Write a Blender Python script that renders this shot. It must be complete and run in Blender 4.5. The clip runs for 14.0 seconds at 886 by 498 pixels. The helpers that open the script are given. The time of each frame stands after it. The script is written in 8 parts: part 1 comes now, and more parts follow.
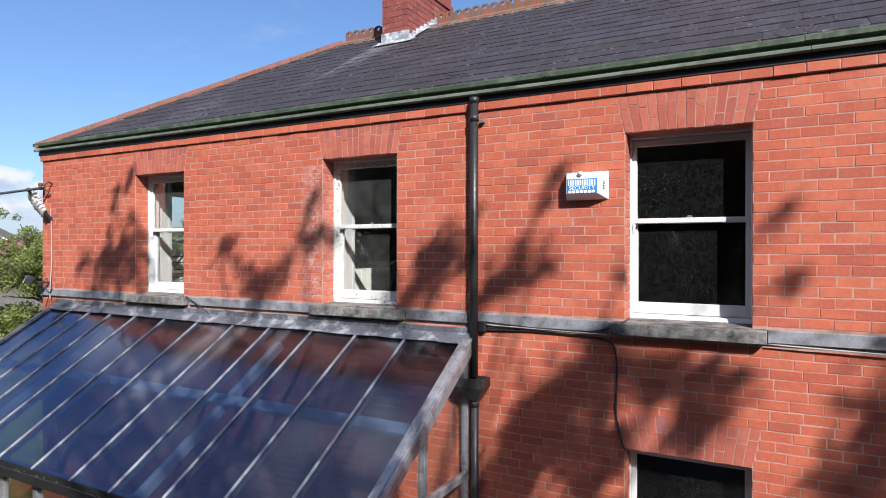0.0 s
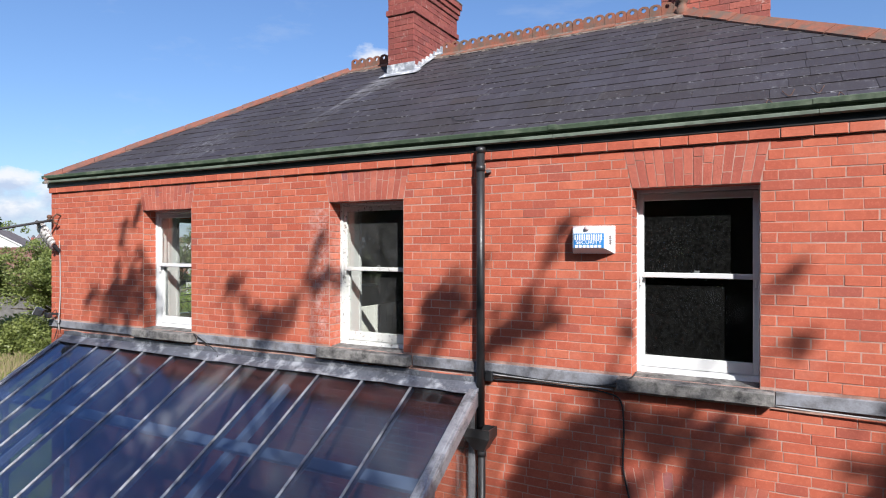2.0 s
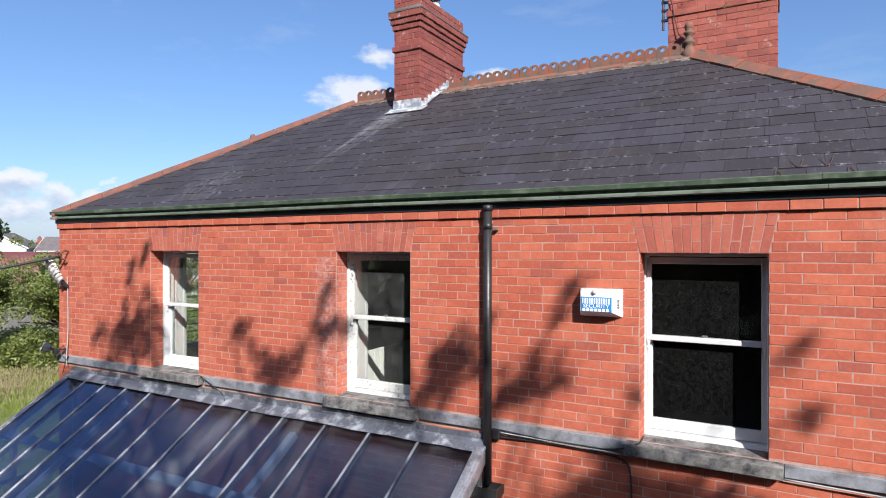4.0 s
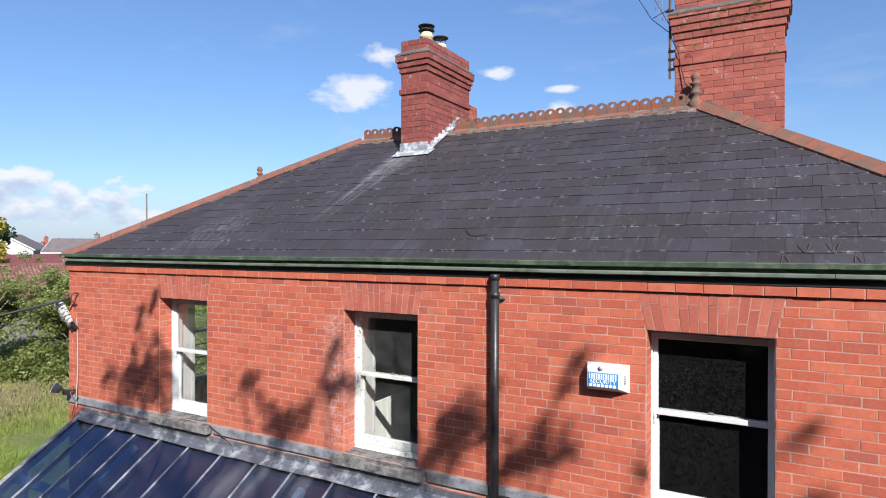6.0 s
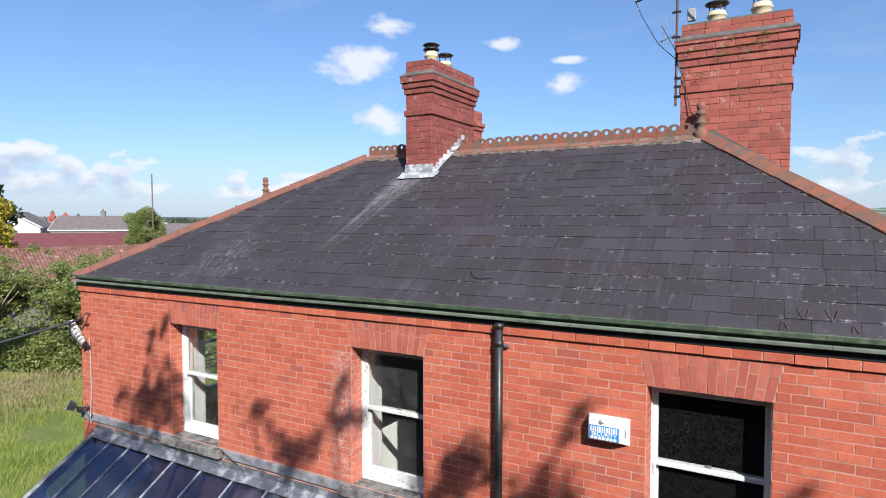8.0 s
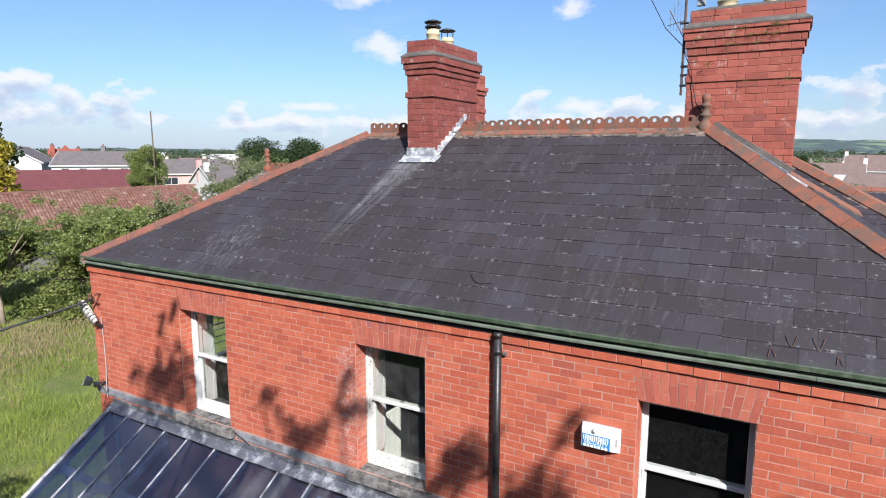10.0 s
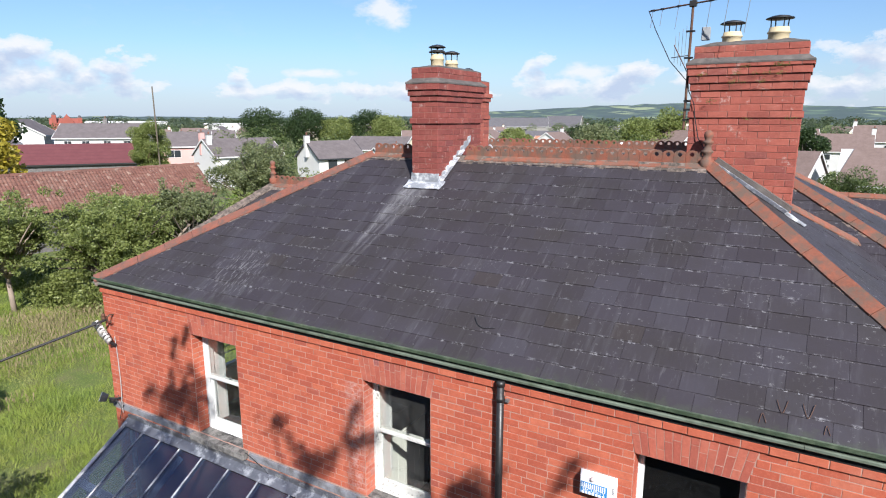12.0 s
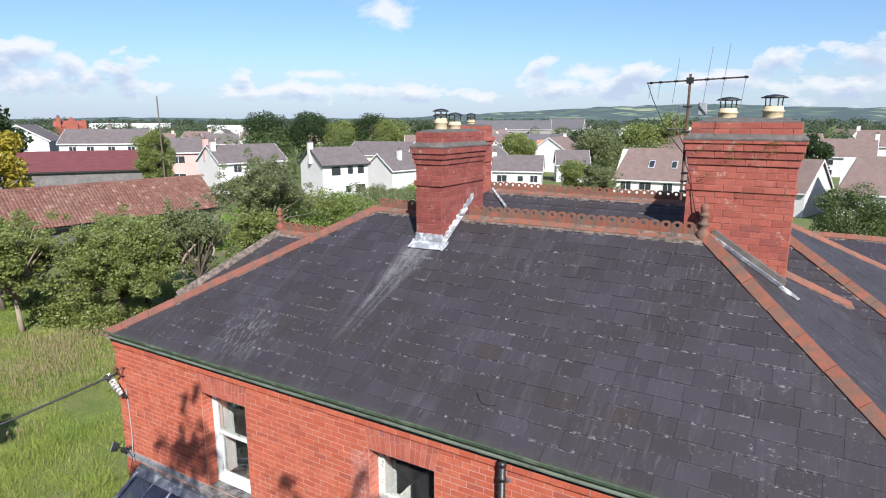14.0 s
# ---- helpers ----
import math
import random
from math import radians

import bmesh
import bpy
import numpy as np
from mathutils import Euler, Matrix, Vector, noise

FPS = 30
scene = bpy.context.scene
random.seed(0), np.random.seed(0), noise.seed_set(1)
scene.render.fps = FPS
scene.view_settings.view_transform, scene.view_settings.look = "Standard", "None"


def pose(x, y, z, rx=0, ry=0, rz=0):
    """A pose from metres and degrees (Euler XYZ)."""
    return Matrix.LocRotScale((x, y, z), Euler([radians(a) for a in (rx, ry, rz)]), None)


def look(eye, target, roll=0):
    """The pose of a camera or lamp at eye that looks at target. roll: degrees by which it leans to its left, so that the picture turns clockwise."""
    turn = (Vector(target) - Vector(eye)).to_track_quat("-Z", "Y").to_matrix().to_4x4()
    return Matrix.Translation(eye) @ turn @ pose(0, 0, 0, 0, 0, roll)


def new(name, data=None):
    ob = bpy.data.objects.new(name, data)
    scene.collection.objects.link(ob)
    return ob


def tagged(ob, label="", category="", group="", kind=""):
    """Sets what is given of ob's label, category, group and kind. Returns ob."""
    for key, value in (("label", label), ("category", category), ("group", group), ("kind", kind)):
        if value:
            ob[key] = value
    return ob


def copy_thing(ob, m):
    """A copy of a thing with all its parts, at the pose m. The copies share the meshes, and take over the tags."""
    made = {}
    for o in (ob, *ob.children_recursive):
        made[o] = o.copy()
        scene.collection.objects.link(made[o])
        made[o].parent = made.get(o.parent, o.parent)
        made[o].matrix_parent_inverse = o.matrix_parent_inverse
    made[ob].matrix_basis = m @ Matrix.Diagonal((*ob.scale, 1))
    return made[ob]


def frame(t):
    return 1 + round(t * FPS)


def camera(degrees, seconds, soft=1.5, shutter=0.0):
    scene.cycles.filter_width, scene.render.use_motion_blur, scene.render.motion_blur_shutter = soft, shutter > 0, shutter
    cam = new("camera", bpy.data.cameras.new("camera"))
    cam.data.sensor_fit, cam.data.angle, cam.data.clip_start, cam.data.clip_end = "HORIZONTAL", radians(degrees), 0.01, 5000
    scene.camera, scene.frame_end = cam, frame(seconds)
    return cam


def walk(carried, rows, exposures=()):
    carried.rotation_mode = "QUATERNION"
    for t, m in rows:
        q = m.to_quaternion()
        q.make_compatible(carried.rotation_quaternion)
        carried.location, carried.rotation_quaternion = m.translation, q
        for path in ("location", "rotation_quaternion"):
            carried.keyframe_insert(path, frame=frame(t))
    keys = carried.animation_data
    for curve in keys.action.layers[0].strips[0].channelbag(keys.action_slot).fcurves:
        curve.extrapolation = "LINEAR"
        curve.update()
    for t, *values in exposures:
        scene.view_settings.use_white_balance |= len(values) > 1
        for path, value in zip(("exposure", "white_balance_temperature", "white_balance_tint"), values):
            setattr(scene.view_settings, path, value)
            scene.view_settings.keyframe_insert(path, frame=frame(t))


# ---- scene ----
cam = camera(72.2, 14.0, soft=1.1)
PATH = [
    (0, (-0.042, -4.776, 3.712), (-0.986, -3.013, 3.71), 0.1),
    (0.5, (-0.034, -4.777, 3.816), (-0.984, -3.017, 3.814), 0.0),
    (1, (-0.034, -4.782, 3.92), (-0.986, -3.024, 3.917), 0.0),
    (1.5, (-0.036, -4.782, 4.03), (-0.992, -3.025, 4.026), 0.0),
    (2, (-0.048, -4.791, 4.144), (-1.007, -3.036, 4.14), 0.0),
    (2.5, (-0.055, -4.806, 4.264), (-1.017, -3.053, 4.26), 0.0),
    (3, (-0.063, -4.803, 4.384), (-1.029, -3.052, 4.381), 0.0),
    (5.5, (-0.073, -4.824, 5.075), (-1.053, -3.08, 5.069), 0.1),
    (6, (-0.076, -4.848, 5.239), (-1.06, -3.107, 5.232), 0.1),
    (6.5, (-0.076, -4.873, 5.399), (-1.062, -3.133, 5.392), 0.1),
    (7, (-0.066, -4.888, 5.564), (-1.056, -3.15, 5.548), 0.0),
    (7.2, (-0.062, -4.892, 5.634), (-1.054, -3.155, 5.604), 0.0),
    (9.3, (-0.017, -4.928, 6.354), (-1.013, -3.209, 6.125), 0.1),
    (9.5, (-0.014, -4.93, 6.429), (-1.009, -3.214, 6.174), 0.1),
    (10, (-0.013, -4.922, 6.622), (-1.007, -3.216, 6.307), 0.1),
    (10.5, (-0.013, -4.925, 6.805), (-1.005, -3.228, 6.433), 0.1),
    (11, (-0.008, -4.927, 6.999), (-0.998, -3.24, 6.581), 0.0),
    (11.5, (-0.01, -4.95, 7.189), (-1.002, -3.264, 6.772), 0.0),
    (12, (-0.015, -4.94, 7.417), (-1.01, -3.256, 7.0), 0.0),
    (12.5, (-0.005, -4.921, 7.626), (-1.002, -3.238, 7.21), -0.0),
    (13, (0.0, -4.936, 7.824), (-0.998, -3.254, 7.408), 0.0),
    (13.5, (0.004, -4.966, 8.037), (-0.998, -3.285, 7.621), 0.0),
    (14, (-0.006, -4.975, 8.267), (-1.009, -3.295, 7.853), 0.0),
]
walk(cam, [(t, look(eye, target, roll)) for t, eye, target, roll in PATH])
scene.view_settings.exposure = 0.78

# ---------------------------------------------------------------- light
SUN_TO = Vector((-0.97, 1.0, -1.03)).normalized()
ELEV = math.asin(-SUN_TO.z)
AZIM = math.atan2(-SUN_TO.x, -SUN_TO.y)

sun_data = bpy.data.lights.new("sun", "SUN")
sun_data.energy, sun_data.angle, sun_data.color = 4.9, radians(0.5), (1.0, 0.962, 0.935)
sun = new("sun", sun_data)
sun.matrix_world = Matrix.Translation((8, -10, 20)) @ SUN_TO.to_track_quat("-Z", "Y").to_matrix().to_4x4()

world = bpy.data.worlds.new("sky")
scene.world = world
world.use_nodes = True


class Graph:
    """Small helper that strings shader nodes together."""

    def __init__(self, tree):
        self.tree = tree
        tree.nodes.clear()

    def node(self, kind, **settings):
        made = self.tree.nodes.new(kind)
        for key, value in settings.items():
            if key == "op":
                made.operation = value
            elif key == "blend":
                made.blend_type = value
            elif key == "mode":
                made.data_type = value
            elif key == "sky":
                made.sky_type = value
        return made

    def put(self, socket, value):
        if isinstance(value, bpy.types.NodeSocket):
            self.tree.links.new(value, socket)
        elif isinstance(value, (tuple, list)) and len(value) == 3 and socket.type == "RGBA":
            socket.default_value = (*value, 1)
        elif value is not None:
            socket.default_value = value

    def math(self, op, a, b=None, clamp=False):
        made = self.node("ShaderNodeMath", op=op)
        made.use_clamp = clamp
        self.put(made.inputs[0], a)
        self.put(made.inputs[1], b)
        return made.outputs[0]

    def mix(self, fac, a, b, blend="MIX"):
        made = self.node("ShaderNodeMix", mode="RGBA", blend=blend)
        self.put(made.inputs[0], fac)
        self.put(made.inputs[6], a)
        self.put(made.inputs[7], b)
        return made.outputs[2]

    def noise(self, scale, detail=3.0, rough=0.55, vector=None, distort=0.0):
        made = self.node("ShaderNodeTexNoise")
        self.put(made.inputs["Vector"], vector)
        made.inputs["Scale"].default_value = scale
        made.inputs["Detail"].default_value = detail
        made.inputs["Roughness"].default_value = rough
        made.inputs["Distortion"].default_value = distort
        return made.outputs["Fac"]

    def ramp(self, fac, *stops):
        made = self.node("ShaderNodeValToRGB")
        self.put(made.inputs[0], fac)
        band = made.color_ramp
        while len(band.elements) < len(stops):
            band.elements.new(0.5)
        for element, (at, colour) in zip(band.elements, stops):
            element.position = at
            element.color = (*colour, 1) if isinstance(colour, tuple) else (colour, colour, colour, 1)
        return made.outputs[0]

    def place(self, scale=(1, 1, 1), source="position", turn=(0, 0, 0)):
        if source == "position":
            out = self.node("ShaderNodeNewGeometry").outputs["Position"]
        else:
            out = self.node("ShaderNodeTexCoord").outputs[source]
        made = self.node("ShaderNodeMapping")
        self.put(made.inputs["Vector"], out)
        made.inputs["Scale"].default_value = scale
        made.inputs["Rotation"].default_value = turn
        return made.outputs[0]

    def split(self, vector):
        made = self.node("ShaderNodeSeparateXYZ")
        self.put(made.inputs[0], vector)
        return made.outputs

    def bump(self, height, strength=0.3, distance=0.01):
        made = self.node("ShaderNodeBump")
        made.inputs["Strength"].default_value = strength
        made.inputs["Distance"].default_value = distance
        self.put(made.inputs["Height"], height)
        return made.outputs[0]

    def chance(self):
        """One random number for each object and each island of its mesh."""
        a = self.node("ShaderNodeObjectInfo").outputs["Random"]
        b = self.node("ShaderNodeNewGeometry").outputs["Random Per Island"]
        return self.math("FRACT", self.math("ADD", a, b))


# clouds that stand over the horizon and higher up: bearing, height, half width and half height in degrees
BANK = [
    (-64.2, 5.3, 2.2, 1.1), (-61.4, 4.2, 1.3, 1.2), (-60.0, 3.2, 1.9, 1.0), (-58.0, 4.0, 1.9, 0.9), (-56.4, 4.7, 1.9, 0.9), (-57.2, 2.8, 2.6, 1.2),
    (-63.3, 2.9, 3.2, 1.6), (-65.8, 4.2, 1.6, 1.6), (-48.5, 3.6, 1.4, 0.9), (-48.3, 2.4, 2.6, 0.8), (-43.2, 2.6, 4.6, 0.9), (-38.0, 2.6, 3.6, 0.9),
    (-33.5, 2.3, 2.8, 0.7), (-22.0, 4.0, 1.5, 1.7), (-20.8, 2.7, 4.4, 1.2), (-15.2, 3.2, 2.6, 1.3), (-13.6, 4.3, 2.4, 0.9), (-3.2, 4.6, 2.6, 1.4),
    (-7.0, 3.4, 3.4, 1.3), (2.8, 4.9, 2.8, 1.6), (1.5, 2.6, 5.0, 1.1), (-28.0, 2.2, 3.4, 0.6),
]
ALOFT = [
    (-35.6, 9.4, 2.6, 1.9), (-38.2, 14.3, 3.4, 1.7), (-35.2, 17.4, 2.4, 1.0), (-19.0, 12.2, 1.9, 1.0), (-18.2, 14.4, 2.2, 0.4),
    (-24.5, 15.9, 1.9, 0.6), (-42.0, 4.0, 3.6, 0.5), (-17.8, 4.1, 3.4, 0.8),
]


def sky_world():
    g = Graph(world.node_tree)
    sky = g.node("ShaderNodeTexSky", sky="NISHITA")
    sky.sun_disc, sky.sun_elevation, sky.sun_rotation = False, ELEV, AZIM
    sky.air_density, sky.dust_density, sky.ozone_density = 1.0, 0.6, 2.2
    way = g.node("ShaderNodeTexCoord").outputs["Generated"]
    x, y, z = g.split(way)
    bearing = g.math("MULTIPLY", g.math("ARCTAN2", x, y), 180 / math.pi)
    height = g.math("MULTIPLY", g.math("ARCSINE", z), 180 / math.pi)

    def at(lift):
        made = g.node("ShaderNodeCombineXYZ")
        g.put(made.inputs[0], bearing)
        g.put(made.inputs[1], g.math("ADD", height, lift))
        return made.outputs[0]

    def heap(spot, lumps):
        """How deep a direction lies inside the clouds: 1 in the middle of one, below 0 outside."""
        deep = None
        for a, e, w, h in lumps:
            off = g.node("ShaderNodeVectorMath", op="SUBTRACT")
            g.put(off.inputs[0], spot)
            off.inputs[1].default_value = (a, e, 0)
            part_of = g.node("ShaderNodeVectorMath", op="MULTIPLY")
            g.put(part_of.inputs[0], off.outputs[0])
            part_of.inputs[1].default_value = (1 / w, 1 / h, 0)
            far = g.node("ShaderNodeVectorMath", op="LENGTH")
            g.put(far.inputs[0], part_of.outputs[0])
            inside = g.math("SUBTRACT", 1.0, far.outputs["Value"])
            deep = inside if deep is None else g.math("MAXIMUM", deep, inside)
        return g.math("MAXIMUM", deep, -1.0)

    flat = g.place((1.0, 1.0, 2.0), "Generated")
    over = g.node("ShaderNodeVectorMath", op="ADD")
    g.put(over.inputs[0], flat)
    over.inputs[1].default_value = (0.012, 0.0, 0.03)
    puff = g.noise(17.0, 9, 0.62, flat)
    above = g.noise(17.0, 9, 0.62, over.outputs[0])
    rough = g.math("MULTIPLY", g.math("SUBTRACT", puff, 0.5), 4.2)
    here = at(0.0)
    bank = g.math("ADD", g.math("MULTIPLY", heap(here, BANK), 1.0), rough)
    top = g.math("ADD", heap(at(0.75), BANK), g.math("MULTIPLY", g.math("SUBTRACT", above, 0.5), 3.6))
    high = g.math("ADD", heap(here, ALOFT), g.math("MULTIPLY", rough, 0.55))
    # the rest of the sky, out of sight, carries the same scattered cumulus
    away = g.math("GREATER_THAN", g.math("ABSOLUTE", g.math("ADD", bearing, 31.0)), 44.0)
    loose = g.math("MULTIPLY", away, g.ramp(g.math("ADD", g.noise(5.5, 2, 0.5, flat), g.math("MULTIPLY", puff, 0.6)), (0.80, 0.0), (0.95, 1.0)))
    mask = g.math("MAXIMUM", g.math("MULTIPLY", g.ramp(bank, (-0.05, 0.0), (0.25, 0.55), (0.85, 0.95)), 1.0), g.math("MULTIPLY", g.ramp(high, (0.0, 0.0), (0.6, 0.85)), 1.0))
    mask = g.math("MAXIMUM", mask, loose)
    wisp = g.noise(3.0, 6, 0.65, g.place((1.0, 2.2, 5.0), "Generated"))
    veil = g.math("MULTIPLY", g.ramp(wisp, (0.57, 0.0), (0.80, 1.0)), 0.2)
    haze = g.math("SUBTRACT", 1.0, g.math("MULTIPLY", g.math("ABSOLUTE", z), 9.0), True)
    shade = g.ramp(top, (-0.0, (0.97, 0.98, 1.0)), (0.30, (0.80, 0.86, 0.95)), (0.9, (0.58, 0.68, 0.86)))
    cloud = g.mix(1.0, shade, (8.4, 8.5, 8.8), "MULTIPLY")
    blue = g.mix(1.0, sky.outputs[0], (0.83, 0.985, 1.22), "MULTIPLY")
    lift = g.node("ShaderNodeVectorMath", op="SCALE")
    g.put(lift.inputs[0], blue)
    g.put(lift.inputs["Scale"], g.math("ADD", 1.0, g.math("MULTIPLY", g.math("MAXIMUM", z, 0.0), 0.6)))
    blue = lift.outputs[0]
    base = g.mix(g.math("MULTIPLY", haze, 0.75), blue, (5.3, 6.3, 8.1))
    base = g.mix(veil, base, (6.4, 6.9, 7.6))
    colour = g.mix(mask, base, cloud)
    back = g.node("ShaderNodeBackground")
    g.put(back.inputs["Color"], colour)
    back.inputs["Strength"].default_value = 0.067
    out = g.node("ShaderNodeOutputWorld")
    g.put(out.inputs[0], back.outputs[0])


sky_world()

# ---------------------------------------------------------------- materials


def surface(name, build):
    m = bpy.data.materials.new(name)
    m.use_nodes = True
    g = Graph(m.node_tree)
    shader = g.node("ShaderNodeBsdfPrincipled")
    out = g.node("ShaderNodeOutputMaterial")
    g.put(out.inputs[0], shader.outputs[0])
    given = build(g)
    for key, value in given.items():
        g.put(shader.inputs[key], value)
    return m


def plain(name, colour, rough=0.6, metal=0.0, grain=40.0, amount=0.25, bump=0.15, stain=None, stain_at=(0.55, 0.75), stain_scale=3.0):
    """A surface of one colour with fine grain, blotches and, if wanted, stains of another colour."""

    def build(g):
        p = g.place()
        fine = g.noise(grain, 4, 0.6, p)
        wide = g.noise(grain / 14, 4, 0.6, p)
        k = 1 - amount
        dark = tuple(c * k for c in colour)
        c = g.mix(g.ramp(wide, (0.3, 0.0), (0.7, 1.0)), dark, colour)
        c = g.mix(g.math("MULTIPLY", g.ramp(fine, (0.35, 0.0), (0.65, 1.0)), amount), c, tuple(min(1, v * 1.25) for v in colour))
        if stain:
            spots = g.noise(stain_scale, 7, 0.68, p)
            c = g.mix(g.ramp(spots, (stain_at[0], 0.0), (stain_at[1], 1.0)), c, stain)
        r = g.math("ADD", rough - 0.08, g.math("MULTIPLY", fine, 0.16))
        return {"Base Color": c, "Roughness": r, "Metallic": metal, "Normal": g.bump(fine, bump, 0.01)}

    return surface(name, build)


def brick_surface(name, low, mid, high, odd, sooty=0.0):
    def build(g):
        p = g.place()
        c = g.ramp(g.chance(), (0.0, odd), (0.05, low), (0.40, mid), (0.88, high), (0.98, low), (1.0, odd))
        blot = g.noise(8.5, 8, 0.72, p)
        c = g.mix(g.math("MULTIPLY", g.ramp(blot, (0.38, 0.0), (0.66, 1.0)), 0.6), c, tuple(v * 0.80 for v in low))
        rub = g.noise(38.0, 5, 0.7, p)
        c = g.mix(g.math("MULTIPLY", g.ramp(rub, (0.50, 0.0), (0.66, 1.0)), 0.24), c, tuple(min(1.0, v * 1.25 + 0.025) for v in high))
        pale = g.noise(2.6, 7, 0.7, p)
        c = g.mix(g.math("MULTIPLY", g.ramp(pale, (0.54, 0.0), (0.72, 1.0)), 0.16), c, (0.60, 0.34, 0.26))
        soot = g.noise(1.7, 6, 0.7, p)
        c = g.mix(g.math("MULTIPLY", g.ramp(soot, (0.50, 0.0), (0.74, 1.0)), 0.14 + sooty), c, (0.075, 0.045, 0.04))
        # salts that have bloomed beside the middle window
        x, y, z = g.split(p)
        near = g.math("SUBTRACT", 1.0, g.math("MULTIPLY", g.math("ABSOLUTE", g.math("ADD", x, 4.08)), 4.5), True)
        near = g.math("MULTIPLY", near, g.math("MULTIPLY", g.math("LESS_THAN", y, 0.3), g.math("LESS_THAN", z, 4.55)))
        salt = g.ramp(g.noise(14.0, 6, 0.72, p), (0.44, 0.0), (0.62, 1.0))
        c = g.mix(g.math("MULTIPLY", g.math("MULTIPLY", near, salt), 0.55), c, (0.58, 0.47, 0.44))
        if sooty:
            lime = g.ramp(g.noise(7.0, 8, 0.74, p), (0.595, 0.0), (0.66, 1.0))
            c = g.mix(g.math("MULTIPLY", lime, 0.5), c, (0.50, 0.40, 0.36))
        grit = g.noise(150.0, 3, 0.7, p)
        c = g.mix(g.math("MULTIPLY", grit, 0.22), c, tuple(v * 0.45 for v in low))
        return {"Base Color": c, "Roughness": 0.86, "Normal": g.bump(grit, 0.45, 0.006)}

    return surface(name, build)


M_BRICK = brick_surface("facing brick", (0.40, 0.086, 0.047), (0.47, 0.110, 0.058), (0.53, 0.146, 0.079), (0.325, 0.084, 0.06))
M_ARCH = brick_surface("rubbed arch brick", (0.33, 0.080, 0.055), (0.43, 0.105, 0.066), (0.49, 0.145, 0.092), (0.27, 0.105, 0.11))
M_CHIMNEY = brick_surface("chimney brick", (0.26, 0.064, 0.046), (0.325, 0.083, 0.058), (0.38, 0.106, 0.074), (0.20, 0.06, 0.053), 0.06)
M_MORTAR = plain("mortar", (0.43, 0.265, 0.215), 0.95, 0, 60, 0.35, 0.4, (0.17, 0.09, 0.07), (0.5, 0.75), 4.0)
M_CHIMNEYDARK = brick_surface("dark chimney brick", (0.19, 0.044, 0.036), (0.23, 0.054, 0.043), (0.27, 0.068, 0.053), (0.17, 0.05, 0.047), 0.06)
M_MORTARRED = plain("soot-darkened red mortar", (0.27, 0.115, 0.09), 0.95, 0, 60, 0.35, 0.4, (0.10, 0.05, 0.04), (0.5, 0.7), 5.0)
M_BEDDING = plain("bedding mortar", (0.21, 0.165, 0.14), 0.95, 0, 45, 0.5, 0.8, (0.06, 0.05, 0.042), (0.40, 0.60), 12.0)
M_STONE = plain("limestone sill", (0.22, 0.212, 0.20), 0.9, 0, 70, 0.5, 0.6, (0.036, 0.034, 0.034), (0.42, 0.64), 9.0)
M_BAND = plain("grey painted band", (0.24, 0.248, 0.275), 0.8, 0, 50, 0.35, 0.3, (0.085, 0.08, 0.082), (0.46, 0.66), 5.0)
M_WHITE = plain("white gloss paint", (0.60, 0.61, 0.61), 0.42, 0, 30, 0.06, 0.08, (0.50, 0.48, 0.44), (0.66, 0.82), 9.0)
M_FLAKY = plain("flaking white paint", (0.60, 0.61, 0.58), 0.6, 0, 45, 0.2, 0.3, (0.15, 0.14, 0.13), (0.57, 0.63), 34.0)
M_GREEN = plain("green painted iron", (0.050, 0.078, 0.046), 0.65, 0, 30, 0.45, 0.3, (0.12, 0.15, 0.10), (0.46, 0.68), 5.0)
M_GUTTERMOSS = plain("gutter moss", (0.085, 0.095, 0.045), 0.95, 0, 50, 0.5, 0.6, (0.05, 0.055, 0.035), (0.46, 0.62), 14.0)
M_MOSSY = plain("lichen-grey paint", (0.13, 0.16, 0.125), 0.7, 0, 40, 0.4, 0.3, (0.055, 0.075, 0.05), (0.48, 0.66), 5.0)
M_LOWBOUNCE = plain("asphalt", (0.05, 0.05, 0.052), 0.9, 0, 60, 0.3, 0.4)
M_IRON = plain("black painted iron", (0.020, 0.020, 0.021), 0.42, 0, 40, 0.3, 0.15, (0.04, 0.04, 0.04), (0.55, 0.8), 7.0)
M_TERRA = plain("terracotta", (0.25, 0.086, 0.052), 0.9, 0, 38, 0.45, 0.35, (0.125, 0.082, 0.062), (0.42, 0.60), 7.0)
# Darker than the other terracotta: the left hip's shade is put into its colour.
M_HIPSHADE = plain("dirty old terracotta", (0.215, 0.078, 0.053), 0.9, 0, 38, 0.45, 0.35, (0.10, 0.066, 0.055), (0.44, 0.64), 7.0)
M_LEAD = plain("sheet lead", (0.34, 0.36, 0.39), 0.5, 0.35, 40, 0.35, 0.35, (0.70, 0.72, 0.74), (0.47, 0.60), 9.0)
M_LEADDARK = plain("old lead flashing", (0.16, 0.17, 0.20), 0.42, 0.45, 40, 0.5, 0.5, (0.45, 0.47, 0.50), (0.50, 0.66), 7.0)
M_CEMENT = plain("cement flaunching", (0.10, 0.088, 0.082), 0.95, 0, 50, 0.45, 0.5, (0.15, 0.135, 0.12), (0.5, 0.7), 6.0)
M_POT = plain("buff clay pot", (0.56, 0.47, 0.30), 0.8, 0, 30, 0.2, 0.2, (0.20, 0.16, 0.11), (0.56, 0.74), 6.0)
M_COWL = plain("weathered steel cowl", (0.05, 0.052, 0.056), 0.5, 0.6, 30, 0.3, 0.2, (0.20, 0.12, 0.07), (0.6, 0.8), 9.0)
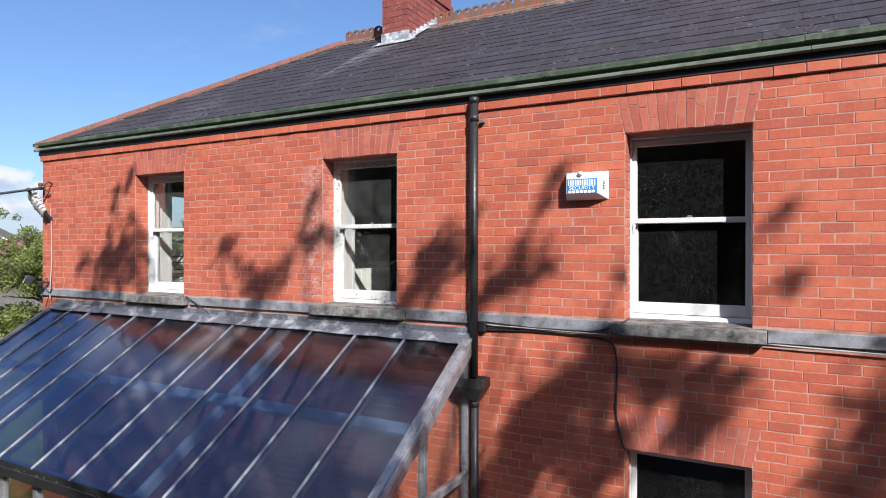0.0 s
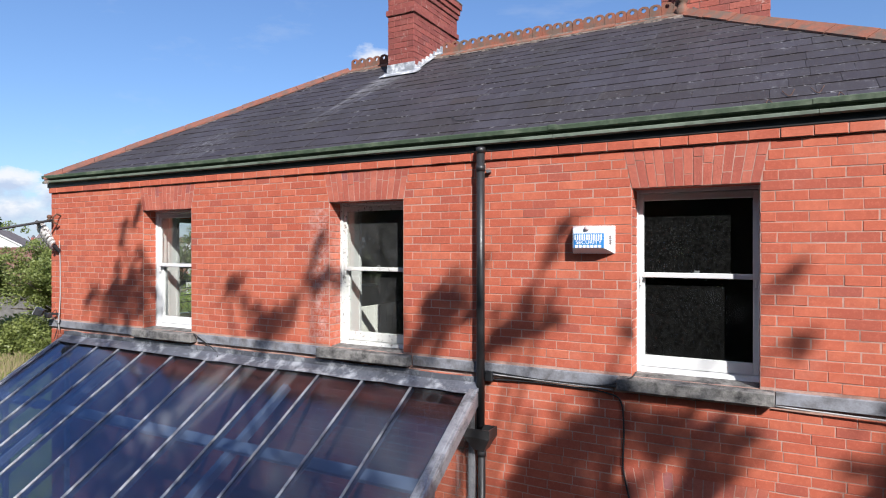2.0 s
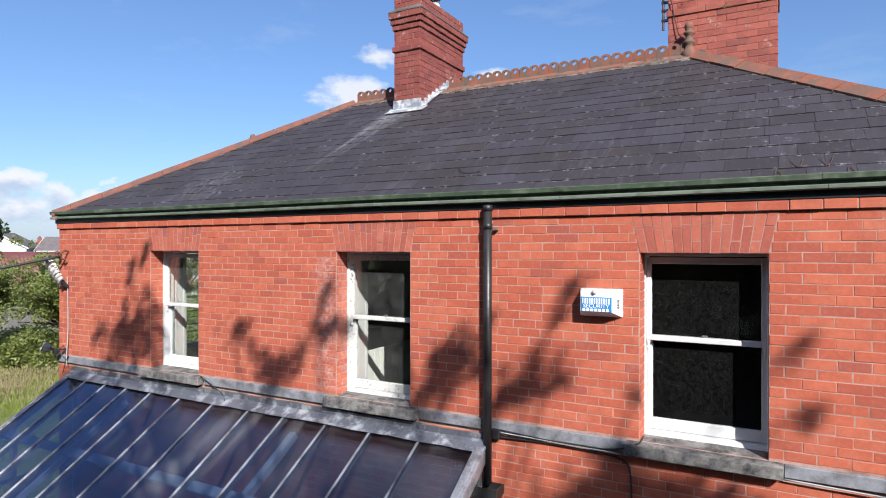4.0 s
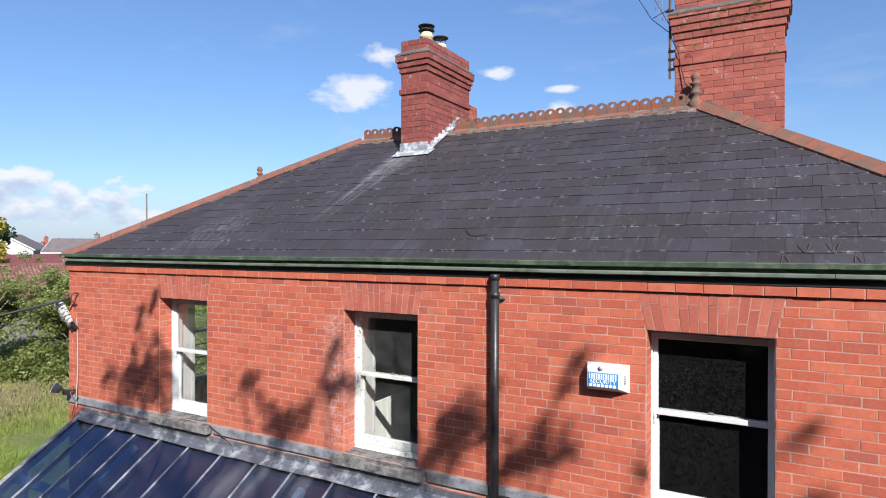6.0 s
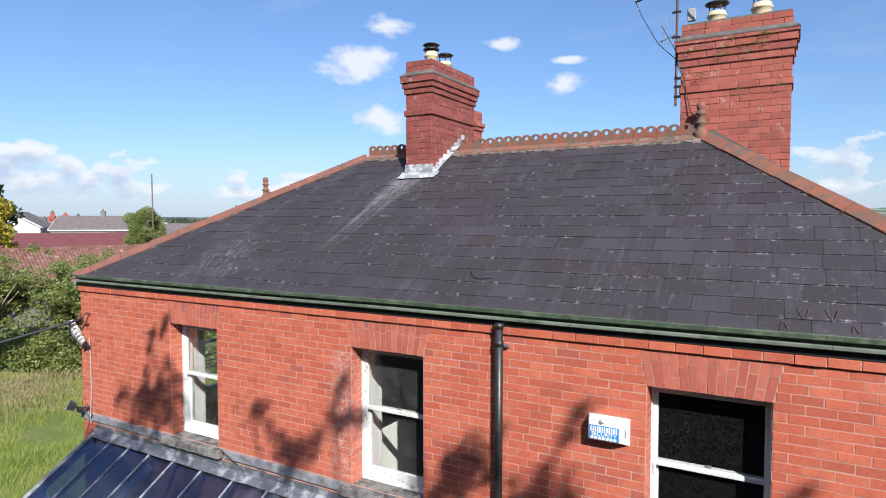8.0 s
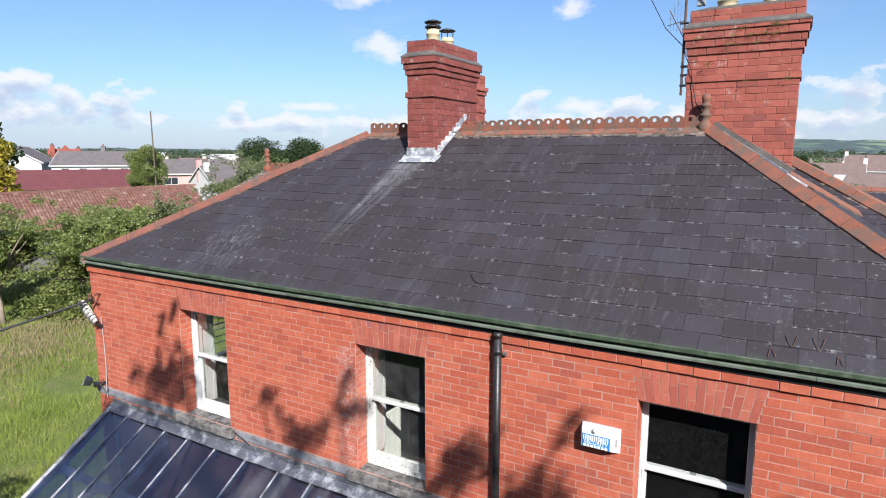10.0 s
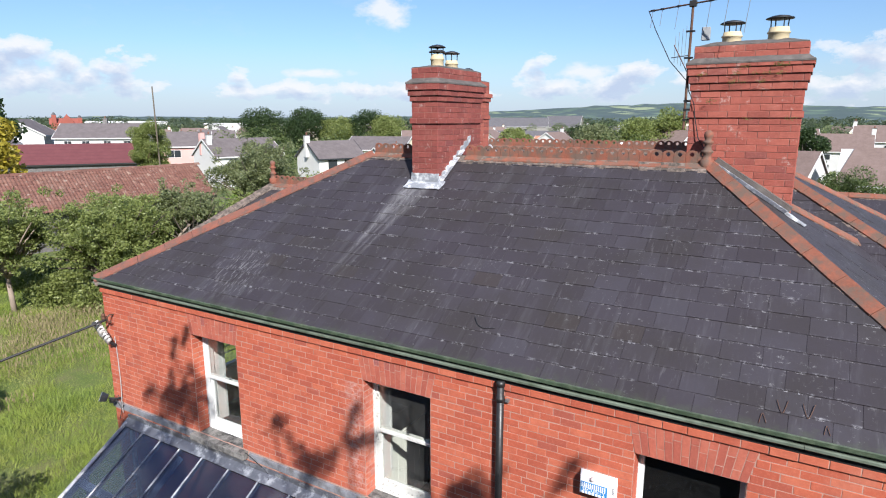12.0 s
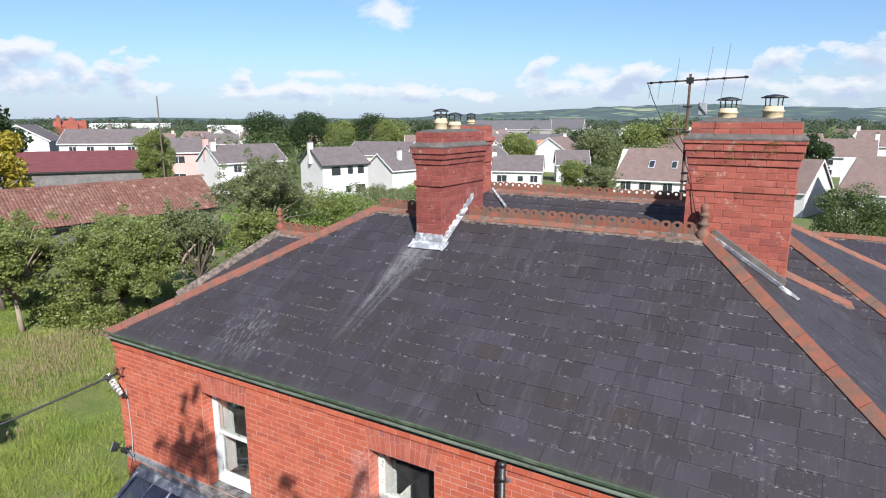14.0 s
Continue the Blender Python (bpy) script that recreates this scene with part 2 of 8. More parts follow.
M_ALU = plain("weathered metal-capped bar", (0.40, 0.41, 0.44), 0.34, 0.6, 60, 0.35, 0.3, (0.12, 0.12, 0.13), (0.48, 0.70), 7.0)
M_PLASTIC = plain("white plastic", (0.82, 0.83, 0.84), 0.38, 0, 20, 0.05, 0.03)
M_STROBE = plain("cloudy strobe plastic", (0.55, 0.45, 0.45), 0.3, 0, 20, 0.1, 0.02)
M_TAPE = plain("grubby white tape", (0.62, 0.60, 0.58), 0.5, 0, 30, 0.25, 0.2, (0.10, 0.09, 0.085), (0.52, 0.60), 22.0)
M_BLUE = plain("blue print", (0.03, 0.22, 0.55), 0.4, 0, 20, 0.1, 0.02)
M_GREYPLASTIC = plain("grey plastic", (0.30, 0.31, 0.32), 0.5, 0, 20, 0.1, 0.05)
M_CABLE = plain("black cable", (0.02, 0.02, 0.022), 0.6, 0, 20, 0.1, 0.05)
M_PALECABLE = plain("pale cable", (0.36, 0.355, 0.35), 0.6, 0, 20, 0.1, 0.05)
M_PLASTER = plain("old brown distemper", (0.50, 0.475, 0.42), 0.9, 0, 20, 0.25, 0.1, (0.42, 0.40, 0.36), (0.60, 0.64), 1.3)
M_BOARDWHITE = plain("whitewashed board", (0.72, 0.73, 0.68), 0.8, 0, 25, 0.12, 0.2, (0.45, 0.46, 0.42), (0.55, 0.8), 6.0)
# Near-black walls carry the unlit rooms' shade in their colour; also timber, floor.
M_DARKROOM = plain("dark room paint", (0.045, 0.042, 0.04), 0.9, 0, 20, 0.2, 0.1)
M_BOARD = plain("floorboards", (0.14, 0.09, 0.055), 0.7, 0, 30, 0.3, 0.2)
M_CEIL = plain("ceiling plaster", (0.5, 0.49, 0.46), 0.9, 0, 20, 0.1, 0.1)
M_RUST = plain("rusty steel", (0.14, 0.075, 0.05), 0.75, 0.4, 40, 0.4, 0.3)
M_STEEL = plain("dull steel", (0.33, 0.34, 0.35), 0.45, 0.7, 40, 0.25, 0.15)


def slate_surface():
    def build(g):
        p = g.place()
        x, y, z = g.split(g.node("ShaderNodeNewGeometry").outputs["Position"])
        c = g.ramp(g.chance(), (0.0, (0.033, 0.028, 0.034)), (0.35, (0.038, 0.033, 0.040)), (0.75, (0.042, 0.037, 0.045)), (0.93, (0.045, 0.041, 0.050)), (1.0, (0.037, 0.030, 0.030)))
        wide = g.noise(1.3, 5, 0.6, p)
        c = g.mix(g.math("MULTIPLY", g.ramp(wide, (0.42, 0.0), (0.62, 1.0)), 0.55), c, (0.030, 0.026, 0.024))
        run = g.noise(5.0, 4, 0.6, g.place((1.6, 0.22, 0.22)))
        c = g.mix(g.math("MULTIPLY", g.ramp(run, (0.56, 0.0), (0.76, 1.0)), 0.16), c, (0.15, 0.15, 0.165))
        thin = g.math("MULTIPLY", g.ramp(g.noise(6.0, 5, 0.7, g.place((5.5, 0.45, 0.45))), (0.57, 0.0), (0.68, 1.0)), g.ramp(g.noise(3.2, 4, 0.6, p), (0.44, 0.0), (0.62, 1.0)))
        c = g.mix(g.math("MULTIPLY", thin, 0.20), c, (0.24, 0.235, 0.25))
        bloom = g.node("ShaderNodeVectorMath", op="DISTANCE")
        g.put(bloom.inputs[0], p)
        bloom.inputs[1].default_value = (-6.4, 0.5, 5.38)
        patch = g.math("MULTIPLY", g.math("SUBTRACT", 1.0, g.math("MULTIPLY", bloom.outputs["Value"], 1.7), True), g.ramp(g.noise(9.0, 6, 0.75, g.place((3.5, 0.9, 0.9))), (0.52, 0.0), (0.62, 1.0)))
        c = g.mix(g.math("MULTIPLY", patch, 0.5), c, (0.36, 0.36, 0.37))
        # pale lichen and scuffs
        specks = g.math("MULTIPLY", g.ramp(g.noise(20.0, 6, 0.75, p), (0.60, 0.0), (0.70, 1.0)), g.ramp(g.noise(2.1, 3, 0.6, p), (0.50, 0.0), (0.66, 1.0)))
        c = g.mix(g.math("MULTIPLY", specks, 0.55), c, (0.40, 0.40, 0.40))
        # chipped and lichened tails of the courses, moss at the eaves
        tail = g.math("FRACT", g.math("MULTIPLY", g.math("ADD", y, 0.058), 1.177 / 0.203))
        lip = g.ramp(tail, (0.0, 1.0), (0.06, 0.8), (0.16, 0.0))
        chips = g.math("MULTIPLY", g.ramp(g.noise(17.0, 6, 0.78, p), (0.53, 0.0), (0.62, 1.0)), g.ramp(g.noise(1.7, 4, 0.65, p), (0.42, 0.15), (0.58, 1.0)))
        c = g.mix(g.math("MULTIPLY", g.math("MULTIPLY", lip, chips), 0.7), c, (0.34, 0.34, 0.36))
        moss = g.math("MULTIPLY", g.ramp(g.math("ADD", y, g.math("MULTIPLY", g.noise(7.0, 5, 0.7, p), 0.35)), (0.08, 1.0), (0.20, 0.0)), g.math("GREATER_THAN", y, -0.2))
        c = g.mix(g.math("MULTIPLY", moss, 0.5), c, (0.06, 0.075, 0.045))
        # lime run-off below the chimney: ragged runs that narrow down the slope
        for start, drift, wide_at, gain in ((-4.79, 0.13, 0.13, 0.46), (-4.66, 0.16, 0.06, 0.28), (-4.53, 0.20, 0.09, 0.30)):
            wide_at = g.math("MULTIPLY", g.ramp(g.math("MULTIPLY", y, 0.4), (0.2, 0.35), (0.55, 0.6), (0.84, 1.6)), wide_at)
            mid = g.math("ADD", start, g.math("MULTIPLY", g.math("SUBTRACT", y, 2.1), drift))
            off = g.math("ABSOLUTE", g.math("SUBTRACT", x, g.math("ADD", mid, g.math("MULTIPLY", g.math("SUBTRACT", g.noise(5.0, 3, 0.6, p), 0.5), 0.06))))
            band = g.math("POWER", g.math("SUBTRACT", 1.0, g.math("DIVIDE", off, wide_at), True), 1.4)
            along = g.math("MULTIPLY", g.ramp(g.math("MULTIPLY", y, 0.4), (0.20, 0.0), (0.50, 0.7), (0.80, 1.0)), g.math("LESS_THAN", y, 2.2))
            rag = g.ramp(g.noise(7.0, 6, 0.75, g.place((4.0, 0.8, 0.8))), (0.36, 0.1), (0.6, 1.0))
            c = g.mix(g.math("MULTIPLY", g.math("MULTIPLY", g.math("MULTIPLY", band, along), rag), gain), c, (0.36, 0.36, 0.37))
        fine = g.noise(60.0, 4, 0.6, p)
        r = g.math("ADD", 0.54, g.math("MULTIPLY", fine, 0.2))
        return {"Base Color": c, "Roughness": r, "Specular IOR Level": 0.28, "Normal": g.bump(g.noise(26.0, 5, 0.65, p), 0.25, 0.006)}

    return surface("roof slate", build)


M_SLATE = slate_surface()


def pane_surface(name, tint, rough, clear, dirt, dirt_scale=5.0, shine=(1, 1, 1), runs=0.0, specks=0.0):
    """Clear glass with a film of dirt and painted reflection veil: partly see-through, mirror-like at grazing angles.
    """
    m = bpy.data.materials.new(name)
    m.use_nodes = True
    g = Graph(m.node_tree)
    p = g.place()
    gloss = g.node("ShaderNodeBsdfGlossy")
    gloss.inputs["Roughness"].default_value = rough
    g.put(gloss.inputs[0], shine)
    see = g.node("ShaderNodeBsdfTransparent")
    g.put(see.inputs[0], tint)
    facing = g.node("ShaderNodeLayerWeight")
    facing.inputs["Blend"].default_value = 0.5
    glass = g.node("ShaderNodeMixShader")
    g.put(glass.inputs[0], g.math("ADD", g.math("MULTIPLY", g.math("POWER", facing.outputs["Facing"], 3.0), 0.9), 0.04 + clear, True))
    g.put(glass.inputs[1], see.outputs[0])
    g.put(glass.inputs[2], gloss.outputs[0])
    film = g.node("ShaderNodeBsdfDiffuse")
    g.put(film.inputs[0], (0.55, 0.56, 0.56))
    dust_veil = g.node("ShaderNodeMixShader")
    g.put(dust_veil.inputs[0], g.math("MULTIPLY", g.ramp(g.noise(dirt_scale, 7, 0.7, p), (0.40, 0.15), (0.8, 1.0)), dirt))
    g.put(dust_veil.inputs[1], glass.outputs[0])
    g.put(dust_veil.inputs[2], film.outputs[0])
    last = dust_veil.outputs[0]
    if specks:
        spray = g.math("MULTIPLY", g.ramp(g.noise(75.0, 2, 0.5, p), (0.66, 0.0), (0.70, 1.0)), g.ramp(g.noise(2.3, 3, 0.6, p), (0.50, 0.0), (0.64, 1.0)))
        spots = g.node("ShaderNodeMixShader")
        g.put(spots.inputs[0], g.math("MULTIPLY", spray, specks))
        g.put(spots.inputs[1], last)
        g.put(spots.inputs[2], film.outputs[0])
        last = spots.outputs[0]
    if runs:
        # grime washed down the slope in soft streaks and pools
        streak = g.ramp(g.noise(1.0, 5, 0.6, g.place((3.2, 0.55, 0.55))), (0.50, 0.0), (0.72, 1.0))
        pool = g.ramp(g.noise(0.8, 3, 0.5, p), (0.42, 0.0), (0.66, 1.0))
        wash = g.node("ShaderNodeMixShader")
        g.put(wash.inputs[0], g.math("MULTIPLY", g.math("MULTIPLY", streak, pool), runs))
        g.put(wash.inputs[1], last)
        g.put(wash.inputs[2], film.outputs[0])
        last = wash.outputs[0]
    out = g.node("ShaderNodeOutputMaterial")
    g.put(out.inputs[0], last)
    return m


# Pale dirt film on the window panes also paints in a reflection veil.
M_PANE = pane_surface("window glass", (0.90, 0.92, 0.91), 0.06, -0.005, 0.016, 45.0, specks=0.07)
M_PANEOLD = pane_surface("dusty window glass", (0.88, 0.90, 0.88), 0.0, 0.02, 0.06, 3.0)
M_ROOFGLASS = pane_surface("conservatory glass", (0.53, 0.585, 0.66), 0.11, 0.045, 0.02, 2.0, (0.56, 0.64, 0.86), 0.10)


def leaf_surface(name, dark, mid, pale):
    """Thin leaves: each its own green, with some light shining through."""
    m = bpy.data.materials.new(name)
    m.use_nodes = True
    g = Graph(m.node_tree)
    c = g.ramp(g.chance(), (0.0, dark), (0.5, mid), (1.0, pale))
    c = g.mix(g.math("MULTIPLY", g.ramp(g.noise(0.9, 3, 0.6, g.place()), (0.35, 0.0), (0.65, 1.0)), 0.35), c, dark)
    top = g.node("ShaderNodeBsdfPrincipled")
    g.put(top.inputs["Base Color"], c)
    top.inputs["Roughness"].default_value = 0.5
    glow = g.node("ShaderNodeBsdfTranslucent")
    g.put(glow.inputs[0], g.mix(0.5, c, pale))
    both = g.node("ShaderNodeMixShader")
    both.inputs[0].default_value = 0.45
    g.put(both.inputs[1], top.outputs[0])
    g.put(both.inputs[2], glow.outputs[0])
    out = g.node("ShaderNodeOutputMaterial")
    g.put(out.inputs[0], both.outputs[0])
    return m


M_LEAF = leaf_surface("apple leaves", (0.13, 0.165, 0.042), (0.225, 0.270, 0.078), (0.33, 0.37, 0.135))
M_LEAFDARK = leaf_surface("dark leaves", (0.022, 0.042, 0.015), (0.045, 0.080, 0.026), (0.075, 0.12, 0.04))
M_LEAFBRIGHT = leaf_surface("bright hedge leaves", (0.13, 0.20, 0.03), (0.21, 0.30, 0.05), (0.29, 0.38, 0.09))
M_LEAFGREY = leaf_surface("grey green leaves", (0.12, 0.145, 0.06), (0.20, 0.235, 0.10), (0.29, 0.315, 0.165))
M_LEAFMID = leaf_surface("mid distance leaves", (0.055, 0.085, 0.026), (0.105, 0.145, 0.045), (0.17, 0.21, 0.075))
M_LEAFGOLD = leaf_surface("golden leaves", (0.22, 0.19, 0.02), (0.42, 0.34, 0.04), (0.55, 0.46, 0.08))
M_BARK = plain("bark", (0.13, 0.105, 0.08), 0.9, 0, 40, 0.5, 0.6)


def ground_surface():
    def build(g):
        p = g.place()
        a = g.noise(0.35, 6, 0.65, p)
        b = g.noise(3.0, 6, 0.7, p)
        c = g.ramp(a, (0.30, (0.07, 0.11, 0.018)), (0.48, (0.105, 0.14, 0.028)), (0.60, (0.17, 0.15, 0.065)), (0.75, (0.085, 0.12, 0.024)))
        c = g.mix(g.math("MULTIPLY", b, 0.6), c, (0.055, 0.085, 0.016))
        return {"Base Color": c, "Roughness": 0.95, "Normal": g.bump(b, 0.6, 0.1)}

    return surface("meadow ground", build)


M_GROUND = ground_surface()


def grass_surface():
    def build(g):
        p = g.place()
        a = g.noise(0.55, 7, 0.7, p)
        c = g.ramp(a, (0.30, (0.095, 0.165, 0.02)), (0.46, (0.18, 0.25, 0.034)), (0.58, (0.24, 0.28, 0.05)), (0.66, (0.26, 0.25, 0.10)), (0.75, (0.11, 0.17, 0.032)))
        tuft = g.noise(2.6, 5, 0.7, p)
        c = g.mix(g.math("MULTIPLY", g.ramp(tuft, (0.44, 0.0), (0.62, 1.0)), 0.55), c, (0.07, 0.115, 0.02))
        c = g.mix(g.math("MULTIPLY", g.chance(), 0.5), c, (0.21, 0.25, 0.045))
        return {"Base Color": c, "Roughness": 0.7}

    return surface("grass blades", build)


def seed_surface():
    def build(g):
        c = g.ramp(g.chance(), (0.0, (0.16, 0.155, 0.06)), (0.5, (0.225, 0.18, 0.10)), (1.0, (0.29, 0.225, 0.14)))
        return {"Base Color": c, "Roughness": 0.85}

    return surface("grass seed heads", build)


M_SEED = seed_surface()
M_GRASS = grass_surface()

# ---------------------------------------------------------------- mesh helpers


def block(bm, x0, x1, y0, y1, z0, z1):
    v = [bm.verts.new((x, y, z)) for z in (z0, z1) for x, y in ((x0, y0), (x1, y0), (x1, y1), (x0, y1))]
    for f in ((3, 2, 1, 0), (4, 5, 6, 7), (0, 1, 5, 4), (1, 2, 6, 5), (2, 3, 7, 6), (3, 0, 4, 7)):
        bm.faces.new([v[i] for i in f])
    return v


def blocks(*boxes):
    bm = bmesh.new()
    for b in boxes:
        block(bm, *b)
    return bm


def soften(bm, width=0.004, steps=1):
    bmesh.ops.bevel(bm, geom=bm.edges[:], offset=width, segments=steps, affect="EDGES", profile=0.5)
    return bm


def bar(bm, a, b, r, sides=8, r2=None, cap=True):
    """A round bar from a to b."""
    a, b = Vector(a), Vector(b)
    r2 = r if r2 is None else r2
    q = (b - a).to_track_quat("Z", "Y")
    rings = []
    for at, rad in ((a, r), (b, r2)):
        rings.append([bm.verts.new(at + q @ Vector((rad * math.cos(2 * math.pi * i / sides), rad * math.sin(2 * math.pi * i / sides), 0))) for i in range(sides)])
    for i in range(sides):
        j = (i + 1) % sides
        bm.faces.new((rings[0][i], rings[0][j], rings[1][j], rings[1][i]))
    if cap:
        bm.faces.new(rings[0][::-1])
        bm.faces.new(rings[1])
    return bm


def tube(bm, points, r, sides=6):
    """A bent round rod through the points, in one piece."""
    pts = [Vector(p) for p in points]
    rings = []
    side = None
    for i, p in enumerate(pts):
        way = (pts[min(i + 1, len(pts) - 1)] - pts[max(i - 1, 0)]).normalized()
        if side is None:
            side = way.orthogonal()
        side = (side - way * side.dot(way)).normalized()
        other = way.cross(side)
        rings.append([bm.verts.new(p + (side * math.cos(2 * math.pi * k / sides) + other * math.sin(2 * math.pi * k / sides)) * r) for k in range(sides)])
    for low, high in zip(rings, rings[1:]):
        for k in range(sides):
            j = (k + 1) % sides
            bm.faces.new((low[k], low[j], high[j], high[k]))
    bm.faces.new(rings[0][::-1])
    bm.faces.new(rings[-1])
    return bm


def lathe(bm, profile, centre=(0, 0, 0), sides=16):
    """Turns (radius, height) pairs round the upright axis at centre."""
    c = Vector(centre)
    rings = [[bm.verts.new(c + Vector((r * math.cos(2 * math.pi * i / sides), r * math.sin(2 * math.pi * i / sides), h))) for i in range(sides)] for r, h in profile]
    for low, high in zip(rings, rings[1:]):
        for i in range(sides):
            j = (i + 1) % sides
            bm.faces.new((low[i], low[j], high[j], high[i]))
    bm.faces.new(rings[0][::-1])
    bm.faces.new(rings[-1])
    return bm


def prism(bm, outline, axis, lo, hi):
    """Pushes a closed outline of two coordinates along the axis 'x', 'y' or 'z'."""

    def at(p, k):
        return {"x": (k, p[0], p[1]), "y": (p[0], k, p[1]), "z": (p[0], p[1], k)}[axis]

    a = [bm.verts.new(at(p, lo)) for p in outline]
    b = [bm.verts.new(at(p, hi)) for p in outline]
    n = len(outline)
    for i in range(n):
        j = (i + 1) % n
        bm.faces.new((a[i], a[j], b[j], b[i]))
    bm.faces.new(a[::-1])
    bm.faces.new(b)
    bmesh.ops.recalc_face_normals(bm, faces=bm.faces[:])
    return bm


def mesh_of(name, bm, material, smooth=False):
    me = bpy.data.meshes.new(name)
    bmesh.ops.recalc_face_normals(bm, faces=bm.faces[:])
    bm.to_mesh(me)
    bm.free()
    me.materials.append(material)
    if smooth:
        for f in me.polygons:
            f.use_smooth = True
    return me


def part(name, bm, material, parent=None, label="", smooth=False):
    me = bm if isinstance(bm, bpy.types.Mesh) else mesh_of(name, bm, material, smooth)
    ob = new(name, me)
    ob.parent = parent
    if parent is not None and parent.type == "EMPTY":
        ob.matrix_parent_inverse = Matrix.Translation(-parent.location)
    if label:
        tagged(ob, label)
    return ob


def holder(name, label, category, group="", kind="", at=(0, 0, 0)):
    ob = tagged(new(name), label, category, group, kind)
    ob.location = at
    return ob


def solid(name, bm, material, label="", category="", group="", kind="", smooth=False):
    return tagged(part(name, bm, material, None, "", smooth), label, category, group, kind)

# ---------------------------------------------------------------- plan of the house
LEFT, RIGHT = -8.86, 1.62           # corners of the front wall
COURSE, STRETCH = 0.072, 0.197     # brick course and brick length, joints included
W_TOP, W_SILL = 4.60, 3.155
OPENINGS = [                        # x0, x1, z0, z1 of the openings in the front wall
    (-6.875, -6.000, W_SILL, W_TOP),
    (-3.965, -3.088, W_SILL, W_TOP),
    (-1.013, -0.138, W_SILL, W_TOP),
    (-1.013, -0.138, 0.75, 2.175),
]
PITCH = 0.6215
RIDGE_Y, RIDGE_Z = 2.83, 6.875
EAVE_Y = -0.04
RIDGE_L, RIDGE_R = -5.88, -0.95


def roof_z(y):
    return RIDGE_Z + PITCH * (y - RIDGE_Y)


def wall_with_holes(bm, x0, x1, z0, z1, y0, y1, holes):
    """A wall in the plane of x and z, from y0 to y1, made of blocks round its openings."""
    xs = sorted({x0, x1, *[h[0] for h in holes], *[h[1] for h in holes]})
    for a, b in zip(xs, xs[1:]):
        cuts = sorted((h[2], h[3]) for h in holes if h[0] <= a and h[1] >= b)
        at = z0
        for lo, hi in cuts:
            if lo > at:
                block(bm, a, b, y0, y1, at, lo)
            at = hi
        if at < z1:
            block(bm, a, b, y0, y1, at, z1)
    return bm


# ---------------------------------------------------------------- ground and far land
def ground_sheet():
    bm = bmesh.new()
    xs = [-4000, -1500, -600, -250, -120, -60, -40, -30, -24, -19, -15, -12, -9, -5, 0, 8, 30, 90, 300, 900, 4000]
    ys = [-4000, -900, -200, -60, -30, -18, -10, -5, 0, 4, 8, 12, 16, 22, 30, 45, 80, 160, 350, 700, 1500, 2500, 4000]
    grid = []
    for y in ys:
        row = []
        for x in xs:
            near = abs(x) < 100 and abs(y) < 100
            far = math.hypot(x, y)
            fall = max(0.0, min(1.0, (far - 30) / 45)) if (x < -12 or y > 12) else 0.0
            z = (0.12 * noise.noise(Vector((x * 0.13, y * 0.13, 0))) if near and x < -11 else -0.02) - 3.2 * fall * fall * (3 - 2 * fall)
            row.append(bm.verts.new((x, y, z)))
        grid.append(row)
    for r in range(len(ys) - 1):
        for c in range(len(xs) - 1):
            bm.faces.new((grid[r][c], grid[r][c + 1], grid[r + 1][c + 1], grid[r + 1][c]))
    return solid("ground", bm, M_GROUND, "rough green meadow ground with dry patches", "ground", kind="structure", smooth=True)


ground_sheet()
# Unseen dark ground, added to cut the light bounced up onto the wall.
solid("pavement", blocks((-9.4, 30.0, -60.0, -2.05, -0.03, 0.04), (-2.25, 30.0, -2.05, -0.01, -0.03, 0.04)), M_LOWBOUNCE, "unseen dark ground added before the house to cut bounced light", "pavement", kind="structure")

# ---------------------------------------------------------------- front wall
wall_front = solid("wall_front", wall_with_holes(bmesh.new(), LEFT + 0.004, RIGHT - 0.004, -0.1, 5.0, 0.0024, 0.33, OPENINGS), M_MORTAR,
                   "orange-red brick front wall with pale mortar joints", "wall", kind="structure")
bm = bmesh.new()
block(bm, LEFT, LEFT + 0.33, 0.33, 1.55, -0.1, 5.0)
block(bm, LEFT, LEFT + 0.33, 2.75, 9.0, -0.1, 5.0)
block(bm, LEFT, LEFT + 0.33, 1.55, 2.75, -0.1, 3.0)
block(bm, LEFT, LEFT + 0.33, 1.55, 2.75, 4.62, 5.0)
solid("wall_left", bm, M_BRICK, "red brick side wall of the house", "wall", kind="structure")
solid("wall_right", blocks((RIGHT - 0.33, RIGHT, 0.33, 9.0, -0.1, 5.0)), M_BRICK, "red brick side wall of the house", "wall", kind="structure")
solid("wall_back", blocks((LEFT + 0.33, RIGHT - 0.33, 8.7, 9.0, -0.1, 5.0)), M_BRICK, "red brick back wall of the house", "wall", kind="structure")
solid("ceiling", blocks((LEFT + 0.33, RIGHT - 0.33, 0.33, 8.7, 4.86, 4.98)), M_CEIL, "dull white plaster ceiling", "ceiling", kind="structure")
solid("floor_upper", blocks((LEFT + 0.33, RIGHT - 0.33, 0.33, 8.7, 2.30, 2.42)), M_BOARD, "brown boarded upper floor", "floor", kind="structure")
solid("floor", blocks((LEFT + 0.33, RIGHT - 0.33, 0.33, 8.7, -0.06, 0.02)), M_BOARD, "brown boarded lower floor", "floor", kind="structure")
solid("wall_partition_1", blocks((-5.15, -5.03, 0.33, 4.0, 2.42, 4.86)), M_PLASTER, "plastered partition wall", "wall", kind="structure")
